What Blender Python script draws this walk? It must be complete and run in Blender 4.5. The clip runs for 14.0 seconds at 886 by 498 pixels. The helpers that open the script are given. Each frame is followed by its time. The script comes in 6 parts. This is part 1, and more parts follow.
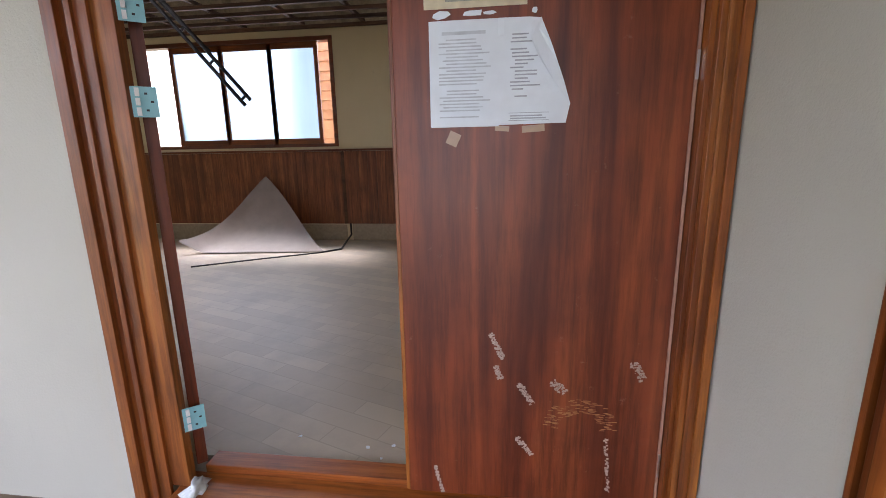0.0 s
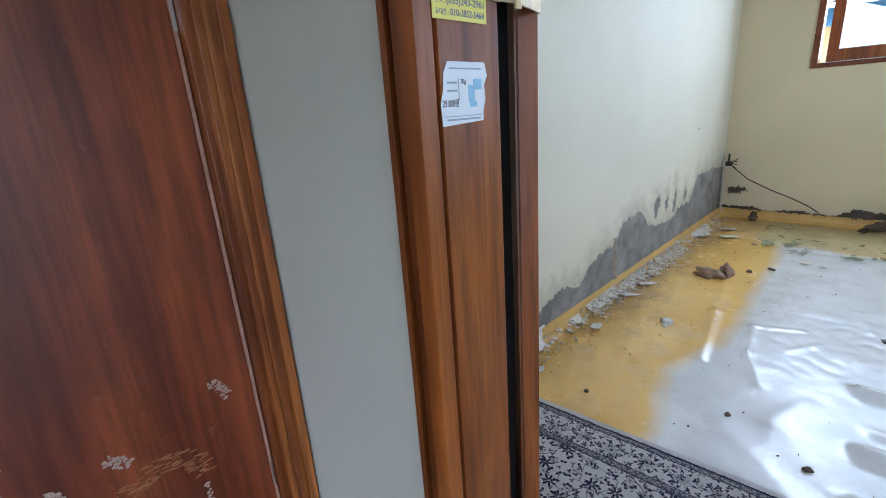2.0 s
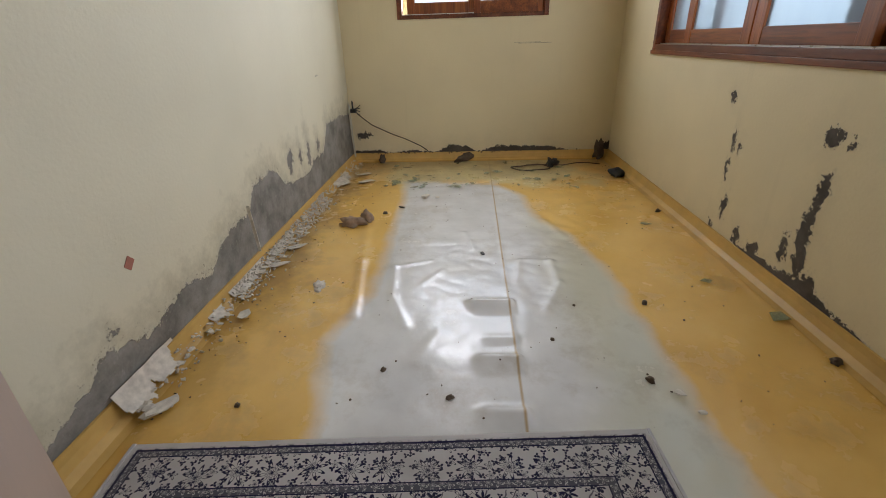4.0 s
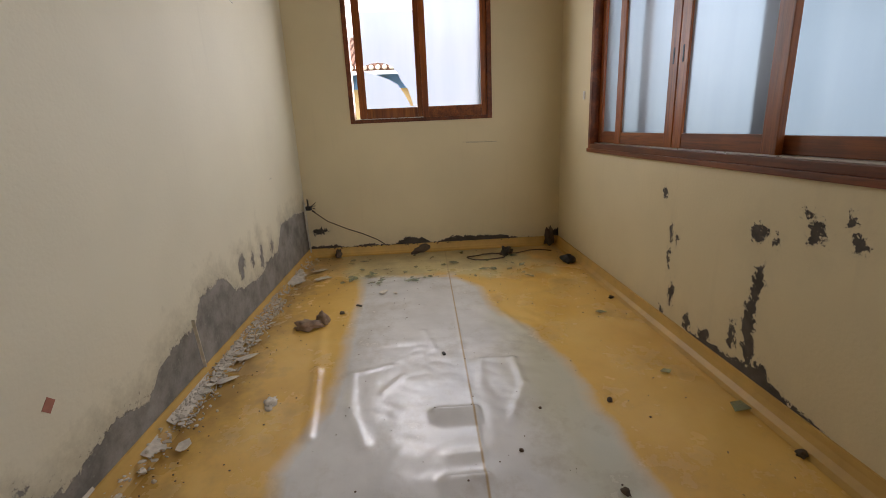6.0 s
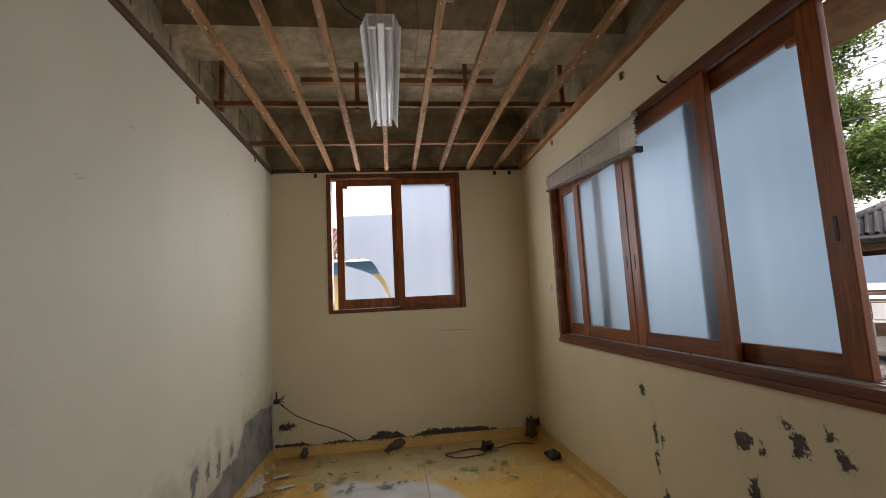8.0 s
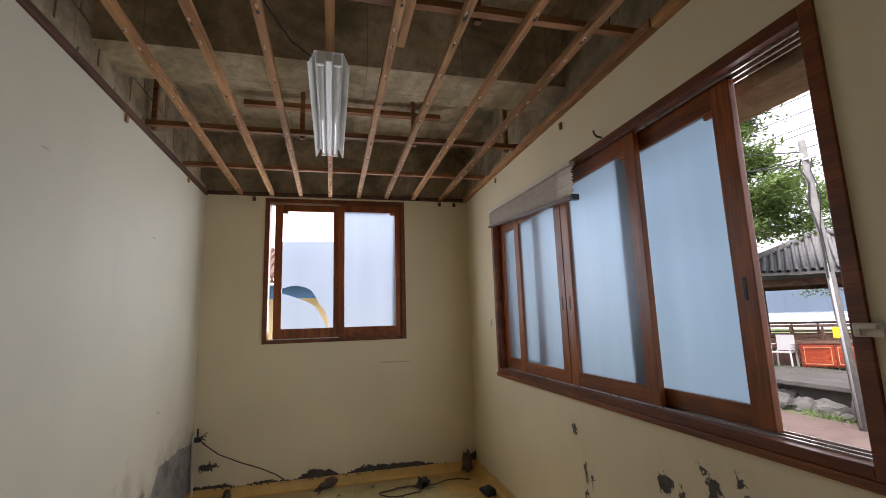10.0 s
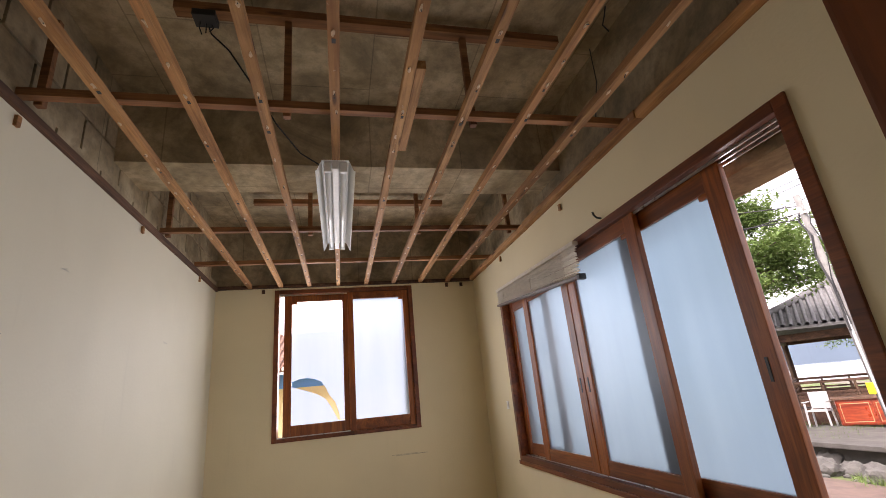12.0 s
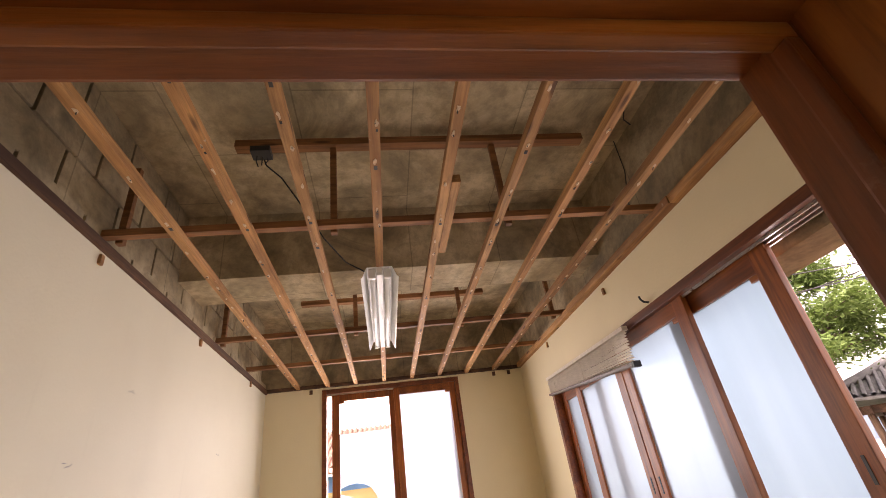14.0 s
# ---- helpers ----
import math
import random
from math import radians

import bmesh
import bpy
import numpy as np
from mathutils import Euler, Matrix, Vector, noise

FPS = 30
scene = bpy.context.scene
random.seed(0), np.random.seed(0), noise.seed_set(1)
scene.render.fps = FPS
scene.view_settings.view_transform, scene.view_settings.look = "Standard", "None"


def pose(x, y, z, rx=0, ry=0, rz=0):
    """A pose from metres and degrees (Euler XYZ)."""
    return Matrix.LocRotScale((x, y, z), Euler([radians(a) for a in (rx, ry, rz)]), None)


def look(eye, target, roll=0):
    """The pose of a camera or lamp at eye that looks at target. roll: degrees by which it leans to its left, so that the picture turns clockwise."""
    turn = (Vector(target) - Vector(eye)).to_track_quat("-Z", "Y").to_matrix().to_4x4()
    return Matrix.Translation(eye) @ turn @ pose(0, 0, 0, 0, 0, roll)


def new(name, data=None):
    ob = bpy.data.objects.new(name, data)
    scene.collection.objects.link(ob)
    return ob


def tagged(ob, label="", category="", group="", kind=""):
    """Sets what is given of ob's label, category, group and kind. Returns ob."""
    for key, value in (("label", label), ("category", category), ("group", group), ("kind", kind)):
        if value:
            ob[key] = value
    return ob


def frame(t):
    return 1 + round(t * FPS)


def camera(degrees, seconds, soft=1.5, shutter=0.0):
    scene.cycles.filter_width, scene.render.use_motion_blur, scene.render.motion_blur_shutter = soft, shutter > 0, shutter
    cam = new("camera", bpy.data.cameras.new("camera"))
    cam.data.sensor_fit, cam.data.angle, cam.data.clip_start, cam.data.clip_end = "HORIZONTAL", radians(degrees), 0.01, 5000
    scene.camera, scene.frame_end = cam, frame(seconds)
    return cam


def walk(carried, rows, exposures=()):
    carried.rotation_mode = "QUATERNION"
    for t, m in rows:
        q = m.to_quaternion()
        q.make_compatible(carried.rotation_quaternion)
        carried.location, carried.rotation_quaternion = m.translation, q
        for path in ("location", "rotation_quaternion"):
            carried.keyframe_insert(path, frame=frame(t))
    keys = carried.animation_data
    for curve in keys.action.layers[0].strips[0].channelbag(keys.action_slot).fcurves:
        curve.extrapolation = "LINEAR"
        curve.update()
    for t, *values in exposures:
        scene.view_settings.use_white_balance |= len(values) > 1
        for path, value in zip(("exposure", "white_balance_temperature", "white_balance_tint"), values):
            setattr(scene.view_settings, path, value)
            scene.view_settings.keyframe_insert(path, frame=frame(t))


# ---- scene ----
cam = camera(89.4, 14.0, soft=0.85)
PATH = [
    (0, (0.196, 0.073, 1.27), (-0.062, 2.008, 0.835), -1.1),
    (0.5, (0.306, 0.136, 1.249), (0.591, 2.062, 0.793), -1.5),
    (1, (0.278, 0.199, 1.251), (0.789, 2.072, 0.771), -1.7),
    (1.5, (0.238, 0.255, 1.242), (1.128, 1.972, 0.734), -2.5),
    (2, (0.329, 0.252, 1.237), (1.673, 1.612, 0.649), -4.0),
    (2.5, (0.476, 0.232, 1.214), (2.135, 1.122, 0.54), -4.0),
    (3, (0.623, 0.225, 1.182), (2.403, 0.696, 0.4), -2.6),
    (3.2, (0.659, 0.222, 1.162), (2.449, 0.559, 0.336), -1.9),
    (5.3, (0.817, 0.209, 1.232), (2.667, 0.134, 0.478), -1.4),
    (5.5, (0.82, 0.206, 1.23), (2.697, 0.127, 0.546), -1.7),
    (6, (0.815, 0.201, 1.289), (2.744, 0.116, 0.771), -2.6),
    (6.5, (0.809, 0.21, 1.351), (2.781, 0.073, 1.046), -2.8),
    (7, (0.802, 0.218, 1.395), (2.791, 0.031, 1.301), -2.7),
    (7.5, (0.797, 0.212, 1.427), (2.785, 0.007, 1.511), -2.8),
    (8, (0.788, 0.217, 1.456), (2.76, -0.019, 1.685), -2.9),
    (8.5, (0.781, 0.21, 1.478), (2.731, -0.089, 1.809), -2.7),
    (8.7, (0.784, 0.206, 1.479), (2.726, -0.133, 1.818), -2.5),
    (10.8, (0.777, 0.203, 1.595), (2.673, -0.334, 1.938), -2.7),
    (11, (0.779, 0.209, 1.596), (2.668, -0.323, 1.984), -3.2),
    (11.5, (0.762, 0.203, 1.629), (2.634, -0.3, 2.123), -4.4),
    (12, (0.742, 0.219, 1.659), (2.588, -0.239, 2.279), -5.6),
    (12.5, (0.722, 0.231, 1.688), (2.544, -0.171, 2.409), -6.4),
    (13, (0.697, 0.236, 1.709), (2.49, -0.115, 2.524), -7.2),
    (13.5, (0.679, 0.229, 1.729), (2.436, -0.086, 2.631), -7.9),
    (14, (0.671, 0.241, 1.74), (2.399, -0.061, 2.7), -8.2),
]
EXPOSURES = [
    (0.0, 3.35, 6200, 23), (0.8, 3.25, 5850, 18), (1.5, 3.4, 5700, 14), (2.0, 3.15, 5350, 12), (3.0, 2.75, 5800, 14), (3.2, 2.75, 6000, 14), (5.3, 2.72, 7250, 22), (6.5, 1.95, 6900, 22), (7.0, 1.68, 6450, 22), (7.5, 1.72, 6600, 22), (8.0, 1.88, 6900, 21),
    (11.0, 2.15, 6450, 21), (12.0, 2.45, 7050, 26), (12.5, 2.65, 7250, 27), (14.0, 3.08, 8000, 34)]
walk(cam, [(t, look(eye, target, roll)) for t, eye, target, roll in PATH], EXPOSURES)


# ---- light ----
world = bpy.data.worlds.new("overcast")
scene.world = world
world.use_nodes = True
wn = world.node_tree
sky = wn.nodes.new("ShaderNodeTexSky")
sky.sky_type, sky.sun_disc = "NISHITA", False
sky.sun_elevation, sky.sun_rotation = radians(58), radians(-40)
sky.air_density, sky.dust_density, sky.ozone_density = 1.0, 4.0, 1.0
soft_sky = wn.nodes.new("ShaderNodeHueSaturation")
soft_sky.inputs["Saturation"].default_value = 0.3
wn.links.new(sky.outputs[0], soft_sky.inputs["Color"])
wn.links.new(soft_sky.outputs[0], wn.nodes["Background"].inputs[0])
wn.nodes["Background"].inputs[1].default_value = 0.145
sun = new("sun", bpy.data.lights.new("sun", "SUN"))
sun.data.energy, sun.data.angle, sun.data.color = 0.6, radians(15), (1.0, 0.97, 0.92)
sun.matrix_world = look((-4, 5, 10), (0, 0, 0))

# ---- materials ----
def shader(name, rough=0.6, metal=0.0, spec=0.5):
    m = bpy.data.materials.new(name)
    m.use_nodes = True
    b = m.node_tree.nodes["Principled BSDF"]
    b.inputs["Roughness"].default_value, b.inputs["Metallic"].default_value = rough, metal
    b.inputs["Specular IOR Level"].default_value = spec
    return m, m.node_tree, b


def node(nt, kind, *links, operation="", feature=""):
    """A node; links: (socket name or number, socket or value)."""
    n = nt.nodes.new("ShaderNode" + kind)
    if operation:
        n.operation = operation
    if feature:
        n.feature = feature
    for k, v in links:
        if isinstance(v, bpy.types.NodeSocket):
            nt.links.new(v, n.inputs[k])
        else:
            n.inputs[k].default_value = v
    return n


def math_node(nt, op, a, b=0.0, c=0.0):
    return node(nt, "Math", (0, a), (1, b), (2, c), operation=op).outputs[0]


def coords(nt, scale=(1, 1, 1), turn=(0, 0, 0), local=True):
    src = nt.nodes.new("ShaderNodeTexCoord").outputs["Object"] if local else nt.nodes.new("ShaderNodeNewGeometry").outputs["Position"]
    return node(nt, "Mapping", ("Vector", src), ("Scale", scale), ("Rotation", turn)).outputs[0]


def noise_tex(nt, vec, scale, detail=4.0, rough=0.55, distort=0.0):
    return node(nt, "TexNoise", ("Vector", vec), ("Scale", scale), ("Detail", detail), ("Roughness", rough), ("Distortion", distort)).outputs["Fac"]


def ramp(nt, fac, *stops):
    r = node(nt, "ValToRGB", ("Fac", fac))
    e = r.color_ramp.elements
    e.remove(e[1])
    e[0].position = stops[0][0]
    for n, (p, c) in enumerate(stops):
        el = e.new(p) if n else e[0]
        el.color = (*c, 1) if isinstance(c, tuple) else (c, c, c, 1)
    return r.outputs[0]


def mix(nt, fac, a, b, blend="MIX"):
    n = nt.nodes.new("ShaderNodeMix")
    n.data_type, n.blend_type = "RGBA", blend
    for i, v in ((0, fac), (6, a), (7, b)):
        if isinstance(v, bpy.types.NodeSocket):
            nt.links.new(v, n.inputs[i])
        else:
            n.inputs[i].default_value = (*v, 1) if isinstance(v, tuple) else v
    return n.outputs[2]


def bump(nt, bsdf, height, dist=0.002, strength=0.6):
    b = node(nt, "Bump", ("Height", height), ("Distance", dist), ("Strength", strength))
    nt.links.new(b.outputs[0], bsdf.inputs["Normal"])


def wood(name, dark, mid, light, axis="z", rough=0.4, knots=0.0, grain=60, wear=0.0, scale=1.0, local=False, lines=0.6):
    """Varnished timber with the grain along an axis."""
    m, nt, b = shader(name, rough)
    s = {"x": (0.06, 1, 1), "y": (1, 0.06, 1), "z": (1, 1, 0.06)}[axis]
    vec = coords(nt, s, local=local)
    rand = nt.nodes.new("ShaderNodeNewGeometry").outputs["Random Per Island"]
    oi = nt.nodes.new("ShaderNodeObjectInfo").outputs["Random"]
    shift = node(nt, "VectorMath", (0, vec), (1, node(nt, "CombineXYZ", (0, math_node(nt, "MULTIPLY", rand, 7.0)), (1, math_node(nt, "MULTIPLY", oi, 5.0))).outputs[0]), operation="ADD").outputs[0]
    broad = noise_tex(nt, shift, 9 * scale, 3, 0.5, 0.8)
    fine = noise_tex(nt, shift, grain * scale, 5, 0.7)
    col = ramp(nt, broad, (0.3, dark), (0.5, mid), (0.72, light))
    col = mix(nt, ramp(nt, fine, (0.42, 0.0), (0.66, lines)), col, tuple(c * 0.35 for c in dark))
    blot = noise_tex(nt, coords(nt, local=local), 3.0, 5, 0.6)
    col = mix(nt, ramp(nt, blot, (0.45, 0.0), (0.75, 0.5)), col, tuple(c * 0.5 for c in dark))
    tint = math_node(nt, "MULTIPLY_ADD", rand, 0.35, 0.82)
    col = mix(nt, 1.0, col, node(nt, "CombineColor", (0, tint), (1, tint), (2, tint)).outputs[0], "MULTIPLY")
    if knots:
        v = node(nt, "TexVoronoi", ("Vector", coords(nt, {"x": (1, 5, 5), "y": (5, 1, 5), "z": (5, 5, 1)}[axis], local=local)), ("Scale", 3.2)).outputs["Distance"]
        col = mix(nt, ramp(nt, v, (0.1, knots), (0.2, 0.0)), col, (0.05, 0.02, 0.01))
    if wear:
        w = noise_tex(nt, coords(nt, local=local), 22, 6, 0.7)
        col = mix(nt, ramp(nt, w, (0.66, 0.0), (0.72, wear)), col, (0.55, 0.42, 0.3))
    nt.links.new(col, b.inputs["Base Color"])
    nt.links.new(math_node(nt, "MULTIPLY_ADD", blot, 0.35, rough - 0.15), b.inputs["Roughness"])
    bump(nt, b, fine, 0.0012, 0.5)
    return m


def plain(name, colour, rough=0.5, metal=0.0, vary=0.15, size=30, relief=0.0006):
    m, nt, b = shader(name, rough, metal)
    vec = coords(nt)
    a, c = noise_tex(nt, vec, size, 5), noise_tex(nt, vec, size / 9, 3)
    col = mix(nt, ramp(nt, a, (0.3, 0.0), (0.7, 1.0)), tuple(v * (1 - vary) for v in colour), tuple(min(1, v * (1 + vary)) for v in colour))
    col = mix(nt, ramp(nt, c, (0.45, 0.0), (0.8, 0.35)), col, tuple(v * 0.6 for v in colour))
    nt.links.new(col, b.inputs["Base Color"])
    nt.links.new(math_node(nt, "MULTIPLY_ADD", a, 0.2, rough - 0.1), b.inputs["Roughness"])
    bump(nt, b, a, relief, 0.5)
    return m


def concrete_colour(nt, vec, tone=1.0):
    a, c, f = noise_tex(nt, vec, 2.2, 6, 0.65, 0.6), noise_tex(nt, vec, 14, 6, 0.7), noise_tex(nt, vec, 90, 4)
    col = ramp(nt, a, (0.34, (0.15 * tone, 0.12 * tone, 0.075 * tone)), (0.5, (0.30 * tone, 0.238 * tone, 0.15 * tone)), (0.66, (0.42 * tone, 0.345 * tone, 0.23 * tone)))
    col = mix(nt, ramp(nt, c, (0.36, 0.45), (0.56, 0.0)), col, (0.12 * tone, 0.10 * tone, 0.072 * tone))
    boards = node(nt, "TexBrick", ("Vector", vec), ("Color1", (1, 1, 1, 1)), ("Color2", (0.8, 0.8, 0.8, 1)), ("Mortar", (0.55, 0.55, 0.55, 1)), ("Scale", 1.0), ("Mortar Size", 0.004), ("Brick Width", 0.9), ("Row Height", 0.6)).outputs[0]
    col = mix(nt, 0.8, col, boards, "MULTIPLY")
    return col, math_node(nt, "ADD", math_node(nt, "MULTIPLY", c, 0.7), math_node(nt, "MULTIPLY", f, 0.3))


def concrete(name, tone=1.0):
    m, nt, b = shader(name, 0.9, 0, 0.2)
    vec = coords(nt, local=False)
    col, h = concrete_colour(nt, vec, tone)
    nt.links.new(col, b.inputs["Base Color"])
    bump(nt, b, h, 0.006, 0.7)
    return m


def paint_base(nt, vec, cream):
    big, fine = noise_tex(nt, vec, 1.1, 4, 0.5), noise_tex(nt, vec, 140, 3)
    col = mix(nt, ramp(nt, big, (0.35, 0.0), (0.7, 1.0)), cream, tuple(c * 0.9 for c in cream))
    drip = noise_tex(nt, node(nt, "Mapping", ("Vector", vec), ("Scale", (1, 1, 0.08))).outputs[0], 16, 3)
    col = mix(nt, ramp(nt, drip, (0.62, 0.0), (0.9, 0.25)), col, tuple(c * 0.72 for c in cream))
    return col, fine


def painted(name, cream):
    m, nt, b = shader(name, 0.65, 0, 0.3)
    vec = coords(nt, local=False)
    col, fine = paint_base(nt, vec, cream)
    dirt = noise_tex(nt, vec, 7, 6, 0.7)
    col = mix(nt, ramp(nt, dirt, (0.68, 0.0), (0.78, 0.35)), col, (0.25, 0.22, 0.17))
    nt.links.new(col, b.inputs["Base Color"])
    bump(nt, b, math_node(nt, "ADD", fine, math_node(nt, "MULTIPLY", noise_tex(nt, vec, 9, 4), 2.0)), 0.0025, 0.5)
    return m


def peeling(name, cream, along, profile, spots, mould=0.25, ground=(0.21, 0.2, 0.185)):
    """Old paint that has come off: below a ragged line (along-axis, height) and in spots (centre, height, half width, half height)."""
    m, nt, b = shader(name, 0.7, 0, 0.3)
    vec = coords(nt, local=False)
    sep = node(nt, "SeparateXYZ", ("Vector", vec))
    u, z = sep.outputs[along], sep.outputs[2]
    col, fine = paint_base(nt, vec, cream)
    rag = math_node(nt, "SUBTRACT", noise_tex(nt, vec, 9, 8, 0.75), 0.5)
    rag2 = math_node(nt, "SUBTRACT", noise_tex(nt, vec, 26, 8, 0.75), 0.5)
    rag3 = math_node(nt, "SUBTRACT", noise_tex(nt, node(nt, "Mapping", ("Vector", vec), ("Location", (3.7, 1.9, 5.1))).outputs[0], 17, 8, 0.75), 0.5)
    lo, hi = profile[0][0], profile[-1][0]
    fac = math_node(nt, "DIVIDE", math_node(nt, "SUBTRACT", u, lo), hi - lo)
    line = ramp(nt, fac, *[((p - lo) / (hi - lo), h) for p, h in profile])
    edge = math_node(nt, "ADD", math_node(nt, "SUBTRACT", line, z), math_node(nt, "MULTIPLY_ADD", rag, 0.10, math_node(nt, "MULTIPLY", rag2, 0.09)))
    on = edge
    for cu, cz, wu, wz in spots:
        wu, wz = wu * 0.95, wz * 0.95
        du = math_node(nt, "DIVIDE", math_node(nt, "SUBTRACT", math_node(nt, "MULTIPLY_ADD", rag2, 0.18, math_node(nt, "MULTIPLY_ADD", rag, 0.04, u)), cu), wu)
        dz = math_node(nt, "DIVIDE", math_node(nt, "SUBTRACT", math_node(nt, "MULTIPLY_ADD", rag3, 0.2, z), cz), wz)
        d = math_node(nt, "SUBTRACT", 1.0, math_node(nt, "SQRT", math_node(nt, "ADD", math_node(nt, "MULTIPLY", du, du), math_node(nt, "MULTIPLY", dz, dz))))
        on = math_node(nt, "MAXIMUM", on, math_node(nt, "MULTIPLY", d, 0.06))
    bare = ramp(nt, math_node(nt, "MULTIPLY_ADD", on, 40.0, 0.5), (0.45, 0.0), (0.55, 1.0))
    halo = ramp(nt, math_node(nt, "ADD", math_node(nt, "MULTIPLY", on, 2.6), math_node(nt, "MULTIPLY_ADD", rag, 1.3, 0.72)), (0.25, 0.0), (0.95, mould))
    specks = ramp(nt, math_node(nt, "ADD", math_node(nt, "MULTIPLY", on, 1.6), noise_tex(nt, vec, 60, 6, 0.75)), (0.54, 0.0), (0.6, mould * 1.2))
    col = mix(nt, halo, col, (0.3, 0.28, 0.2))
    col = mix(nt, specks, col, (0.14, 0.12, 0.09))
    gcol = ramp(nt, noise_tex(nt, vec, 6, 7, 0.7), (0.35, tuple(c * 0.75 for c in ground)), (0.65, tuple(c * 1.5 for c in ground)))
    rim = ramp(nt, math_node(nt, "MULTIPLY_ADD", on, 40.0, 0.5), (0.2, 0.0), (0.44, 1.0), (0.5, 0.0))
    col = mix(nt, math_node(nt, "MULTIPLY", rim, 0.35), col, (0.8, 0.77, 0.7))
    gcol = mix(nt, ramp(nt, noise_tex(nt, vec, 31, 6, 0.75), (0.6, 0.0), (0.68, 0.45)), gcol, tuple(min(1, c * 1.9) for c in ground))
    gcol = mix(nt, ramp(nt, noise_tex(nt, vec, 12, 7, 0.75), (0.6, 0.0), (0.7, 0.5)), gcol, tuple(c * 0.45 for c in ground))
    col = mix(nt, bare, col, gcol)
    nt.links.new(col, b.inputs["Base Color"])
    nt.links.new(math_node(nt, "MULTIPLY_ADD", bare, 0.25, 0.62), b.inputs["Roughness"])
    h = math_node(nt, "ADD", math_node(nt, "MULTIPLY", bare, -1.0), math_node(nt, "MULTIPLY", noise_tex(nt, vec, 60, 5), 0.3))
    bump(nt, b, h, 0.004, 0.9)
    return m


def lino():
    """Yellow vinyl floor with a bleached, faded middle and water marks."""
    m, nt, b = shader("lino_yellow", 0.3, 0, 0.8)
    b.inputs["Coat Weight"].default_value, b.inputs["Coat Roughness"].default_value = 0.4, 0.28
    vec = coords(nt, local=False)
    sep = node(nt, "SeparateXYZ", ("Vector", vec))
    x, y = sep.outputs[0], sep.outputs[1]
    wob = math_node(nt, "SUBTRACT", noise_tex(nt, vec, 2.3, 5, 0.6), 0.5)
    wob2 = math_node(nt, "SUBTRACT", noise_tex(nt, vec, 9, 5, 0.6), 0.5)
    along = math_node(nt, "DIVIDE", math_node(nt, "SUBTRACT", x, 1.0), 4.0)
    bound = ramp(nt, along, (0.0, 0.70), (0.22, 0.72), (0.26, 0.78), (0.33, 0.83), (0.38, 0.78), (0.43, 0.72), (0.8, 0.72), (1.0, 0.78))
    left = math_node(nt, "SUBTRACT", math_node(nt, "MULTIPLY_ADD", wob, 0.10, bound), y)
    rim = ramp(nt, along, (0.0, 0.60), (0.4, 0.56), (0.52, 0.55), (0.62, 0.45), (0.68, 0.30), (0.83, 0.25), (0.91, 0.04))
    right = math_node(nt, "ADD", y, math_node(nt, "MULTIPLY_ADD", wob, 0.14, rim))
    top = math_node(nt, "ADD", math_node(nt, "SUBTRACT", 4.72, x), math_node(nt, "MULTIPLY", wob, 0.5))
    inside = math_node(nt, "MINIMUM", math_node(nt, "MINIMUM", left, right), top)
    pale = ramp(nt, math_node(nt, "ADD", math_node(nt, "MULTIPLY_ADD", inside, 7.0, 0.5), math_node(nt, "MULTIPLY", wob2, 0.4)), (0.15, 0.0), (0.85, 1.0))
    green = math_node(nt, "MULTIPLY", pale, ramp(nt, math_node(nt, "MULTIPLY_ADD", wob, 0.5, math_node(nt, "MULTIPLY_ADD", y, -1.4, 0.0)), (0.2, 0.0), (0.55, 0.75)))
    yellow = ramp(nt, noise_tex(nt, vec, 1.6, 5, 0.6), (0.3, (0.66, 0.38, 0.075)), (0.5, (0.78, 0.48, 0.115)), (0.75, (0.84, 0.57, 0.18)))
    white = ramp(nt, noise_tex(nt, vec, 3.5, 5), (0.35, (0.64, 0.65, 0.65)), (0.65, (0.76, 0.77, 0.77)))
    end = math_node(nt, "MULTIPLY_ADD", wob, 1.2, math_node(nt, "MINIMUM", math_node(nt, "SUBTRACT", x, 4.62), math_node(nt, "SUBTRACT", 1.0, math_node(nt, "ABSOLUTE", math_node(nt, "ADD", y, -0.1)))))
    yellow = mix(nt, ramp(nt, math_node(nt, "MULTIPLY_ADD", end, 2.5, 0.2), (0.1, 0.0), (0.7, 0.75)), yellow, (0.66, 0.60, 0.33))
    col = mix(nt, pale, yellow, white)
    col = mix(nt, green, col, (0.56, 0.55, 0.40))
    seam = math_node(nt, "ABSOLUTE", math_node(nt, "SUBTRACT", y, math_node(nt, "MULTIPLY_ADD", x, -0.012, 0.041)))
    col = mix(nt, ramp(nt, seam, (0.003, 0.85), (0.0055, 0.0)), col, (0.45, 0.30, 0.12))
    far = math_node(nt, "MULTIPLY_ADD", x, 1.4, -6.3)
    grime = ramp(nt, math_node(nt, "ADD", noise_tex(nt, vec, 2.6, 7, 0.7), math_node(nt, "MULTIPLY", math_node(nt, "MAXIMUM", far, 0.0), 0.22)), (0.52, 0.0), (0.8, 0.6))
    col = mix(nt, grime, col, (0.27, 0.2, 0.1))
    damp = ramp(nt, math_node(nt, "ADD", math_node(nt, "MULTIPLY_ADD", wob2, 0.6, math_node(nt, "MULTIPLY_ADD", wob, 0.5, -0.6)), y), (0.48, 0.0), (0.7, 0.6))
    damp = math_node(nt, "MULTIPLY", damp, ramp(nt, math_node(nt, "DIVIDE", x, 6.0), (0.28, 0.25), (0.45, 1.0), (0.75, 1.0), (0.88, 0.5)))
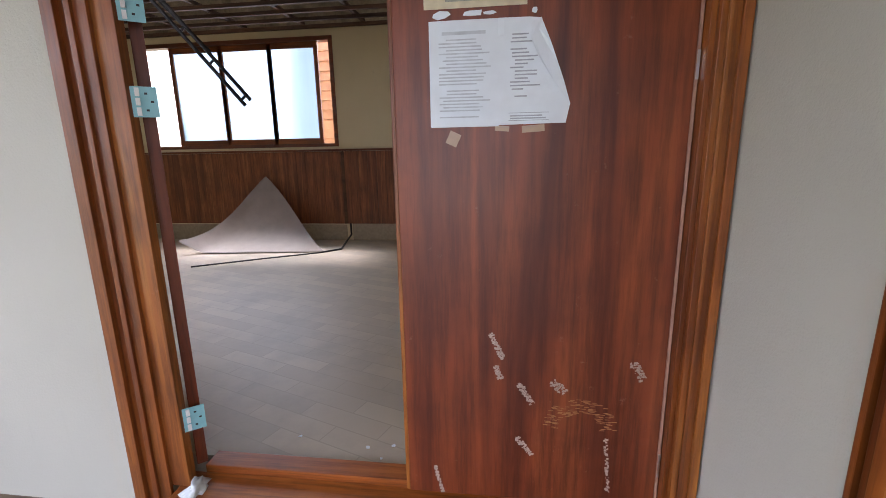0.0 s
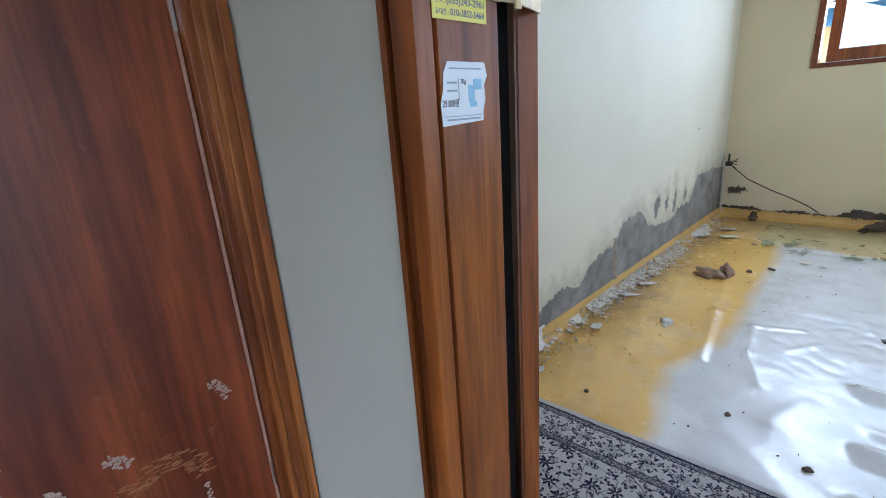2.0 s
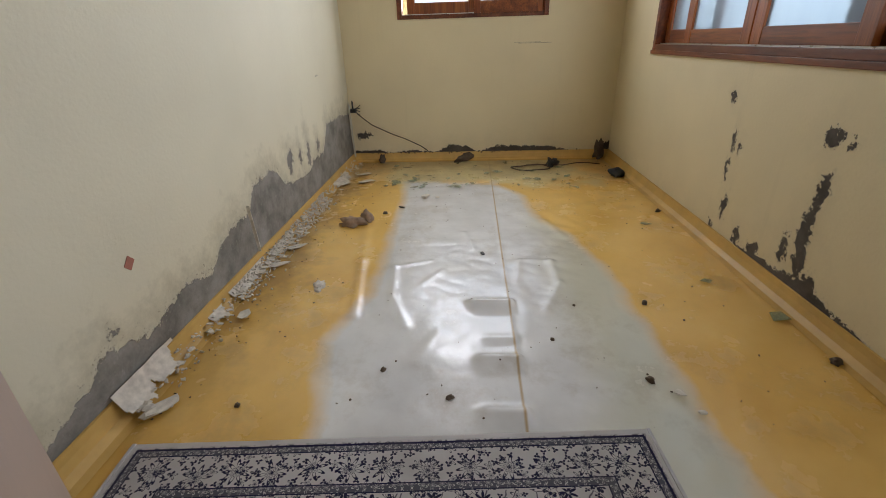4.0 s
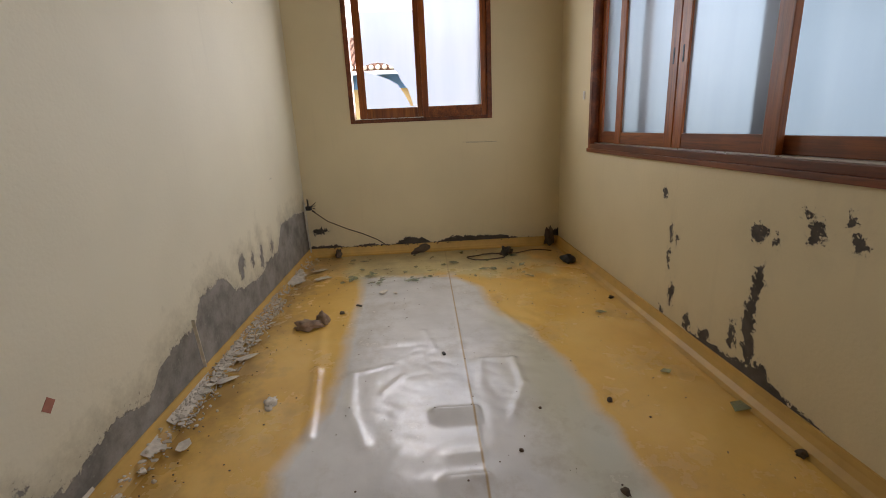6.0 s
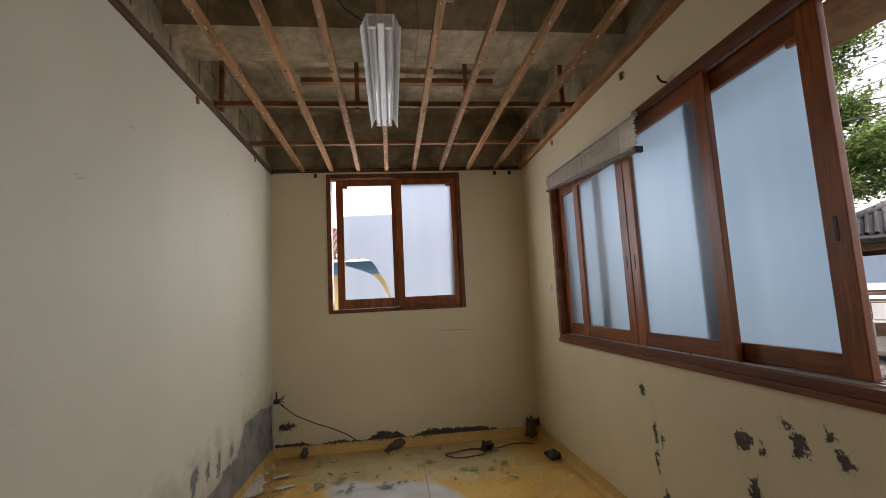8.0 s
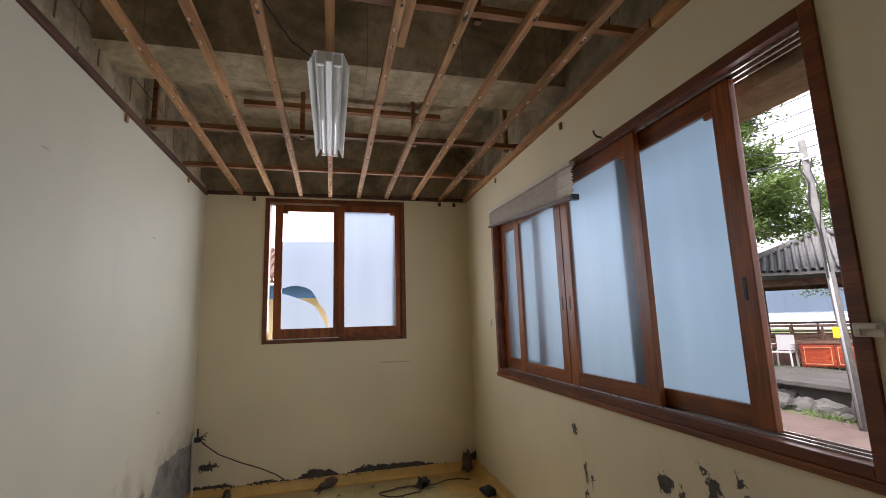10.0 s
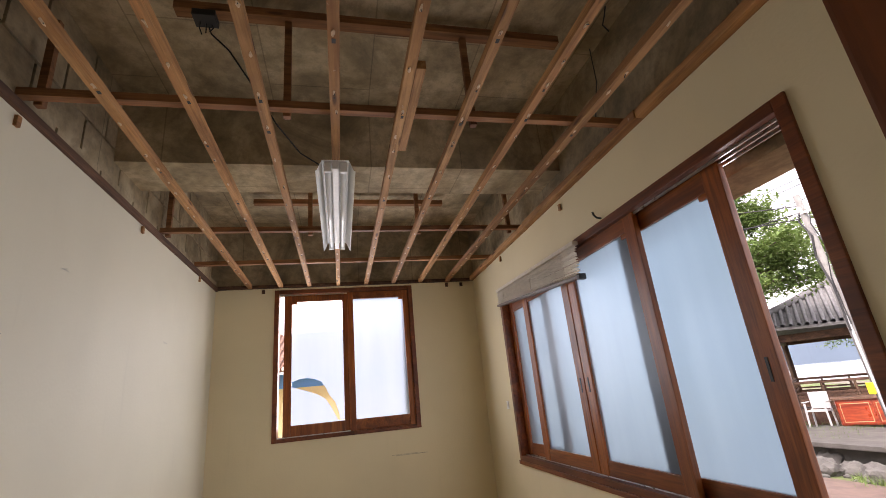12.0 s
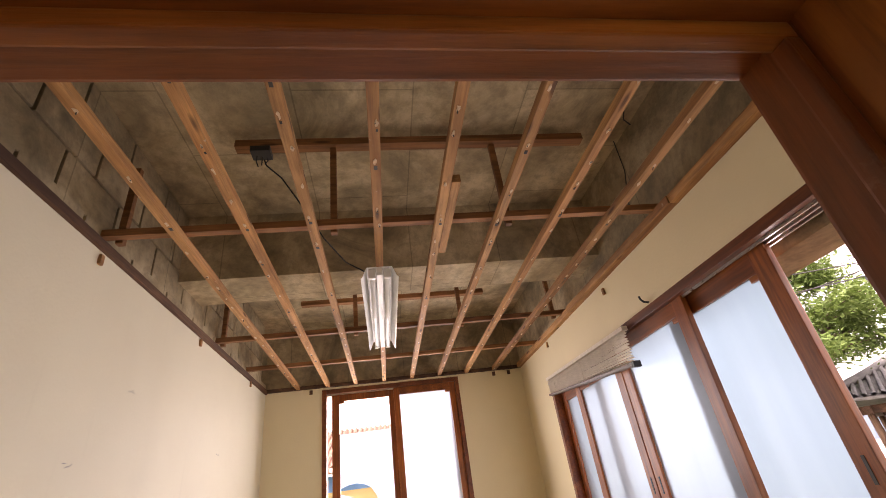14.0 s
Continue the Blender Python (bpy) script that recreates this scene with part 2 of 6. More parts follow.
    col = mix(nt, damp, col, (0.29, 0.17, 0.055))
    speck = ramp(nt, noise_tex(nt, vec, 55, 6, 0.75), (0.69, 0.0), (0.74, 0.7))
    col = mix(nt, speck, col, (0.12, 0.09, 0.05))
    nt.links.new(col, b.inputs["Base Color"])
    r = math_node(nt, "ADD", math_node(nt, "MULTIPLY", grime, 0.4), math_node(nt, "MULTIPLY_ADD", noise_tex(nt, vec, 5, 5), 0.2, math_node(nt, "MULTIPLY_ADD", pale, -0.08, 0.14)))
    nt.links.new(r, b.inputs["Roughness"])
    bump(nt, b, math_node(nt, "ADD", noise_tex(nt, vec, 5, 2, 0.4, 0.4), math_node(nt, "MULTIPLY", noise_tex(nt, vec, 26, 3), 0.12)), 0.010, 0.5)
    return m


def frosted(name, low, high):
    """Frosted pane; faint vertical streaks of uneven daylight are put into its tint."""
    m, nt, b = shader(name, 0.42, 0, 0.5)
    vec = coords(nt, (1, 1, 0.12), local=False)
    streak = noise_tex(nt, vec, 7, 4)
    nt.links.new(ramp(nt, streak, (0.3, low), (0.7, high)), b.inputs["Base Color"])
    b.inputs["Transmission Weight"].default_value = 1.0
    b.inputs["IOR"].default_value = 1.25
    nt.links.new(math_node(nt, "MULTIPLY_ADD", streak, 0.12, 0.34), b.inputs["Roughness"])
    return m


def rug_material():
    """Navy floral sprigs on white, with two banded borders."""
    m, nt, b = shader("rug_pile", 0.95, 0, 0.1)
    vec = coords(nt)
    sep = node(nt, "SeparateXYZ", ("Vector", vec))
    ax = math_node(nt, "SUBTRACT", 0.46, math_node(nt, "ABSOLUTE", sep.outputs[0]))
    ay = math_node(nt, "SUBTRACT", 0.84, math_node(nt, "ABSOLUTE", sep.outputs[1]))
    d = math_node(nt, "MINIMUM", ax, ay)
    warp = node(nt, "VectorMath", (0, vec), (1, node(nt, "VectorMath", (0, node(nt, "TexNoise", ("Vector", vec), ("Scale", 14.0)).outputs["Color"]), (1, (0.05, 0.05, 0)), operation="MULTIPLY").outputs[0]), operation="ADD").outputs[0]

    def blossoms(scale, size, petals, hollow, shift, loose=0.75):
        """Flowers with a number of petals, one in each cell of a loose grid."""
        at = node(nt, "Mapping", ("Vector", vec), ("Location", shift)).outputs[0]
        v = node(nt, "TexVoronoi", ("Vector", at), ("Scale", scale), ("Randomness", loose))
        v.voronoi_dimensions = "2D"
        off = node(nt, "VectorMath", (0, at), (1, v.outputs["Position"]), operation="SUBTRACT").outputs[0]
        o = node(nt, "SeparateXYZ", ("Vector", off))
        r = math_node(nt, "SQRT", math_node(nt, "ADD", math_node(nt, "MULTIPLY", o.outputs[0], o.outputs[0]), math_node(nt, "MULTIPLY", o.outputs[1], o.outputs[1])))
        turn = math_node(nt, "MULTIPLY", node(nt, "SeparateColor", ("Color", v.outputs["Color"])).outputs[0], 6.3)
        a = math_node(nt, "COSINE", math_node(nt, "MULTIPLY_ADD", math_node(nt, "ARCTAN2", o.outputs[1], o.outputs[0]), petals, turn))
        reach = math_node(nt, "MULTIPLY_ADD", a, size * 0.36, size * 0.64)
        f = math_node(nt, "DIVIDE", r, reach)
        if hollow:
            return ramp(nt, math_node(nt, "MULTIPLY", f, 0.5), (0.10, 1.0), (0.13, 0.0), (0.17, 0.0), (0.20, 1.0), (0.24, 0.0), (0.37, 0.0), (0.41, 1.0), (0.5, 1.0), (0.53, 0.0))
        return ramp(nt, math_node(nt, "MULTIPLY", f, 0.5), (0.09, 0.0), (0.13, 1.0), (0.47, 1.0), (0.51, 0.0))

    cells = node(nt, "TexVoronoi", ("Vector", warp), ("Scale", 13.0), feature="DISTANCE_TO_EDGE").outputs["Distance"]
    vine = ramp(nt, cells, (0.006, 0.8), (0.018, 0.0))
    ink = vine
    for layer in (blossoms(9.0, 0.028, 7.0, False, (0, 0, 0)), blossoms(13.0, 0.020, 5.0, True, (0.31, 0.17, 0)), blossoms(22.0, 0.012, 2.0, False, (0.11, 0.43, 0), 1.0), blossoms(28.0, 0.009, 3.0, False, (0.71, 0.09, 0), 1.0)):
        ink = math_node(nt, "MAXIMUM", ink, layer)
    frieze = math_node(nt, "MAXIMUM", blossoms(8.5, 0.045, 9.0, True, (0.03, 0.02, 0), 0.25), math_node(nt, "MAXIMUM", blossoms(19.0, 0.017, 5.0, True, (0.4, 0.1, 0), 0.5), blossoms(30.0, 0.011, 3.0, False, (0.2, 0.6, 0), 0.9)))
    inner = ramp(nt, d, (0.0, 0.0), (0.2, 1.0))
    inner.node.color_ramp.interpolation = "CONSTANT"
    ink = mix(nt, inner, frieze, ink)
    stripes = ramp(nt, d, (0.0, 0.0), (0.022, 1.0), (0.054, 0.0), (0.165, 1.0), (0.198, 0.0))
    stripes.node.color_ramp.interpolation = "CONSTANT"
    rails = ramp(nt, d, (0.0, 0.0), (0.022, 1.0), (0.028, 0.0), (0.048, 1.0), (0.054, 0.0), (0.165, 1.0), (0.171, 0.0), (0.192, 1.0), (0.198, 0.0))
    rails.node.color_ramp.interpolation = "CONSTANT"
    scroll = blossoms(36.0, 0.015, 4.0, True, (0.5, 0.5, 0), 0.35)
    band = math_node(nt, "MAXIMUM", rails, math_node(nt, "SUBTRACT", 0.85, math_node(nt, "MULTIPLY", scroll, 0.85)))
    ink = mix(nt, stripes, ink, band)
    edge = ramp(nt, d, (0.0, 0.0), (0.018, 0.0), (0.022, 1.0))
    ink = math_node(nt, "MULTIPLY", ink, edge)
    col = mix(nt, ink, (0.84, 0.82, 0.82), (0.045, 0.045, 0.10))
    col = mix(nt, ramp(nt, noise_tex(nt, vec, 4, 5), (0.5, 0.0), (0.8, 0.3)), col, (0.3, 0.28, 0.26))
    nt.links.new(col, b.inputs["Base Color"])
    bump(nt, b, noise_tex(nt, vec, 500, 2), 0.002, 0.8)
    return m


CREAM = (0.74, 0.645, 0.43)
WALL_LEFT = [(1.45, 0.12), (1.675, 0.15), (1.82, 0.19), (1.86, 0.23), (1.95, 0.255), (2.035, 0.215), (2.15, 0.185), (2.26, 0.22), (2.34, 0.24), (2.49, 0.235), (2.6, 0.2), (2.70, 0.265), (2.83, 0.32), (3.0, 0.33), (3.1, 0.36), (3.17, 0.45), (3.43, 0.48), (3.55, 0.44), (3.6, 0.35), (3.86, 0.29), (4.15, 0.27), (4.26, 0.34), (4.55, 0.34), (4.72, 0.54), (5.22, 0.55), (5.6, 0.5)]
m_wall = painted("cream_paint", CREAM)
m_hall = painted("hall_paint", (0.51, 0.51, 0.45))
m_wall_north = peeling("peeling_paint_damp", (0.71, 0.672, 0.53), 0, WALL_LEFT, [(3.79, 0.47, 0.06, 0.05), (3.77, 0.42, 0.03, 0.06), (3.99, 0.44, 0.025, 0.06), (4.17, 0.40, 0.03, 0.1), (4.42, 0.42, 0.03, 0.05), (1.98, 0.30, 0.02, 0.02)], 0.6)
m_wall_south = peeling("peeling_paint_spots", CREAM, 0,
                       [(1.6, 0.0), (2.12, 0.02), (2.2, 0.09), (2.37, 0.105), (2.48, 0.125), (2.56, 0.15), (2.74, 0.13), (2.83, 0.12), (2.97, 0.12), (3.12, 0.1), (3.25, 0.02), (3.42, 0.06), (3.6, 0.02), (4.2, 0.07), (4.5, 0.03), (5.1, 0.08), (5.6, 0.06)],
                       [(2.69, 0.772, 0.05, 0.045), (2.579, 0.765, 0.018, 0.028), (2.397, 0.845, 0.036, 0.055), (2.226, 0.835, 0.032, 0.03), (2.645, 0.57, 0.036, 0.075), (2.66, 0.47, 0.022, 0.05), (2.675, 0.37, 0.042, 0.1), (2.65, 0.23, 0.036, 0.1), (2.765, 0.24, 0.03, 0.075),
                        (3.14, 0.13, 0.03, 0.055), (2.97, 0.13, 0.05, 0.055), (3.37, 0.63, 0.014, 0.07), (3.31, 0.6, 0.016, 0.03), (3.378, 0.46, 0.012, 0.08), (3.316, 0.25, 0.022, 0.09), (3.42, 0.1, 0.02, 0.05), (3.468, 0.85, 0.022, 0.03), (2.435, 0.913, 0.03, 0.014), (2.27, 0.92, 0.018, 0.03), (2.56, 0.16, 0.04, 0.05)],
                       0.14, (0.085, 0.075, 0.065))
m_wall_east = peeling("peeling_paint_skirting", CREAM, 1,
                      [(-1.35, 0.2), (-1.22, 0.15), (-1.1, 0.06), (-0.98, 0.08), (-0.6, 0.135), (-0.1, 0.145), (0.1, 0.085), (0.2, 0.15), (0.35, 0.17), (0.56, 0.09), (0.8, 0.12), (1.0, 0.09), (1.2, 0.12), (1.45, 0.12)],
                      [(1.3, 0.28, 0.09, 0.03)], 0.15, (0.07, 0.06, 0.05))
m_frame = wood("red_brown_window_wood", (0.10, 0.022, 0.006), (0.19, 0.048, 0.012), (0.28, 0.085, 0.022), "x", 0.38)
m_sash = wood("varnished_sash_wood", (0.16, 0.036, 0.006), (0.30, 0.08, 0.014), (0.42, 0.135, 0.026), "x", 0.35)
m_stile = wood("varnished_stile_wood", (0.16, 0.036, 0.006), (0.30, 0.08, 0.014), (0.42, 0.135, 0.026), "z", 0.35)
m_leaf = wood("mahogany_door_veneer", (0.095, 0.018, 0.006), (0.20, 0.042, 0.013), (0.30, 0.075, 0.022), "z", 0.36, scale=0.9, grain=44, wear=0.12, lines=0.55)
m_jamb = wood("brown_door_frame_wood", (0.14, 0.032, 0.005), (0.28, 0.08, 0.013), (0.40, 0.145, 0.026), "z", 0.36, wear=0.1)
m_head = wood("brown_door_head_wood", (0.14, 0.032, 0.005), (0.28, 0.08, 0.013), (0.40, 0.145, 0.026), "y", 0.36, wear=0.1)
m_joist = wood("rough_pine_joist", (0.28, 0.12, 0.042), (0.47, 0.23, 0.085), (0.62, 0.34, 0.14), "x", 0.75, knots=0.8, grain=40, wear=0.8)
m_batten = wood("rough_pine_batten", (0.18, 0.07, 0.025), (0.31, 0.135, 0.05), (0.42, 0.2, 0.08), "y", 0.75, knots=0.7, grain=40)
m_ledger = wood("dark_ledger_wood", (0.05, 0.022, 0.012), (0.10, 0.045, 0.022), (0.17, 0.08, 0.04), "x", 0.8, knots=0.5)
m_panel = wood("dado_panel_wood", (0.13, 0.036, 0.012), (0.25, 0.075, 0.022), (0.38, 0.14, 0.045), "z", 0.4, scale=1.3)
m_slab = concrete("slab_concrete", 1.65)
m_block = concrete("block_concrete", 1.25)
m_render = concrete("outside_render", 1.5)
m_lino = lino()
m_cove = plain("yellow_vinyl_skirting", (0.60, 0.38, 0.11), 0.5, 0, 0.15, 6, 0.002)
m_frost = frosted("frosted_glass", (0.084, 0.118, 0.146), (0.100, 0.136, 0.165))
m_frost2 = frosted("milky_glass", (0.084, 0.096, 0.112), (0.098, 0.108, 0.122))
m_rug = rug_material()
m_white = plain("white_enamel", (0.8, 0.8, 0.77), 0.35, 0, 0.05)
m_tube = plain("white_tube", (0.8, 0.8, 0.78), 0.2, 0, 0.02)
m_paper = plain("white_paper", (0.76, 0.82, 0.87), 0.7, 0, 0.04, 20)
m_ink = plain("grey_ink", (0.2, 0.22, 0.25), 0.8, 0, 0.05)
m_black = plain("black_plastic", (0.015, 0.015, 0.016), 0.45, 0, 0.2)
m_brass = plain("tarnished_brass", (0.42, 0.33, 0.19), 0.4, 0.8, 0.25)
m_steel = plain("bright_steel", (0.55, 0.54, 0.52), 0.3, 1.0, 0.1)
m_teal = plain("pale_blue_plastic", (0.25, 0.52, 0.56), 0.35, 0, 0.08)
m_knob = plain("teal_ceramic", (0.09, 0.19, 0.22), 0.15, 0, 0.1)
m_yellow = plain("yellow_sticker", (0.72, 0.66, 0.10), 0.45, 0, 0.04)
m_blind = plain("dusty_blind_slat", (0.86, 0.81, 0.72), 0.5, 0, 0.15)
m_blind_mix = m_blind.node_tree
thin = node(m_blind_mix, "BsdfTranslucent", ("Color", (0.7, 0.6, 0.46, 1)))
half = node(m_blind_mix, "MixShader", (0, 0.4), (1, m_blind_mix.nodes["Principled BSDF"].outputs[0]), (2, thin.outputs[0]))
m_blind_mix.links.new(half.outputs[0], m_blind_mix.nodes["Material Output"].inputs[0])
m_plaster = plain("fallen_plaster", (0.66, 0.62, 0.55), 0.9, 0, 0.2, 30, 0.002)
m_grit = plain("brown_grit", (0.11, 0.08, 0.055), 0.9, 0, 0.3)
m_cloth = plain("brown_rag", (0.30, 0.21, 0.15), 0.95, 0, 0.35, 25, 0.002)
m_shard, nt_s, b_s = shader("green_glass", 0.1)
b_s.inputs["Base Color"].default_value = (0.24, 0.32, 0.22, 1)
b_s.inputs["Alpha"].default_value = 0.5
m_red = plain("faded_red_sticker", (0.36, 0.14, 0.10), 0.6, 0, 0.1)
m_blue = plain("printed_blue", (0.32, 0.58, 0.78), 0.6, 0, 0.1)
m_tape = plain("old_tape", (0.42, 0.28, 0.18), 0.35, 0, 0.1)
m_scuff = plain("torn_tape_residue", (0.42, 0.32, 0.27), 0.8, 0, 0.3, 200)
m_wire = plain("brown_cable", (0.06, 0.03, 0.02), 0.6, 0, 0.1)

# ---- building helpers ----
def mesh_of(name, bm, material, smooth=False):
    me = bpy.data.meshes.new(name)
    bm.to_mesh(me)
    bm.free()
    for mt in material if isinstance(material, (list, tuple)) else [material]:
        me.materials.append(mt)
    if smooth:
        me.polygons.foreach_set("use_smooth", [True] * len(me.polygons))
    return me


def part(name, bm, material, parent=None, label="", smooth=False):
    """One mesh object under a thing or a part."""
    ob = new(name, mesh_of(name, bm, material, smooth))
    if parent:
        ob.parent = parent
    if label:
        ob["label"] = label
    return ob


def thing(name, label, category, at=(0, 0, 0), rz=0.0, group="", kind=""):
    ob = new(name)
    ob.matrix_world = pose(*at, 0, 0, rz)
    ob.empty_display_size = 0.1
    return tagged(ob, label, category, group, kind)


def box(bm, x0, x1, y0, y1, z0, z1, bevel=0.0):
    vs = [bm.verts.new((x, y, z)) for x in (x0, x1) for y in (y0, y1) for z in (z0, z1)]
    fs = [bm.faces.new([vs[i] for i in f]) for f in ((0, 1, 3, 2), (4, 6, 7, 5), (0, 4, 5, 1), (2, 3, 7, 6), (0, 2, 6, 4), (1, 5, 7, 3))]
    if bevel:
        es = list({e for f in fs for e in f.edges})
        bmesh.ops.bevel(bm, geom=es, offset=bevel, segments=2, affect="EDGES", profile=0.7)
    return bm


def boxes(*specs, bevel=0.0):
    bm = bmesh.new()
    for s in specs:
        box(bm, *s, bevel=bevel)
    return bm


def rod(bm, a, b, r0, r1=None, n=10):
    a, b = Vector(a), Vector(b)
    d = b - a
    m = Matrix.Translation((a + b) / 2) @ d.to_track_quat("Z", "Y").to_matrix().to_4x4()
    bmesh.ops.create_cone(bm, cap_ends=True, segments=n, radius1=r0, radius2=r0 if r1 is None else r1, depth=d.length, matrix=m)
    return bm


def tube(bm, pts, r, n=6):
    """A round cable through points."""
    pts = [Vector(p) for p in pts]
    rings = []
    for i, p in enumerate(pts):
        d = (pts[min(i + 1, len(pts) - 1)] - pts[max(i - 1, 0)]).normalized()
        s = d.cross(Vector((0, 0, 1)))
        s = s.normalized() if s.length > 1e-4 else Vector((1, 0, 0))
        t = s.cross(d)
        rings.append([bm.verts.new(p + r * (math.cos(k * math.tau / n) * s + math.sin(k * math.tau / n) * t)) for k in range(n)])
    for a, b in zip(rings, rings[1:]):
        for k in range(n):
            bm.faces.new((a[k], a[(k + 1) % n], b[(k + 1) % n], b[k]))
    return bm


def extrude_profile(bm, prof, a, b, close=True):
    """Sweep a profile, given as offsets (out, up) from a and b, in a straight line; out is to the left of the way a to b."""
    a, b = Vector(a), Vector(b)
    out = Vector((0, 0, 1)).cross((b - a).normalized())
    up = Vector((0, 0, 1))
    ra = [bm.verts.new(a + o * out + u * up) for o, u in prof]
    rb = [bm.verts.new(b + o * out + u * up) for o, u in prof]
    n = len(prof)
    for k in range(n if close else n - 1):
        bm.faces.new((ra[k], ra[(k + 1) % n], rb[(k + 1) % n], rb[k]))
    if close:
        bm.faces.new(ra[::-1])
        bm.faces.new(rb)
    return bm


def structure(name, bm, material, label, category):
    return tagged(part(name, bm, material), label, category, kind="structure")


def ragged_sheet(rx, ry, thick, n, rnd, curl=0.0):
    """A small broken flake, about 2 rx by 2 ry."""
    bm = bmesh.new()
    top = []
    for k in range(n):
        a = k * math.tau / n + rnd.uniform(-0.25, 0.25)
        f = rnd.uniform(0.55, 1.0)
        top.append((rx * f * math.cos(a), ry * f * math.sin(a), rnd.uniform(0, curl)))
    lo = [bm.verts.new((x, y, z)) for x, y, z in top]
    hi = [bm.verts.new((x, y, z + thick)) for x, y, z in top]
    bm.faces.new(lo[::-1])
    bm.faces.new(hi)
    for k in range(n):
        bm.faces.new((lo[k], lo[(k + 1) % n], hi[(k + 1) % n], hi[k]))
    return bm


# ---- large structure: the yellow-floored room ----
X0, X1, Y0, Y1 = 0.895, 5.583, -1.295, 1.437
ZJ, ZS = 2.885, 3.55
WX0, WX1, WZ0, WZ1 = 1.745, 4.765, 1.07, 2.545
FY0, FY1, FZ0, FZ1 = -0.575, 0.868, 1.375, 2.862
DY0, DY1, DZ = -0.075, 0.703, 2.02

structure("wall_north", boxes((X0 - 0.12, X1 + 0.17, Y1, Y1 + 0.15, -0.1, ZJ)), m_wall_north, "cream painted wall, damp and peeled to bare cement low down", "wall")
structure("wall_south", boxes((X0 - 0.12, WX0, Y0 - 0.24, Y0, -0.6, ZJ), (WX1, X1 + 0.17, Y0 - 0.24, Y0, -0.6, ZJ), (WX0, WX1, Y0 - 0.24, Y0, -0.6, WZ0), (WX0, WX1, Y0 - 0.24, Y0, WZ1, ZJ)), m_wall_south, "cream painted window wall with dark peeled spots", "wall")
structure("wall_east", boxes((X1, X1 + 0.17, Y0, FY0, -0.6, ZJ), (X1, X1 + 0.17, FY1, Y1, -0.6, ZJ), (X1, X1 + 0.17, FY0, FY1, -0.6, FZ0), (X1, X1 + 0.17, FY0, FY1, FZ1, ZJ)), m_wall_east, "cream painted end wall, paint lost along the floor", "wall")
structure("wall_west", boxes((X0 - 0.12, X0, Y0, DY0, -0.1, ZJ), (X0 - 0.12, X0, DY1, Y1, -0.1, ZJ), (X0 - 0.12, X0, DY0, DY1, DZ, ZJ)), m_hall, "grey painted partition with a doorway", "wall")
bm = boxes((X0 - 0.12, X1 + 0.17, Y0 - 0.24, Y0 - 0.02, ZJ, ZS), (X1 + 0.03, X1 + 0.17, Y0 - 0.02, Y1 + 0.15, ZJ, ZS), (X0 - 0.12, X0 - 0.02, Y0 - 0.02, Y1 + 0.15, ZJ, ZS), (X0 - 0.02, X1 + 0.03, Y1 + 0.075, Y1 + 0.15, ZJ, ZS))
structure("upper_wall", bm, m_block, "bare grey cement wall above the stripped ceiling", "wall")
bm = boxes((X0 - 0.12, X1 + 0.17, Y0 - 0.24, Y1 + 0.15, ZS, ZS + 0.15), (3.30, 3.68, Y0 - 0.02, Y1 + 0.07, 3.08, ZS))
structure("ceiling_slab", bm, m_slab, "bare stained concrete slab with a downstand beam", "ceiling")

# timber framing of the stripped ceiling, one mesh
rnd = random.Random(3)
bm = bmesh.new()
for k, y in enumerate((1.106, 0.804, 0.518, 0.218, -0.075, -0.372, -0.673, -0.987)):
    w = 0.019 + 0.003 * rnd.random()
    if k == 3:
        box(bm, X0 + 0.02, 2.6, y - w, y + w, ZJ, ZJ + 0.04, 0.002)
        box(bm, 4.12, X1 - 0.03, y - w + 0.003, y + w, ZJ, ZJ + 0.04, 0.002)
        box(bm, 2.6, 4.12, y - w, y + w, ZJ + 0.03, ZJ + 0.07, 0.002)
    else:
        box(bm, X0 + 0.02, X1 - 0.03, y - w, y + w, ZJ, ZJ + 0.04, 0.002)
    if k == 4:
        box(bm, 2.16, 2.78, y - 0.062, y - w - 0.002, ZJ + 0.002, ZJ + 0.042, 0.002)
nj = len(bm.faces)
for x, z in ((2.53, 0), (4.04, 0), (4.85, 0), (1.22, 0)):
    box(bm, x - 0.02, x + 0.02, Y0 - 0.015, Y1 + 0.07, ZJ + 0.042, ZJ + 0.078, 0.002)
for x, ys in ((2.56, (0.93, -1.0)), (4.72, (0.95, -0.8))):
    box(bm, x - 0.03, x + 0.03, ys[1], ys[0], 3.455, 3.50, 0.002)
for x, y in ((2.545, 0.43), (2.545, -0.45), (4.06, 0.42), (4.06, -0.42), (2.545, 1.38), (4.06, -1.2), (4.06, 1.4)):
    box(bm, x + 0.01, x + 0.04, y - 0.016, y + 0.016, ZJ + 0.03, 3.46 if abs(y) < 1 else ZS - 0.2, 0.002)
for n, f in enumerate(bm.faces):
    f.material_index = 0 if n < nj else 1
nb = len(bm.faces)
# thick dark ledger; its tone also stands for the black shaded gap beside it
box(bm, X0, X1, Y1 - 0.02, Y1 + 0.074, ZJ - 0.012, ZJ + 0.03, 0.003)
box(bm, X1 - 0.028, X1 + 0.03, Y0 + 0.03, Y1 - 0.01, ZJ + 0.002, ZJ + 0.035, 0.003)
bm.faces.ensure_lookup_table()
for f in bm.faces[nb:]:
    f.material_index = 2
nb = len(bm.faces)
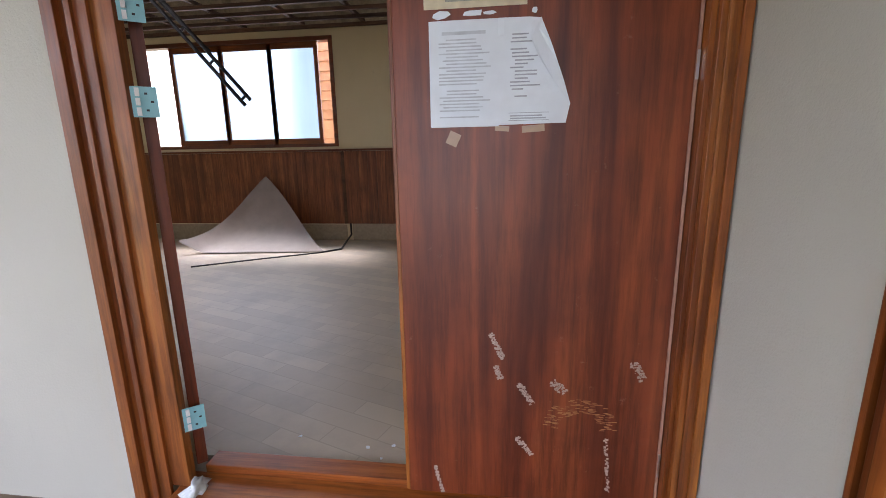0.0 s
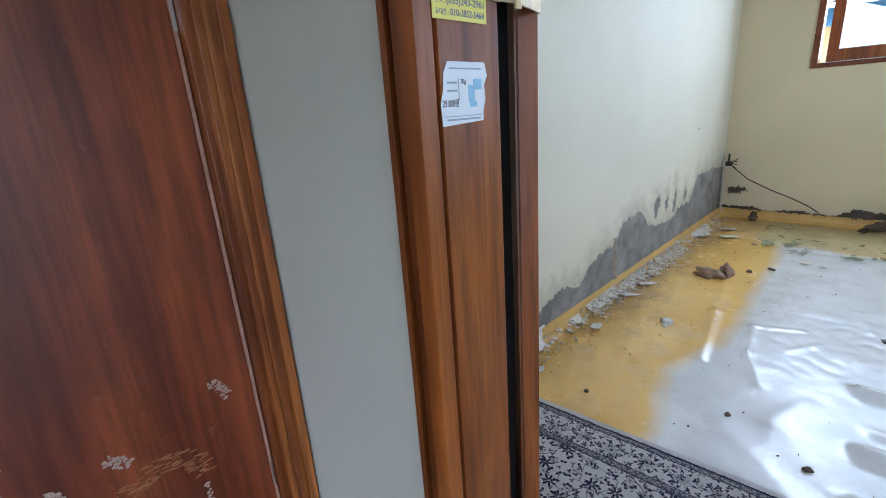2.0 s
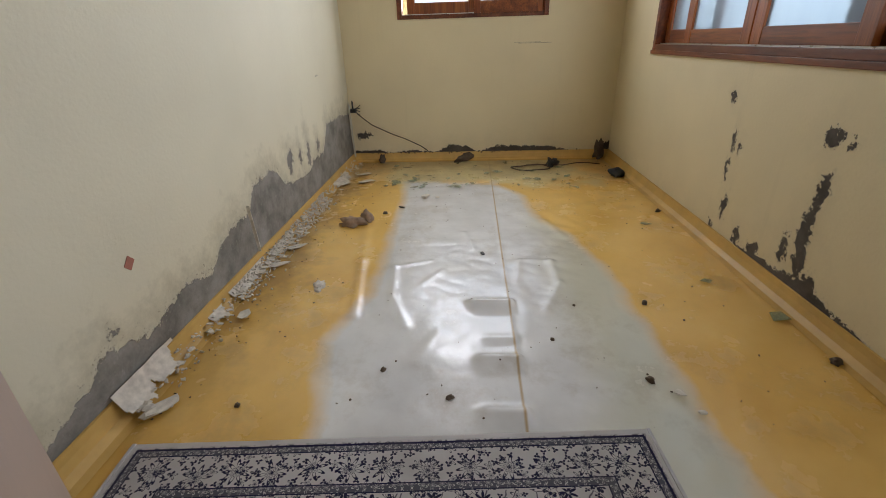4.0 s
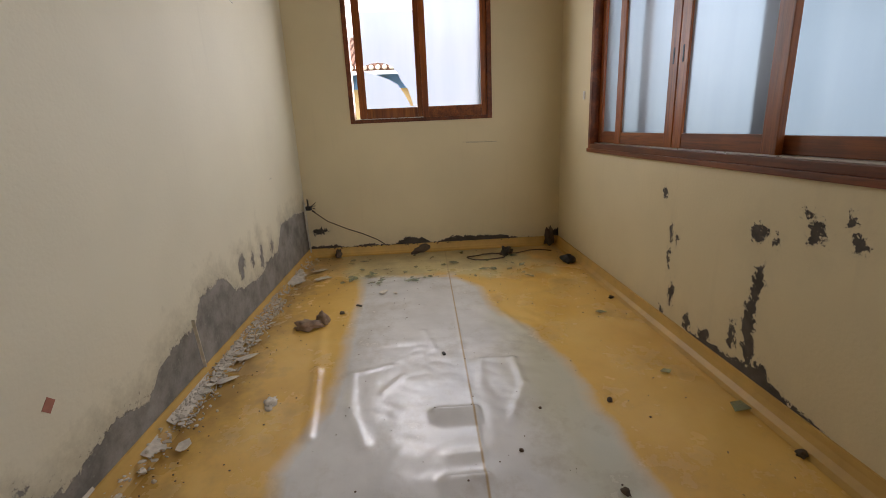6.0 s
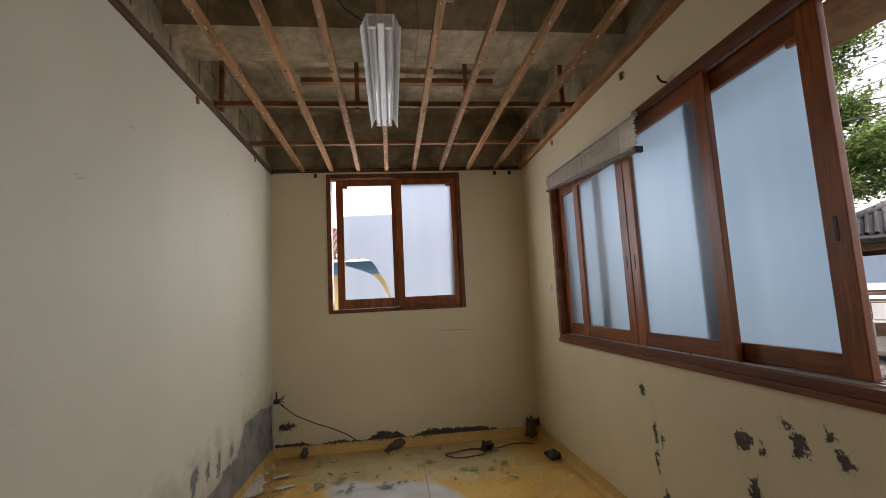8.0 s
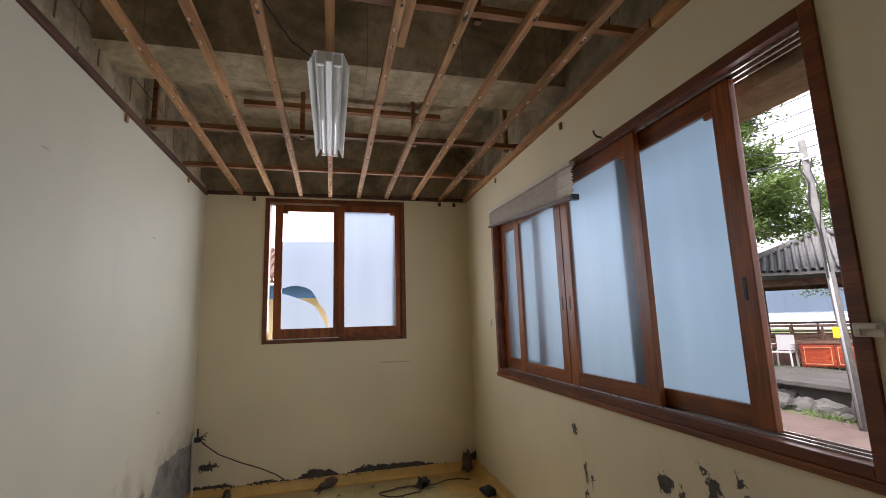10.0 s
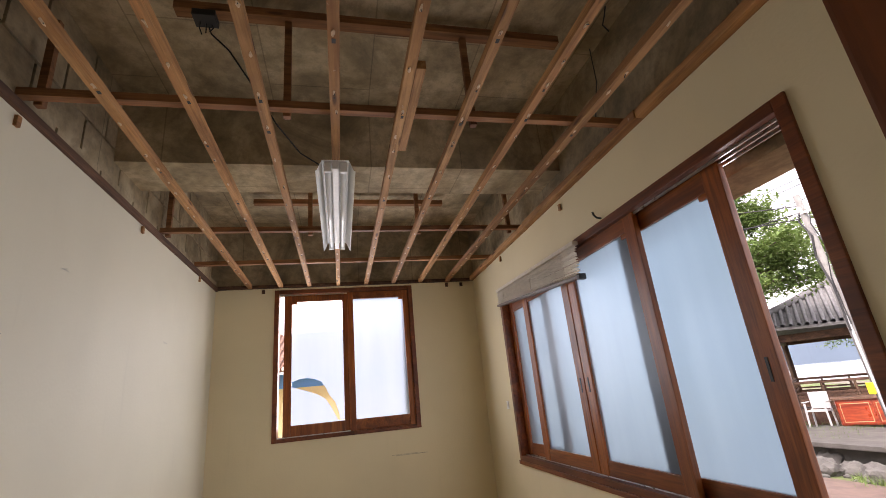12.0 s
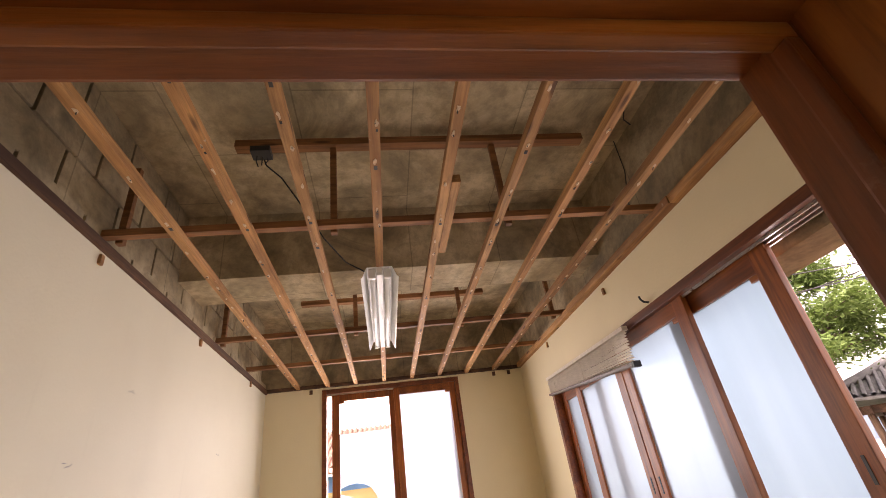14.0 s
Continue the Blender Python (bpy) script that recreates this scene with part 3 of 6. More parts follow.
for a, b, dy in ((X0, 2.4, 0), (2.4, 3.9, 0.008), (3.9, X1 - 0.03, -0.004)):
    box(bm, a, b, Y0 - 0.02, Y0 + 0.045 + dy, ZJ + 0.002, ZJ + 0.05, 0.006)
ceiling_frame = structure("ceiling_joists", bm, [m_joist, m_batten, m_ledger], "exposed rough pine ceiling battens, boards stripped off", "ceiling")

# splinters and bent nails left where the ceiling boards were torn off
pale, dark = bmesh.new(), bmesh.new()
for k, y in enumerate((1.106, 0.804, 0.518, 0.218, -0.075, -0.372, -0.673, -0.987)):
    x = 1.1 + 0.1 * rnd.random()
    while x < 5.4:
        x += rnd.uniform(0.12, 0.34)
        if k == 3 and 2.55 < x < 4.2 or x > 5.5:
            continue
        yy = y + rnd.uniform(-0.009, 0.009)
        n, a0 = rnd.randint(5, 8), rnd.uniform(0, 6)
        rim = [(x + rnd.uniform(0.006, 0.017) * math.cos(a0 + q * math.tau / n) * 1.4, yy + rnd.uniform(0.003, 0.009) * math.sin(a0 + q * math.tau / n)) for q in range(n)]
        lo = [pale.verts.new((px, py, ZJ - rnd.uniform(0.001, 0.005))) for px, py in rim]
        hi = [pale.verts.new((px, py, ZJ + 0.001)) for px, py in rim]
        pale.faces.new(lo[::-1])
        for q in range(n):
            pale.faces.new((lo[q], lo[(q + 1) % n], hi[(q + 1) % n], hi[q]))
        if rnd.random() < 0.6:
            rod(dark, (x + 0.004, yy, ZJ + 0.002), (x + rnd.uniform(-0.02, 0.02), yy + rnd.uniform(-0.006, 0.006), ZJ - rnd.uniform(0.004, 0.016)), 0.0022, 0.002, 5)
        if rnd.random() < 0.4:
            s = rnd.uniform(0.004, 0.009)
            box(dark, x + 0.03, x + 0.03 + s * 2.4, yy - s, yy + s * 0.6, ZJ - 0.0012, ZJ + 0.001)
tagged(part("splinters", pale, plain("torn_pale_wood", (0.62, 0.47, 0.32), 0.85, 0, 0.2, 80)), "pale torn splinters on the ceiling battens", "splinters", kind="stuff")
tagged(part("bent_nails", dark, m_black), "bent dark nails left in the battens", "nails", kind="stuff")

# cement blocks of the side wall above the ceiling line
blocks = tagged(new("block_wall"), "bare cement block wall above the ceiling line", "wall", kind="structure")
me = mesh_of("cement_block", boxes((0, 0.385, 0, 0.075, 0, 0.185), bevel=0.006), m_block)
for row in range(4):
    for k in range(13):
        x = X0 - 0.1 + 0.4 * k - (0.2 if row % 2 else 0)
        if x < X0 - 0.02:
            x = X0 - 0.015
        if x + 0.39 > X1 + 0.03:
            continue
        ob = new("cement_block", me)
        ob.parent = blocks
        ob.location = (x, Y1 - 0.002 + 0.002 * ((row * 7 + k * 3) % 3), ZJ + 0.035 + 0.2 * row - 0.16)
        if ob.location.z < ZJ + 0.03:
            ob.location.z = ZJ + 0.031
            ob.scale.z = 0.3

# vinyl floor: one sheet with swellings and ridges
RIDGES = [((3.75, 0.93), (3.12, 0.84), 0.035, 0.011), ((3.12, 0.84), (2.53, 0.755), 0.028, 0.017), ((3.04, 0.63), (2.72, 0.60), 0.022, 0.011), ((2.72, 0.60), (2.45, 0.50), 0.026, 0.009), ((3.04, 0.63), (3.12, 0.43), 0.020, 0.007),
          ((3.54, 0.23), (3.28, 0.17), 0.020, 0.008), ((3.12, -0.10), (3.10, -0.27), 0.020, 0.008), ((3.10, -0.27), (2.84, -0.275), 0.022, 0.010), ((2.84, -0.275), (2.59, -0.165), 0.025, 0.008), ((3.11, -0.09), (2.86, -0.05), 0.022, 0.006),
          ((2.42, 0.33), (2.20, 0.42), 0.035, 0.006), ((3.0, 0.35), (2.85, 0.45), 0.02, 0.006), ((2.82, -0.52), (2.62, -0.50), 0.02, 0.006), ((3.75, -0.34), (3.45, -0.42), 0.025, 0.006)]
STEPS = [(2.645, -0.012, 0.215, 0.12, 0.026), (2.215, -0.006, 0.185, 0.10, 0.024), (1.925, -0.004, 0.18, 0.085, 0.022), (2.36, 0.0, 0.16, 0.06, 0.007)]


def swell(x, y):
    """Height of the loosened vinyl over the base: waves, creases and stepped blisters beside the seam."""
    h = 0.003 * noise.noise((x * 1.4, y * 1.4, 0)) + 0.0045 * noise.noise((x * 4 + 1.5 * noise.noise((x * 2, y * 2, 7)), y * 4 + 1.5 * noise.noise((x * 2, y * 2, 9)), 3))
    if 2.3 < x < 3.7 and -0.45 < y < 0.7:
        h += 0.004 * abs(noise.noise((x * 9, y * 9, 5))) * min(1.0, (x - 2.3) * 3, (3.7 - x) * 3)
    for (ax, ay), (bx, by), w, a in RIDGES:
        dx, dy = bx - ax, by - ay
        t = max(0.0, min(1.0, ((x - ax) * dx + (y - ay) * dy) / (dx * dx + dy * dy)))
        q = ((x - ax - t * dx) ** 2 + (y - ay - t * dy) ** 2) / (w * w)
        if q < 9:
            h += 0.62 * a * math.exp(-q)
    for crest, ya, yb, run, a in STEPS:
        d = x - crest
        if -run < d < 0.1 and ya - 0.02 < y < yb + 0.1:
            lift = math.exp(-(d / 0.028) ** 2) if d > 0 else (1 + d / run) ** 1.3
            side = min(1.0, max(0.0, (y - ya + 0.012) / 0.014)) * (1.0 if y < yb - 0.04 else math.exp(-((y - yb + 0.04) / 0.035) ** 2))
            h += a * lift * side
    seam = math.exp(-((y - 0.005 + 0.012 * (x - 3)) / 0.006) ** 2)
    return h + 0.003 * seam + 0.004


bm = bmesh.new()
NX, NY = 400, 230
grid = [[bm.verts.new((X0 - 0.11 + (X1 - X0 + 0.11) * i / NX, Y0 + (Y1 - Y0) * j / NY, 0)) for j in range(NY + 1)] for i in range(NX + 1)]
for row in grid:
    for v in row:
        edge = min(v.co.y - Y0, Y1 - v.co.y, X1 - v.co.x, v.co.x - X0)
        v.co.z = swell(v.co.x, v.co.y) * max(0.0, min(1.0, edge * 8)) if edge > 0 else 0.0
for i in range(NX):
    for j in range(NY):
        if grid[i][j].co.x < X0 - 0.01 and not (DY0 < grid[i][j].co.y < DY1 - 0.02):
            continue
        bm.faces.new((grid[i][j], grid[i + 1][j], grid[i + 1][j + 1], grid[i][j + 1]))
ob = structure("floor", bm, m_lino, "yellow vinyl floor, bleached white in the middle, swollen and dirty", "floor")
ob.data.polygons.foreach_set("use_smooth", [True] * len(ob.data.polygons))
structure("floor_base", boxes((X0 - 0.12, X1 + 0.17, Y0 - 0.24, Y1 + 0.15, -0.25, -0.02)), m_slab, "cement base of the floor", "floor")

# the sheet turned up against the walls
COVE = [(0.0, 0.0), (0.075, 0.003), (0.045, 0.009), (0.022, 0.03), (0.012, 0.06), (0.008, 0.088), (0.0, 0.09)]
bm = bmesh.new()
extrude_profile(bm, COVE, (X1, Y1 - 0.001, 0.002), (X0, Y1 - 0.001, 0.002))
cove = structure("skirting_north", bm, m_cove, "yellow vinyl turned up as a skirting", "skirting")
bm = bmesh.new()
extrude_profile(bm, COVE, (X0, Y0 + 0.001, 0.002), (X1, Y0 + 0.001, 0.002))
structure("skirting_south", bm, m_cove, "yellow vinyl turned up as a skirting", "skirting")
bm = bmesh.new()
extrude_profile(bm, COVE, (X1 - 0.001, Y0, 0.002), (X1 - 0.001, Y1, 0.002))
structure("skirting_east", bm, m_cove, "yellow vinyl turned up as a skirting", "skirting")

# ---- the hall ----
HY0, HX0 = -1.9, -2.6
structure("hall_floor", boxes((HX0, X0 - 0.115, HY0 - 0.15, 1.325, -0.1, 0.0)), plain("hall_vinyl", (0.13, 0.085, 0.05), 0.4, 0, 0.2), "brown vinyl hall floor", "floor")
structure("hall_wall_north", boxes((HX0, -1.0, 1.325, 1.475, -0.1, 2.75), (0.74, 0.775, 1.325, 1.435, -0.1, 2.75), (-1.0, 0.74, 1.325, 1.475, 2.14, 2.75)), m_hall, "grey painted hall wall with an added unseen opening with a double doorway", "wall")
structure("hall_wall_south", boxes((HX0, -1.6, HY0 - 0.15, HY0, -0.1, 2.75), (0.4, 0.775, HY0 - 0.15, HY0, -0.1, 2.75), (-1.6, 0.4, HY0 - 0.15, HY0, 2.2, 2.75)), m_hall, "grey painted hall wall with an added unseen opening with the open entrance", "wall")
# the west opening is out of view, added to let fill light in
structure("hall_wall_west", boxes((HX0 - 0.15, HX0, HY0 - 0.15, -1.2, -0.1, 2.75), (HX0 - 0.15, HX0, 0.8, 1.475, -0.1, 2.75), (HX0 - 0.15, HX0, -1.2, 0.8, 2.2, 2.75)), m_hall, "grey painted hall wall with an added unseen opening", "wall")
structure("hall_ceiling", boxes((HX0 - 0.15, X0 - 0.12, HY0 - 0.15, 1.475, 2.75, 2.9)), m_hall, "plain hall ceiling", "ceiling")

# ---- the room behind the double door ----
RX0, RX1, RY1, RZ = -5.4, 0.9, 5.69, 2.72
m_mat, nt, b = shader("grey_wood_print_vinyl", 0.5)
vec = coords(nt, local=False)
pl = node(nt, "TexBrick", ("Vector", node(nt, "Mapping", ("Vector", vec), ("Rotation", (0, 0, 0.35))).outputs[0]), ("Color1", (0.54, 0.46, 0.35, 1)), ("Color2", (0.45, 0.385, 0.30, 1)), ("Mortar", (0.42, 0.36, 0.28, 1)), ("Scale", 1.0), ("Mortar Size", 0.003), ("Brick Width", 0.42), ("Row Height", 0.11))
c = mix(nt, ramp(nt, noise_tex(nt, vec, 2.5, 6, 0.65), (0.45, 0.0), (0.7, 0.6)), pl.outputs[0], (0.33, 0.29, 0.24))
nt.links.new(c, b.inputs["Base Color"])
bump(nt, b, noise_tex(nt, vec, 20, 4), 0.002, 0.4)
structure("room_floor", boxes((RX0, RX1, 1.475, RY1, 0.0, 0.12)), m_mat, "grey wood-print vinyl floor, dusty", "floor")
structure("room_wall_east", boxes((RX1, RX1 + 0.15, Y1 + 0.15, RY1 + 0.15, 0, RZ)), m_wall, "plain cream wall", "wall")
structure("room_wall_west", boxes((RX0 - 0.15, RX0, 1.475, RY1 + 0.15, 0, RZ)), m_wall, "plain cream wall", "wall")
BX0, BX1, BZ0, BZ1 = -4.5, -1.86, 1.33, 2.64
structure("room_wall_north", boxes((RX0, BX0, RY1, RY1 + 0.2, 0, RZ), (BX1, RX1, RY1, RY1 + 0.2, 0, RZ), (BX0, BX1, RY1, RY1 + 0.2, 0, BZ0), (BX0, BX1, RY1, RY1 + 0.2, BZ1, RZ)), m_wall, "cream wall with a wide window", "wall")
structure("room_wall_south", boxes((RX0, HX0, 1.325, 1.475, 0, RZ)), m_wall, "plain cream wall", "wall")
dado = tagged(new("dado"), "red-brown wood panelling along the lower wall", "panelling", kind="structure")
me = mesh_of("panel_board", boxes((0, 0.116, -0.016, 0, 0, 0.93), bevel=0.003), m_panel)
k = 0
x = RX0 + 0.01
while x < RX1 - 0.12:
    ob = new("panel_board", me)
    ob.parent = dado
    ob.location = (x, RY1 - 0.002 * (k % 2), 0.34)
    x += 0.118
    k += 1
part("cap_rail", boxes((RX0, RX1, RY1 - 0.03, RY1 - 0.0005, 1.272, 1.298), bevel=0.004), m_frame, dado)
bm = bmesh.new()
box(bm, -1.74, RX1, RY1 - 0.014, RY1 - 0.001, 0.12, 0.338)
box(bm, RX0, -1.82, RY1 - 0.014, RY1 - 0.001, 0.12, 0.325)
part("turned_up_vinyl", bm, plain("tan_vinyl", (0.36, 0.29, 0.2), 0.5), dado)
structure("wall_pilaster", boxes((-1.84, -1.80, RY1 - 0.02, RY1 - 0.0005, 0.34, 1.27)), m_ledger, "dark joint strip between wood panels", "trim")
bm = boxes((RX0, RX1, 1.475, RY1 + 0.2, 3.2, 3.3))
structure("room_ceiling_slab", bm, m_slab, "bare concrete slab", "ceiling")
bm = bmesh.new()
for k in range(14):
    y = 1.75 + 0.3 * k
    box(bm, RX0, RX1, y - 0.018, y + 0.018, RZ, RZ + 0.036)
for k in range(9):
    x = RX0 + 0.2 + 0.75 * k
    box(bm, x - 0.02, x + 0.02, 1.475, RY1, RZ + 0.038, RZ + 0.075)
structure("room_ceiling_joists", bm, m_ledger, "dark exposed ceiling battens", "ceiling")
structure("room_upper_wall", boxes((RX0 - 0.15, RX1 + 0.15, RY1 + 0.02, RY1 + 0.2, RZ, 3.2), (RX0 - 0.15, RX0, 1.475, RY1, RZ, 3.2), (RX1, RX1 + 0.15, 1.6, RY1, RZ, 3.2)), m_block, "bare cement above the ceiling line", "wall")


# ---- windows ----
def sash(parent, along, s0, s1, z0, z1, d0, d1, stile=0.055, top=0.10, foot=0.11, pull=0, name="sash", glass=None, notch=0, clear=(0, 0)):
    """A sliding sash on the axis along ("x" or "y"), from s0 to s1, between depths d0 and d1."""
    def bx(bm, a, b, z_a, z_b, e0=d0, e1=d1, bev=0.004):
        if along == "x":
            box(bm, a, b, e0, e1, z_a, z_b, bev)
        else:
            box(bm, e0, e1, a, b, z_a, z_b, bev)
    bm = bmesh.new()
    bx(bm, s0, s0 + stile, z0, z1)
    bx(bm, s1 - stile, s1, z0, z1)
    nv = len(bm.faces)
    bx(bm, s0 + stile, s1 - stile, z0, z0 + foot, d0 + 0.003, d1 - 0.003)
    bx(bm, s0 + stile, s1 - stile, z1 - top, z1, d0 + 0.003, d1 - 0.003)
    for q in (0, 1):
        e = s0 + stile if q == 0 else s1 - stile - 0.05
        if notch == q + 1 or notch == 3:
            bx(bm, e, e + 0.05, z1 - top - 0.025, z1 - top, d0 + 0.004, d1 - 0.004, 0.006)
    bm.faces.ensure_lookup_table()
    for f in bm.faces[nv:]:
        f.material_index = 1
    ob = part(name, bm, [m_stile, m_sash], parent)
    mid = (d0 + d1) / 2
    bm = bmesh.new()
    bx(bm, s0 + stile - 0.008 + clear[0], s1 - stile + 0.008 - clear[1], z0 + foot - 0.008, z1 - top + 0.008, mid - 0.0015, mid + 0.0015, 0)
    pane = part("pane", bm, glass or m_frost, ob, "frosted glass pane")
    pane.visible_shadow = False
    if pull:
        s = s0 + stile / 2 if pull < 0 else s1 - stile / 2
        bm = bmesh.new()
        zc = z0 + 0.52
        bx(bm, s - 0.007, s + 0.007, zc - 0.045, zc + 0.045, d1 - 0.002, d1 + 0.002, 0.001)
        part("finger_pull", bm, m_black, ob, "dark recessed finger pull")
    return ob


def window_frame(parent, along, s0, s1, z0, z1, d0, d1, w=0.05, tracks=()):
    bm = bmesh.new()
    spec = [(s0, s0 + w, z0, z1), (s1 - w, s1, z0, z1), (s0 + w, s1 - w, z0, z0 + w * 0.8), (s0 + w, s1 - w, z1 - w, z1)]
    for n, (a, b, za, zb) in enumerate(spec):
        box(bm, *((a, b, d0, d1) if along == "x" else (d0, d1, a, b)), za, zb, 0.004)
    part("window_frame", bm, m_frame, parent)
    bm = bmesh.new()
    for t in tracks:
        for zz in ((z0 + w * 0.8, z0 + w * 0.8 + 0.008), (z1 - w - 0.012, z1 - w)):
            box(bm, *((s0 + w, s1 - w, t - 0.004, t + 0.004) if along == "x" else (t - 0.004, t + 0.004, s0 + w, s1 - w)), *zz)
    if tracks:
        part("slide_track", bm, m_steel, parent, "worn metal slide rails")


win = tagged(new("window_1"), "four-sash frosted sliding window in red-brown wood, one end open", "window", kind="structure")
yf = Y0 + 0.012
window_frame(win, "x", WX0, WX1, WZ0, WZ1, Y0 - 0.14, yf, 0.05, (Y0 - 0.032, Y0 - 0.072, Y0 - 0.112))
Z0, Z1 = WZ0 + 0.049, WZ1 - 0.05
sash(win, "x", 3.93, 4.71, Z0, Z1, Y0 - 0.088, Y0 - 0.056, pull=0, stile=0.075, top=0.16, foot=0.09, clear=(0.265, 0))
sash(win, "x", 3.492, 4.288, Z0, Z1, Y0 - 0.048, Y0 - 0.016, pull=-1, stile=0.088, top=0.16, foot=0.085)
sash(win, "x", 2.678, 3.482, Z0, Z1, Y0 - 0.048, Y0 - 0.016, pull=1, stile=0.088, top=0.085, foot=0.085, notch=1)
sash(win, "x", 2.135, 2.90, Z0, Z1, Y0 - 0.088, Y0 - 0.056, stile=0.095, top=0.10, foot=0.08, pull=-1, notch=1, clear=(0, 0.07))
structure("window_apron", boxes((WX0 - 0.01, WX1 + 0.01, Y0 - 0.001, Y0 + 0.02, WZ0 - 0.03, WZ0 + 0.0), bevel=0.004), m_frame, "dark wooden window board", "trim")

win2 = tagged(new("window_2"), "two-sash frosted sliding window, dark wood, one pane broken", "window", kind="structure")
xf = X1 - 0.012
window_frame(win2, "y", FY0, FY1, FZ0, FZ1, xf, X1 + 0.13, 0.045, (X1 + 0.03, X1 + 0.07))
Z0, Z1 = FZ0 + 0.036, FZ1 - 0.045
sash(win2, "y", FY0 + 0.045, 0.13, Z0, Z1, X1 + 0.012, X1 + 0.042, stile=0.06, top=0.075, foot=0.105, notch=1, glass=m_frost2)

# the sash with the broken pane: a hole with a curved upper edge in the frosted glass
bm = bmesh.new()
s0, s1, d0, d1 = 0.118, 0.775, X1 + 0.05, X1 + 0.08
for a, c, za, zb in ((s0, s0 + 0.065, Z0, Z1), (s1 - 0.075, s1, Z0, Z1), (s0 + 0.065, s1 - 0.075, Z0, Z0 + 0.105), (s0 + 0.065, s1 - 0.075, Z1 - 0.075, Z1), (s1 - 0.125, s1 - 0.075, Z1 - 0.1, Z1 - 0.075)):
    box(bm, d0, d1, a, c, za, zb, 0.004)
broken = part("sash", bm, m_stile, win2)
ga, gb, gz0, gz1 = s0 + 0.06, s1 - 0.07, Z0 + 0.1, Z1 - 0.07


def sheet(bm, outline, xa, xb):
    lo = [bm.verts.new((xa, y, z)) for y, z in outline]
    hi = [bm.verts.new((xb, y, z)) for y, z in outline]
    bm.faces.new(lo)
    bm.faces.new(hi[::-1])
    for k in range(len(lo)):
        bm.faces.new((lo[k], hi[k], hi[(k + 1) % len(lo)], lo[(k + 1) % len(lo)]))


arc = [(0.70, 1.925), (0.62, 1.95), (0.55, 1.957), (0.47, 1.94), (0.41, 1.91), (0.365, 1.845), (0.33, 1.77), (0.275, 1.70), (0.24, 1.60), (0.225, 1.53)]
low = [(0.25, 1.53), (0.285, 1.60), (0.32, 1.665), (0.37, 1.74), (0.45, 1.79), (0.55, 1.83), (0.70, 1.88)]
bm = bmesh.new()
sheet(bm, [(gb, 2.415), (gb, 1.925)] + arc + [(ga, 1.525), (ga, 2.42)], X1 + 0.063, X1 + 0.066)
p = part("pane", bm, m_frost2, broken, "frosted pane with a broken-out hole")
p.visible_shadow = False
bm = bmesh.new()
sheet(bm, [(ga, gz0), (ga, 1.52)] + low + [(gb, 1.88), (gb, gz0)], X1 + 0.063, X1 + 0.066)
p = part("pane", bm, m_frost2, broken, "broken lower piece of frosted pane")
p.visible_shadow = False

win3 = tagged(new("window_3"), "wide frosted sliding window in dark wood frame", "window", kind="structure")
window_frame(win3, "x", BX0, BX1, BZ0, BZ1, RY1 - 0.01, RY1 + 0.12, 0.05)
for a, c in ((-4.06, -3.33), (-3.39, -2.68), (-2.73, -2.07)):
    sash(win3, "x", a, c, BZ0 + 0.04, BZ1 - 0.05, RY1 + 0.03, RY1 + 0.06, stile=0.05, top=0.07, foot=0.07)

# ---- doors ----
def moulded(name, parent, x, y0, y1, z0, z1, mat, steps):
    """An upright moulded strip facing -x or -y built of steps (from, to, depth)."""
    bm = bmesh.new()
    for s0, s1, d in steps:
        box(bm, x - d, x, s0, s1, z0, z1, 0.0025)
    return part(name, bm, mat, parent)


door2 = tagged(new("door_2"), "brown wooden door standing half open into the room", "door", kind="structure")
DXA, DXB = X0 - 0.125, X0 - 0.012
bm = boxes((0.722, 0.753, 0.673, DY1 - 0.001, 0.0, DZ), (0.7535, 0.7605, 0.680, DY1 - 0.001, 0.0, DZ - 0.001), (0.761, DXB, 0.673, DY1 - 0.001, 0.0, DZ), bevel=0.002)
part("door_jamb", bm, m_jamb, door2)
part("door_rebate", boxes((X0 + 0.0005, 0.952, 0.728, 0.785, 0.0, DZ), bevel=0.003), m_jamb, door2)
# black strip added in the hinge gap; its colour stands in for deep shade
part("door_seal", boxes((0.9525, 0.994, 0.737, 0.780, 0.0, DZ), bevel=0.002), m_black, door2, "black strip standing in for shade in the hinge gap")
bm = boxes((DXA - 0.03, DXB, DY0 + 0.001, -0.045, 0.0, DZ), bevel=0.003)
part("door_jamb", bm, m_jamb, door2)
bm = boxes((DXA - 0.03, DXB, DY0 + 0.001, DY1 - 0.001, 1.99, DZ + 0.01), bevel=0.003)
part("door_head", bm, m_head, door2)
part("door_stop", boxes((DXB - 0.05, DXB - 0.036, -0.0445, 0.6725, 1.975, 1.99), bevel=0.002), m_head, door2)
part("door_stop", boxes((DXB - 0.05, DXB - 0.036, -0.045, -0.033, 0.0, 1.974), bevel=0.002), m_jamb, door2)
XH = X0 - 0.12
for y0, y1, n in ((0.7035, 0.767, 1), (-0.136, -0.0735, -1)):
    w = y1 - y0
    cuts = ((0.0, 1.0, 0.016), (0.05, 0.30, 0.022), (0.36, 0.66, 0.027), (0.76, 0.96, 0.032))
    st = [(y0 + a * w, y0 + b * w, d) if n > 0 else (y1 - b * w, y1 - a * w, d) for a, b, d in cuts]
    moulded("door_casing", door2, XH - 0.0005, y0, y1, 0.0, 2.06, m_jamb, st)
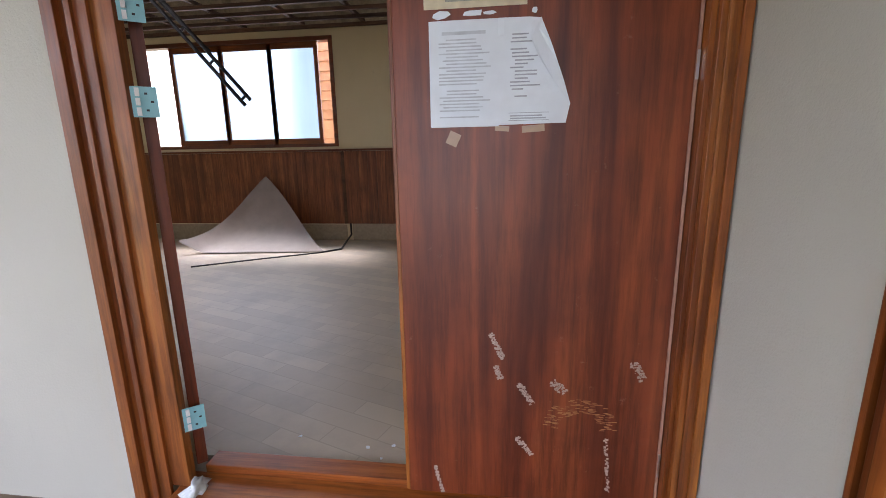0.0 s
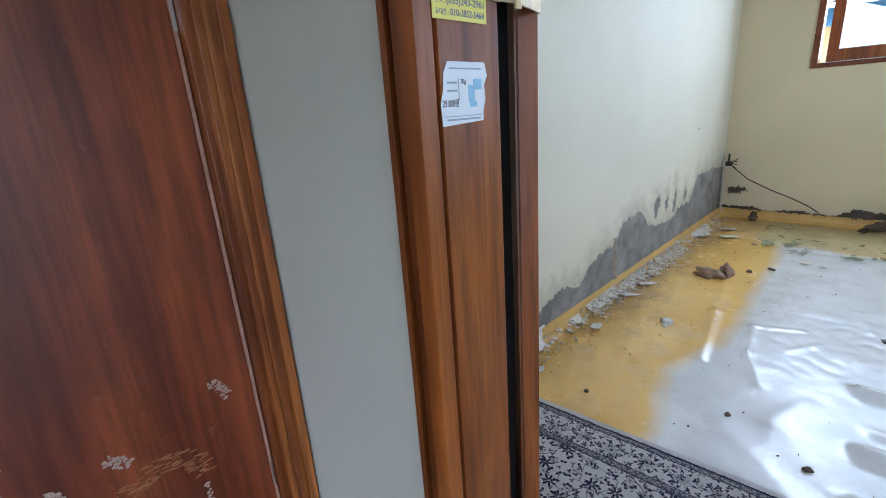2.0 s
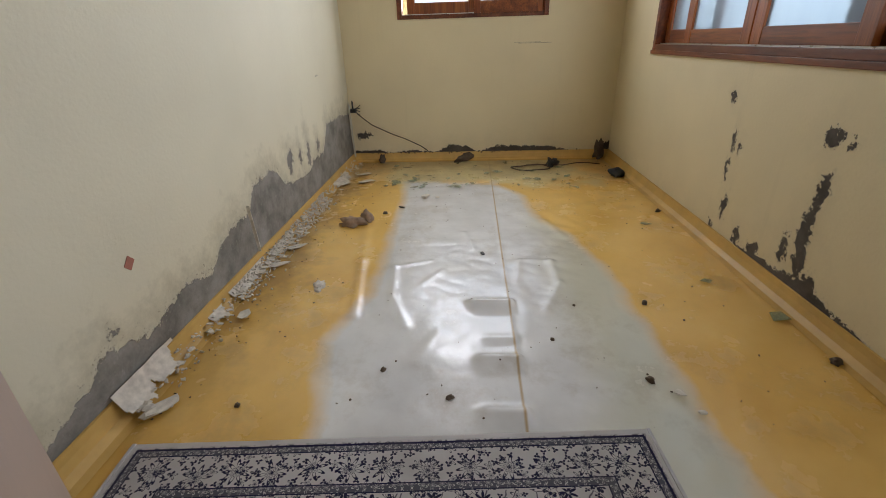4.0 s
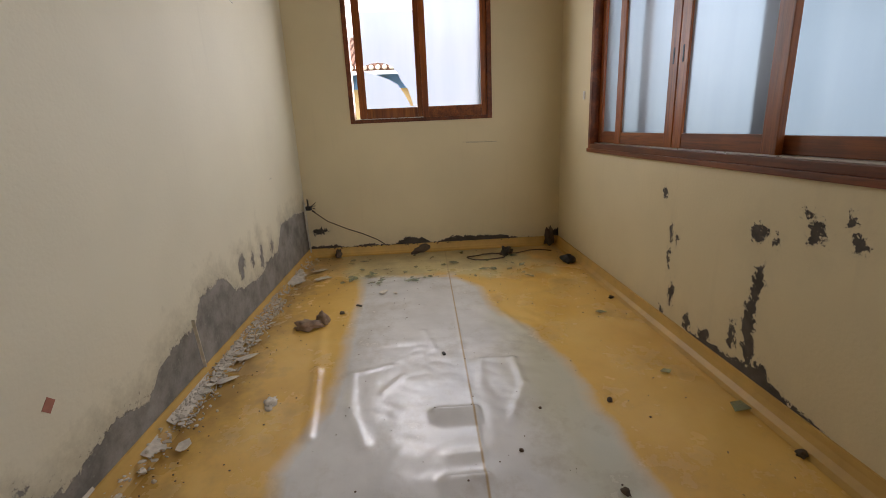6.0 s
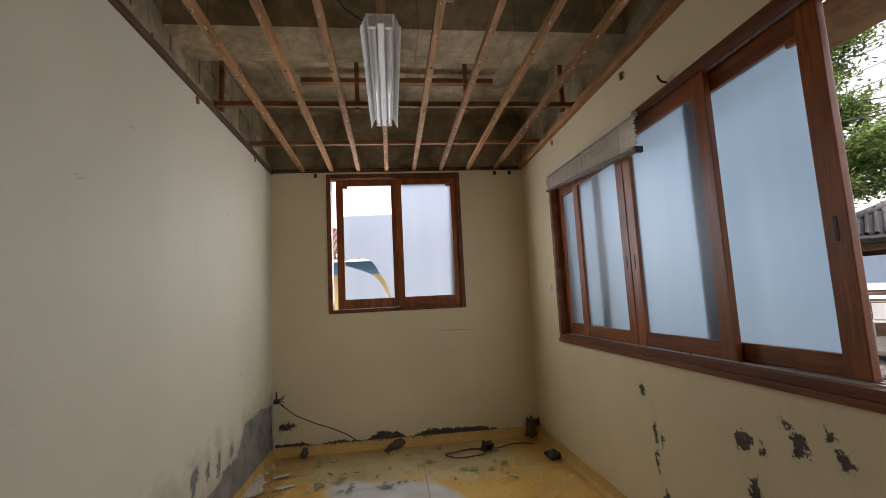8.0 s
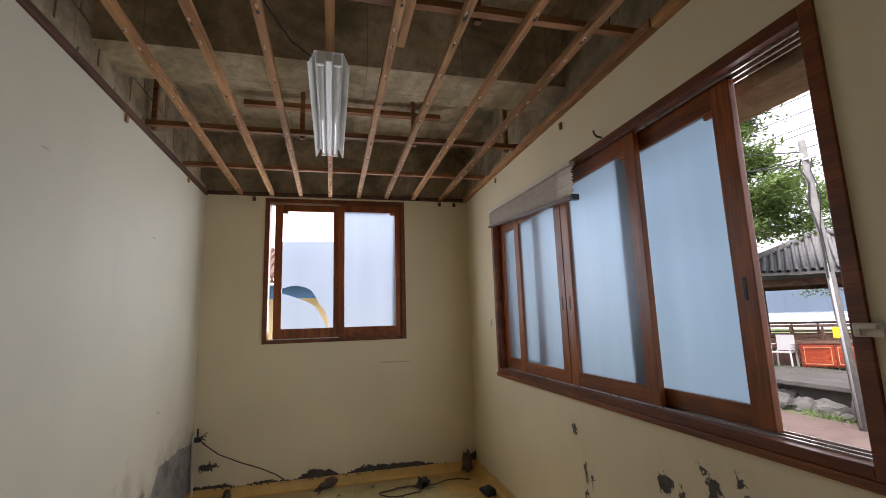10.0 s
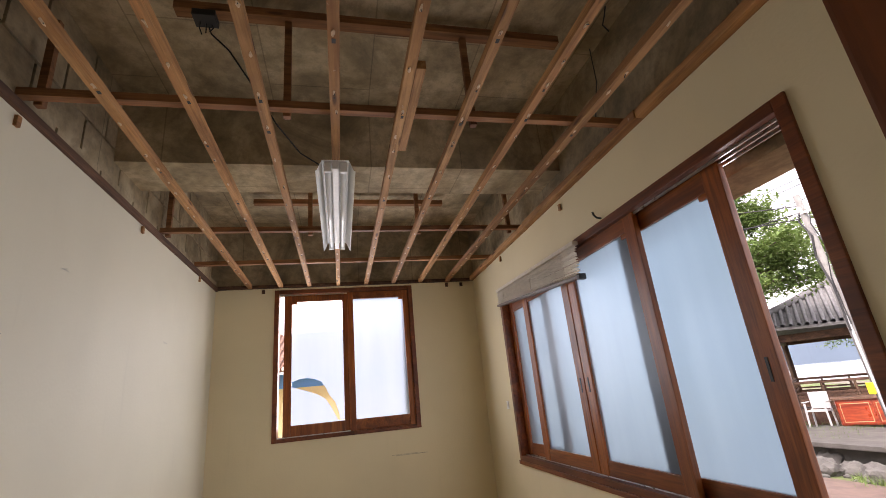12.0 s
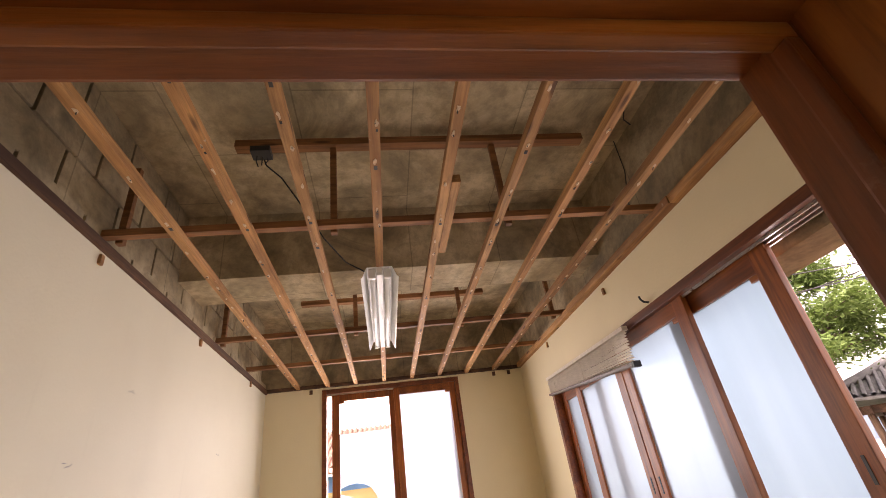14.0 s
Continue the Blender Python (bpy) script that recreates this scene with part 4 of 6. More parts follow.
part("door_casing", boxes((XH - 0.022, XH - 0.0005, -0.072, 0.700, DZ + 0.001, 2.06), (XH - 0.032, XH - 0.0005, -0.072, 0.700, DZ + 0.012, 2.048), bevel=0.0025), m_head, door2)
# the leaf, hinged at the far jamb
leaf = part("door_leaf", boxes((0, 0.80, -0.035, 0, 0.012, 1.975), bevel=0.003), plain("pale_door_paint", (0.42, 0.33, 0.29), 0.5, 0, 0.06), door2, "pale painted door face with brown edges")
leaf.matrix_world = pose(0.981, 0.711, 0, 0, 0, 49.5)
edge = part("leaf_edge", boxes((-0.004, 0.0, -0.034, -0.001, 0.012, 1.975), bevel=0.0008), m_jamb, leaf)
back = part("leaf_back", boxes((0.001, 0.80, 0.0005, 0.004, 0.012, 1.975)), m_jamb, leaf)


def lathe(prof, n=24):
    """Turn a profile of (radius, height) about z."""
    bm = bmesh.new()
    rings = [[bm.verts.new((r * math.cos(k * math.tau / n), r * math.sin(k * math.tau / n), h)) for k in range(n)] for r, h in prof]
    for a, c in zip(rings, rings[1:]):
        for k in range(n):
            bm.faces.new((a[k], a[(k + 1) % n], c[(k + 1) % n], c[k]))
    bm.faces.new(rings[0][::-1])
    bm.faces.new(rings[-1])
    return bm


# the back rose and knob are black: their shaded silhouette is put into the colour
for side, mats in ((1, (m_steel, m_knob)), (-1, (m_black, m_black))):
    rose = part("knob_rose", lathe([(0.033, 0), (0.033, 0.003), (0.026, 0.007), (0.013, 0.009), (0.0115, 0.016), (0.013, 0.03)]), mats[0], leaf, "round metal rose", True)
    rose.matrix_local = pose(0.73, -0.035 if side > 0 else 0.004, 0.915, 90 * side, 0, 0)
    knob = part("knob", lathe([(0.012, 0.03), (0.018, 0.034), (0.0255, 0.044), (0.0275, 0.054), (0.025, 0.064), (0.0215, 0.071), (0.019, 0.072), (0.006, 0.0735)]), mats[1], leaf, "round door knob, blue-green in front, blackened as in shade behind", True)
    knob.matrix_local = pose(0.73, -0.035 if side > 0 else 0.004, 0.915, 90 * side, 0, 0)
for z in (1.375, 0.3):
    h = part("hinge", boxes((0.848, 0.888, 0.6685, 0.6725, z, z + 0.09), (0.886, 0.924, 0.6685, 0.672, z + 0.001, z + 0.089), bevel=0.001), m_brass, door2, "tarnished brass butt hinge")
    bm = rod(bmesh.new(), (0.924, 0.668, z - 0.006), (0.924, 0.668, z + 0.096), 0.0065, n=12)
    part("pin", bm, m_brass, h)
    for q in range(3):
        bm = rod(bmesh.new(), (0.858 + 0.009 * (q % 2), 0.669, z + 0.015 + 0.03 * q), (0.858 + 0.009 * (q % 2), 0.6665, z + 0.015 + 0.03 * q), 0.004, n=8)
        part("screw", bm, m_wire, h)
    plate = part("hinge_plate", boxes((-0.0005, 0.092, -0.004, 0.0, z, z + 0.09), bevel=0.001), m_brass, door2, "tarnished brass hinge plate")
    plate.matrix_world = pose(0.924, 0.668, 0, 0, 0, 14)

door1 = tagged(new("door_1"), "mahogany-red double door, one leaf shut, one swung open", "door", kind="structure")
YH = 1.325
leaf1 = part("door_leaf", boxes((-0.10, 0.675, 1.342, 1.378, 0.152, 2.08), bevel=0.003), m_leaf, door1, "reddish mahogany veneer leaf with tape scars")
part("edge_strip", boxes((-0.112, -0.1005, 1.344, 1.376, 0.152, 2.08), bevel=0.002), m_jamb, leaf1)
part("edge_strip", boxes((0.6755, 0.684, 1.3415, 1.376, 0.152, 2.08), bevel=0.002), plain("worn_pale_edge", (0.42, 0.24, 0.17), 0.6), leaf1, "pale worn edge")
part("latch_plate", boxes((0.677, 0.684, 1.3395, 1.3413, 1.43, 1.50), (0.677, 0.684, 1.3395, 1.3413, 0.27, 0.35)), m_steel, leaf1)
part("door_jamb", boxes((0.6865, 0.7405, 1.31, 1.44, 0.12, 2.14), bevel=0.003), m_jamb, door1)
part("door_casing", boxes((0.700, 0.7745, 1.288, 1.3095, 0.0, 2.2), bevel=0.003), m_jamb, door1)
part("casing_bead", boxes((0.716, 0.727, 1.279, 1.2885, 0.0, 2.19), (0.745, 0.768, 1.276, 1.2885, 0.0, 2.19), bevel=0.003), m_jamb, door1)
part("door_jamb", boxes((-0.9995, -0.887, 1.31, 1.345, 0.12, 2.14), (-0.9995, -0.952, 1.3455, 1.40, 0.12, 2.14), bevel=0.003), m_jamb, door1)
part("door_casing", boxes((-1.089, -0.955, 1.296, 1.3095, 0.0, 2.2), bevel=0.003), m_jamb, door1)
part("casing_bead", boxes((-1.084, -1.042, 1.278, 1.2965, 0.0, 2.19), (-1.015, -0.996, 1.285, 1.2965, 0.0, 2.19), bevel=0.003), m_jamb, door1)
part("door_head", boxes((-0.985, 0.7405, 1.31, 1.44, 2.10, 2.139), (-0.93, 0.70, 1.288, 1.3095, 2.10, 2.2), bevel=0.003), m_sash, door1)
part("threshold", boxes((-0.93, 0.70, 1.20, 1.39, 0.0, 0.118), (-0.884, 0.686, 1.392, 1.474, 0.0, 0.145), bevel=0.004), m_sash, door1, "scuffed wooden threshold")
leaf2 = part("door_leaf", boxes((0, 0.74, -0.018, 0.018, 0.15, 2.08), bevel=0.003), m_leaf, door1, "open mahogany leaf seen on edge")
leaf2.matrix_world = pose(-0.895, 1.395, 0, 0, 0, 130)
for z in (1.38, 1.645, 0.325):
    h = part("hinge", boxes((-0.041, 0.041, -0.002, 0.002, 0, 0.088), bevel=0.001), m_teal, door1, "pale blue hinge plate")
    h.matrix_world = pose(-0.868, 1.343, z, 0, 0, 40)
    part("knuckle", boxes((-0.016, -0.004, -0.007, -0.0025, 0.004, 0.028), (-0.016, -0.004, -0.007, -0.0025, 0.033, 0.055), (-0.016, -0.004, -0.007, -0.0025, 0.06, 0.084), bevel=0.002), m_white, h)
    for sx, sz in ((-0.032, 0.03), (-0.032, 0.06), (0.012, 0.02), (0.026, 0.045), (0.012, 0.068)):
        part("screw", boxes((sx - 0.004, sx + 0.004, -0.0035, -0.0021, sz - 0.003, sz + 0.003), bevel=0.0005), m_black, h)

# ---- things in the yellow-floored room ----
def writing(parent, text, material, x, y, z, size, bold=0.0, width=0.0, name="lettering"):
    """Letters standing on a face that looks towards -y."""
    cu = bpy.data.curves.new(name, "FONT")
    cu.body, cu.size, cu.extrude, cu.offset = text, size, 0.0002, bold
    tmp = bpy.data.objects.new(name, cu)
    scene.collection.objects.link(tmp)
    me = bpy.data.meshes.new_from_object(tmp.evaluated_get(bpy.context.evaluated_depsgraph_get()))
    bpy.data.objects.remove(tmp)
    if width and len(me.vertices):
        w = max(v.co.x for v in me.vertices)
        for v in me.vertices:
            v.co.x *= width / w
    me.materials.clear()
    me.materials.append(material)
    ob = new(name, me)
    ob.parent = parent
    ob.matrix_world = pose(x, y, z, 90, 0, 0)
    return ob


# fluorescent fitting under a joist
lamp = thing("ceiling_light", "white twin-tube fluorescent ceiling light with reflector wings, unlit", "ceiling light", (2.83, 0.222, 2.80))
L = 1.27


def channel(prof, x0, x1, t):
    """A folded sheet of thickness t along x from a profile of (y, z)."""
    bm = bmesh.new()
    rows = []
    for x in (x0, x1):
        rows.append(([bm.verts.new((x, y, z)) for y, z in prof], [bm.verts.new((x, y, z + t)) for y, z in prof]))
    (a, at), (c, ct) = rows
    for k in range(len(prof) - 1):
        bm.faces.new((a[k], c[k], c[k + 1], a[k + 1]))
        bm.faces.new((at[k], at[k + 1], ct[k + 1], ct[k]))
        bm.faces.new((a[k], a[k + 1], at[k + 1], at[k]))
        bm.faces.new((c[k], ct[k], ct[k + 1], c[k + 1]))
    bm.faces.new((a[0], at[0], ct[0], c[0]))
    bm.faces.new((a[-1], c[-1], ct[-1], at[-1]))
    return bm


part("reflector", channel([(-0.1, -0.012), (-0.092, -0.006), (-0.068, 0.052), (0.068, 0.052), (0.092, -0.006), (0.1, -0.012)], 0, L, 0.002), m_white, lamp, "white enamelled reflector wings")
part("spine", boxes((0.0, L, -0.016, 0.016, 0.004, 0.051), bevel=0.004), m_white, lamp)
for s in (-1, 1):
    part("tube", rod(bmesh.new(), (0.035, s * 0.04, 0.012), (L - 0.035, s * 0.04, 0.012), 0.0145, n=14), m_tube, lamp, "white glass tube", True)
    for x in (0.012, L - 0.034):
        part("lamp_holder", boxes((x, x + 0.022, s * 0.04 - 0.019, s * 0.04 + 0.019, -0.006, 0.05), bevel=0.006), m_white, lamp)
for x in (0.25, L - 0.31):
    part("stem", boxes((x, x + 0.06, -0.03, 0.03, 0.055, 0.115), bevel=0.003), m_white, lamp)

wire = tagged(part("power_cable", tube(bmesh.new(), [(2.60, 0.80, 3.44), (2.6, 0.78, 3.38), (2.61, 0.70, 3.30), (2.66, 0.6, 3.15), (2.75, 0.5, 3.0), (2.9, 0.4, 2.93), (3.0, 0.28, 2.90), (3.1, 0.24, 2.88)], 0.004), m_black), "thin black cable hanging down to the ceiling light", "cable")
jb = thing("junction_box", "small black junction box under a batten", "junction box", (2.565, 0.80, 3.40))
part("box", boxes((-0.04, 0.04, -0.05, 0.05, 0.02, 0.054), bevel=0.004), m_black, jb)
for k in range(3):
    part("wire_end", tube(bmesh.new(), [(0.01 * k, 0.02 - 0.02 * k, 0.03), (0.02, 0.03 - 0.03 * k, 0.0), (0.03 - 0.01 * k, 0.02 - 0.02 * k, -0.03)], 0.003), m_black, jb)
stub = tagged(part("wire_stub", tube(bmesh.new(), [(2.35, -1.2, 3.548), (2.36, -1.19, 3.5), (2.38, -1.18, 3.45), (2.37, -1.2, 3.40)], 0.004), m_black), "short black wire end hanging from the slab", "cable")
tagged(part("hanging_wire", tube(bmesh.new(), [(2.5, -1.16, 3.4), (2.52, -1.17, 3.2), (2.55, -1.15, 3.05), (2.56, -1.14, 2.97)], 0.003), m_black), "thin dark wire hanging beside the battens", "cable")

# venetian blind, let down crooked
blind = thing("venetian_blind", "dusty beige venetian blind drawn up and hanging crooked", "blind", (0, 0, 0))
BXL, BXR, YB = 4.70, 3.19, Y0 + 0.04


def slanted(x0, x1, y0, y1, z_at0, z_at1, t, tilt=0.0):
    bm = bmesh.new()
    vs = []
    for x, z in ((x0, z_at0), (x1, z_at1)):
        for y, dz in ((y0, -tilt), (y1, tilt)):
            for q in (0, t):
                vs.append(bm.verts.new((x, y, z + dz + q)))
    for f in ((0, 1, 3, 2), (4, 6, 7, 5), (0, 4, 5, 1), (2, 3, 7, 6), (0, 2, 6, 4), (1, 5, 7, 3)):
        bm.faces.new([vs[i] for i in f])
    return bm


part("headrail", slanted(BXR, BXL, YB - 0.02, YB + 0.018, 2.492, 2.535, 0.026), m_blind, blind)
for k in range(11):
    part("slat", slanted(BXR + 0.004 * (k % 3), BXL - 0.005 * (k % 2), YB - 0.007 + 0.003 * (k % 2), YB + 0.009 + 0.004 * (k % 3), 2.476 - 0.0172 * k, 2.520 - 0.0098 * k, 0.0016, 0.0036), m_blind, blind)
part("bottom_rail", slanted(BXR - 0.01, BXL, YB - 0.02, YB + 0.022, 2.272, 2.402, 0.018), plain("dark_rail", (0.12, 0.08, 0.06), 0.5), blind)
part("cord_clip", boxes((BXR - 0.02, BXR + 0.012, YB - 0.022, YB + 0.026, 2.262, 2.298), bevel=0.004), m_black, blind)
for x in (3.35, 3.9, 4.5):
    part("ladder_cord", rod(bmesh.new(), (x, YB + 0.024, 2.29 + 0.086 * (x - 3.19)), (x, YB + 0.024, 2.5), 0.0018, n=5), m_blind, blind)

catch = thing("window_catch", "cream plastic window catch on the frame edge", "catch", (1.74, Y0 + 0.012, 1.49))
part("plate", boxes((-0.035, 0.04, 0.0005, 0.012, -0.02, 0.02), bevel=0.004), plain("cream_plastic", (0.6, 0.54, 0.42), 0.4), catch)
part("lever", boxes((-0.03, 0.02, 0.012, 0.026, 0.002, 0.016), (0.018, 0.036, 0.012, 0.02, -0.016, 0.017), bevel=0.004), plain("cream_plastic_lever", (0.55, 0.5, 0.4), 0.4), catch)

sw = thing("wall_plate", "small white wall plate beside the window", "switch", (4.917, Y0 + 0.001, 1.52))
part("plate", boxes((-0.02, 0.02, 0, 0.008, -0.035, 0.035), bevel=0.003), m_white, sw)
part("rocker", boxes((-0.008, 0.008, 0.008, 0.011, -0.015, 0.015), bevel=0.001), m_white, sw)
hook = tagged(part("curtain_hook", tube(bmesh.new(), [(2.92, Y0 + 0.001, 2.56), (2.92, Y0 + 0.03, 2.565), (2.92, Y0 + 0.045, 2.58), (2.92, Y0 + 0.05, 2.60)], 0.006), m_black), "small black metal hook above the window", "hook")
for x, y, z, s in ((2.55, Y1, 2.83, -1), (3.75, Y1, 2.84, -1), (5.0, Y1, 2.85, -1), (3.35, Y0, 2.82, 1), (4.6, Y0, 2.84, 1), (1.9, Y1, 2.82, -1)):
    p = tagged(part("wooden_peg", boxes((x - 0.012, x + 0.012, min(y, y + s * 0.014), max(y, y + s * 0.014), z - 0.022, z + 0.024), bevel=0.002), m_joist), "small pale wooden peg nailed to the wall", "peg", "pegs under the ledger")
for y in (0.98, -0.98, -1.15):
    tagged(part("wooden_peg", boxes((X1 - 0.016, X1 - 0.0005, y - 0.016, y + 0.016, 2.83, 2.872), bevel=0.002), m_ledger), "small dark wooden peg under the ceiling line", "peg", "pegs under the ledger")

dia = tagged(part("diamond_sticker", boxes((-0.022, 0.022, -0.0012, 0, -0.022, 0.022)), m_red), "small faded red diamond sticker on the cream wall", "sticker")
dia.matrix_world = Matrix.Translation((2.148, Y1 - 0.0005, 0.485)) @ pose(0, 0, 0, 0, 45, 0) @ Matrix.Diagonal((0.85, 1, 1, 1))
smear = bmesh.new()
box(smear, X1 - 0.0006, X1 - 0.0001, -0.62, -0.30, 1.135, 1.142)
box(smear, X1 - 0.0005, X1 - 0.0001, -0.52, -0.26, 1.144, 1.149)
tagged(part("wall_smear", smear, plain("faint_grey_smear", (0.50, 0.44, 0.31), 0.7, 0, 0.15, 40)), "faint grey rub mark across the cream wall", "mark")
rnd = random.Random(21)
for x, z in ((4.3, 2.2), (3.0, 2.37), (2.65, 2.02), (4.6, 0.95)):
    bm = bmesh.new()
    for q in range(3):
        a = rnd.uniform(0, 3)
        rod(bm, (x + 0.02 * q, Y1 - 0.001, z + rnd.uniform(-0.01, 0.01)), (x + 0.02 * q + 0.02, Y1 - 0.0015, z + rnd.uniform(-0.008, 0.008)), 0.0012, n=4)
    tagged(part("nail_scratch", bm, m_ink), "short dark scratches in the wall paint", "mark")

# rug inside the doorway
rug = thing("rug", "white and navy floral rug lying flat by the doorway", "rug", (1.351, 0.439, 0.012), 3.28)
bm = bmesh.new()
n0, n1 = 28, 50
g = [[bm.verts.new((-0.46 + 0.92 * i / n0, -0.84 + 1.68 * j / n1, 0.004 + 0.002 * noise.noise((i * 0.3, j * 0.3, 1)))) for j in range(n1 + 1)] for i in range(n0 + 1)]
for i in range(n0):
    for j in range(n1):
        bm.faces.new((g[i][j], g[i + 1][j], g[i + 1][j + 1], g[i][j + 1]))
bmesh.ops.solidify(bm, geom=bm.faces[:], thickness=0.006)
part("carpet", bm, m_rug, rug)
for s in (-1, 1):
    part("hem", boxes((-0.462, 0.462, s * 0.84 - 0.006, s * 0.84 + 0.006, -0.004, 0.006), bevel=0.003), plain("grey_hem", (0.45, 0.44, 0.44), 0.9), rug)

# litter
def flake(name, label, category, x, y, z, rx, ry, t, mat, rnd, curl=0.0, tip=0.0, group=""):
    ob = part(name, ragged_sheet(rx, ry, t, rnd.randint(6, 9), rnd, curl), mat)
    ob.matrix_world = pose(x, y, z, rnd.uniform(-tip, tip), rnd.uniform(-tip, tip), rnd.uniform(0, 360))
    return tagged(ob, label, category, group)


rnd = random.Random(5)
for k in range(110):
    x = rnd.uniform(1.85, 5.3) if k % 3 else rnd.uniform(2.9, 4.2)
    s = rnd.uniform(0.010, 0.034)
    flake("plaster_flake", "pale flake of fallen wall plaster on the skirting", "debris", x, Y1 - 0.05 - abs(rnd.gauss(0, 0.035)), 0.02 + rnd.uniform(0, 0.02), s, s * 0.7, 0.004, m_plaster, rnd, 0.006, 12, "fallen plaster along the wall")
for x, y, rx, ry in ((1.93, 1.31, 0.13, 0.07), (2.52, 1.28, 0.08, 0.05), (3.3, 1.30, 0.12, 0.05), (3.05, 1.32, 0.1, 0.05), (4.75, 1.15, 0.16, 0.08), (5.0, 1.22, 0.14, 0.07), (2.02, -0.545, 0.035, 0.025), (1.93, -0.58, 0.03, 0.02), (4.3, 0.55, 0.07, 0.05), (4.25, 0.45, 0.05, 0.03)):
    flake("plaster_sheet", "broken sheet of pale plaster lying on the floor", "debris", x, y, 0.015, rx * 0.75, ry * 0.75, 0.004, m_plaster, rnd, 0.006, 4, "large plaster pieces")
for k in range(44):
    x, y = rnd.uniform(4.45, 5.4), rnd.uniform(-0.75, 0.95)
    s = rnd.uniform(0.03, 0.075)
    bm = ragged_sheet(s, s * rnd.uniform(0.4, 0.8), 0.003, rnd.randint(3, 5), rnd)
    ob = part("glass_shard", bm, m_shard)
    ob.matrix_world = pose(x, y, 0.013 + swell(x, y), rnd.uniform(-4, 4), rnd.uniform(-4, 4), rnd.uniform(0, 360))
    tagged(ob, "greenish shard of broken window glass on the floor", "glass shard", "broken glass under the window")
for x, y, s in ((2.853, -1.027, 0.05), (2.52, -1.185, 0.085), (3.65, -1.0, 0.05)):
    ob = part("glass_shard", ragged_sheet(s, s * 0.6, 0.003, 4, rnd), m_shard)
    ob.matrix_world = pose(x, y, 0.014, 2, 1, rnd.uniform(0, 360))
    tagged(ob, "larger greenish glass shard near the skirting", "glass shard", "broken glass under the window")


def lump(name, label, category, x, y, size, mat, seed, squash=0.6, rough=0.5):
    bm = bmesh.new()
    bmesh.ops.create_icosphere(bm, subdivisions=3, radius=1.0)
    for v in bm.verts:
        d = 1 + rough * noise.noise((v.co * 1.7 + Vector((seed * 3.1, 0, 0)))) + 0.5 * rough * noise.noise((v.co * 4 + Vector((0, seed, 0))))
        v.co = Vector((v.co.x * size[0], v.co.y * size[1], max(-0.35, v.co.z) * size[2])) * d
    lo = min(v.co.z for v in bm.verts)
    ob = part(name, bm, mat, None, "", True)
    ob.matrix_world = pose(x, y, swell(x, y) - lo - 0.001, 0, 0, seed * 47 % 360)
    return tagged(ob, label, category)


lump("crumpled_rag", "crumpled brown rag lying on the vinyl floor", "rag", 3.70, 1.02, (0.10, 0.05, 0.04), m_cloth, 2, rough=0.6)
lump("crumpled_rag", "small twisted end of brown rag", "rag", 3.76, 0.94, (0.05, 0.03, 0.055), m_cloth, 5, rough=0.7)
lump("paper_scrap", "crumpled pale paper scrap on the floor", "paper", 2.82, 1.01, (0.045, 0.03, 0.012), m_plaster, 4, rough=1.0)
for n, (x, y, s) in enumerate(((2.644, -0.642, 0.016), (2.1, -0.47, 0.017), (3.93, 0.83, 0.018), (2.0, 0.28, 0.014), (2.15, 0.55, 0.012), (2.35, -0.15, 0.01), (2.21, -1.215, 0.022), (3.9, -1.18, 0.02), (2.62, -0.3, 0.008), (1.95, 1.05, 0.012))):
    lump("pebble", "small dark stone chip on the floor", "stone", x, y, (s, s * 0.8, s * 0.7), m_grit, n + 11)
lighter = thing("cigarette_lighter", "small black lighter lying on the pale floor", "lighter", (3.21, 0.12, swell(3.21, 0.12)), 15)
part("body", boxes((-0.02, 0.012, -0.009, 0.009, 0, 0.011), bevel=0.004), m_black, lighter)
part("cap", boxes((0.0125, 0.024, -0.008, 0.008, 0, 0.010), bevel=0.002), m_steel, lighter)
tagged(part("black_scrap", boxes((-0.025, 0.025, -0.008, 0.008, 0, 0.01), bevel=0.003), m_black), "short black plastic scrap on the floor", "scrap").matrix_world = pose(4.05, 0.72, 0.006, 0, 0, 60)

bm = bmesh.new()
verts = []
for k in range(520):
    x, y = rnd.uniform(1.8, 5.5), rnd.uniform(Y0 + 0.03, Y1 - 0.03)
    if k % 2:
        y = Y1 - abs(rnd.gauss(0, 0.16)) - 0.05 if k % 4 == 1 else y
        x = rnd.uniform(4.3, 5.5) if k % 4 == 3 else x
    r = rnd.uniform(0.0015, 0.006)
    m = Matrix.Translation((x, y, swell(x, y) + r * 0.5)) @ Matrix.Rotation(rnd.uniform(0, 6), 4, "Z") @ Matrix.Diagonal((1, rnd.uniform(0.4, 1), 0.6, 1))
    bmesh.ops.create_icosphere(bm, subdivisions=1, radius=r, matrix=m)
tagged(part("floor_grit", bm, m_grit), "scattered brown grit and crumbs on the floor", "grit", kind="stuff")
bm = bmesh.new()
for k in range(1200):
    x = rnd.uniform(1.9, 5.5) if k % 3 == 0 else rnd.uniform(2.7, 4.3)
    y = Y1 - 0.02 - abs(rnd.gauss(0, 0.05))
    r = rnd.uniform(0.003, 0.014)
    z = 0.012 + max(0, 0.07 - (Y1 - y)) * 0.9
    m = Matrix.Translation((x, y, z)) @ Matrix.Rotation(rnd.uniform(0, 6), 4, Vector((rnd.random(), rnd.random(), 1)).normalized()) @ Matrix.Diagonal((1, rnd.uniform(0.4, 1), 0.4, 1))
    bmesh.ops.create_icosphere(bm, subdivisions=1, radius=r, matrix=m)
tagged(part("plaster_rubble", bm, m_plaster), "crumbled pale plaster rubble along the skirting", "rubble", kind="stuff")
bm = bmesh.new()
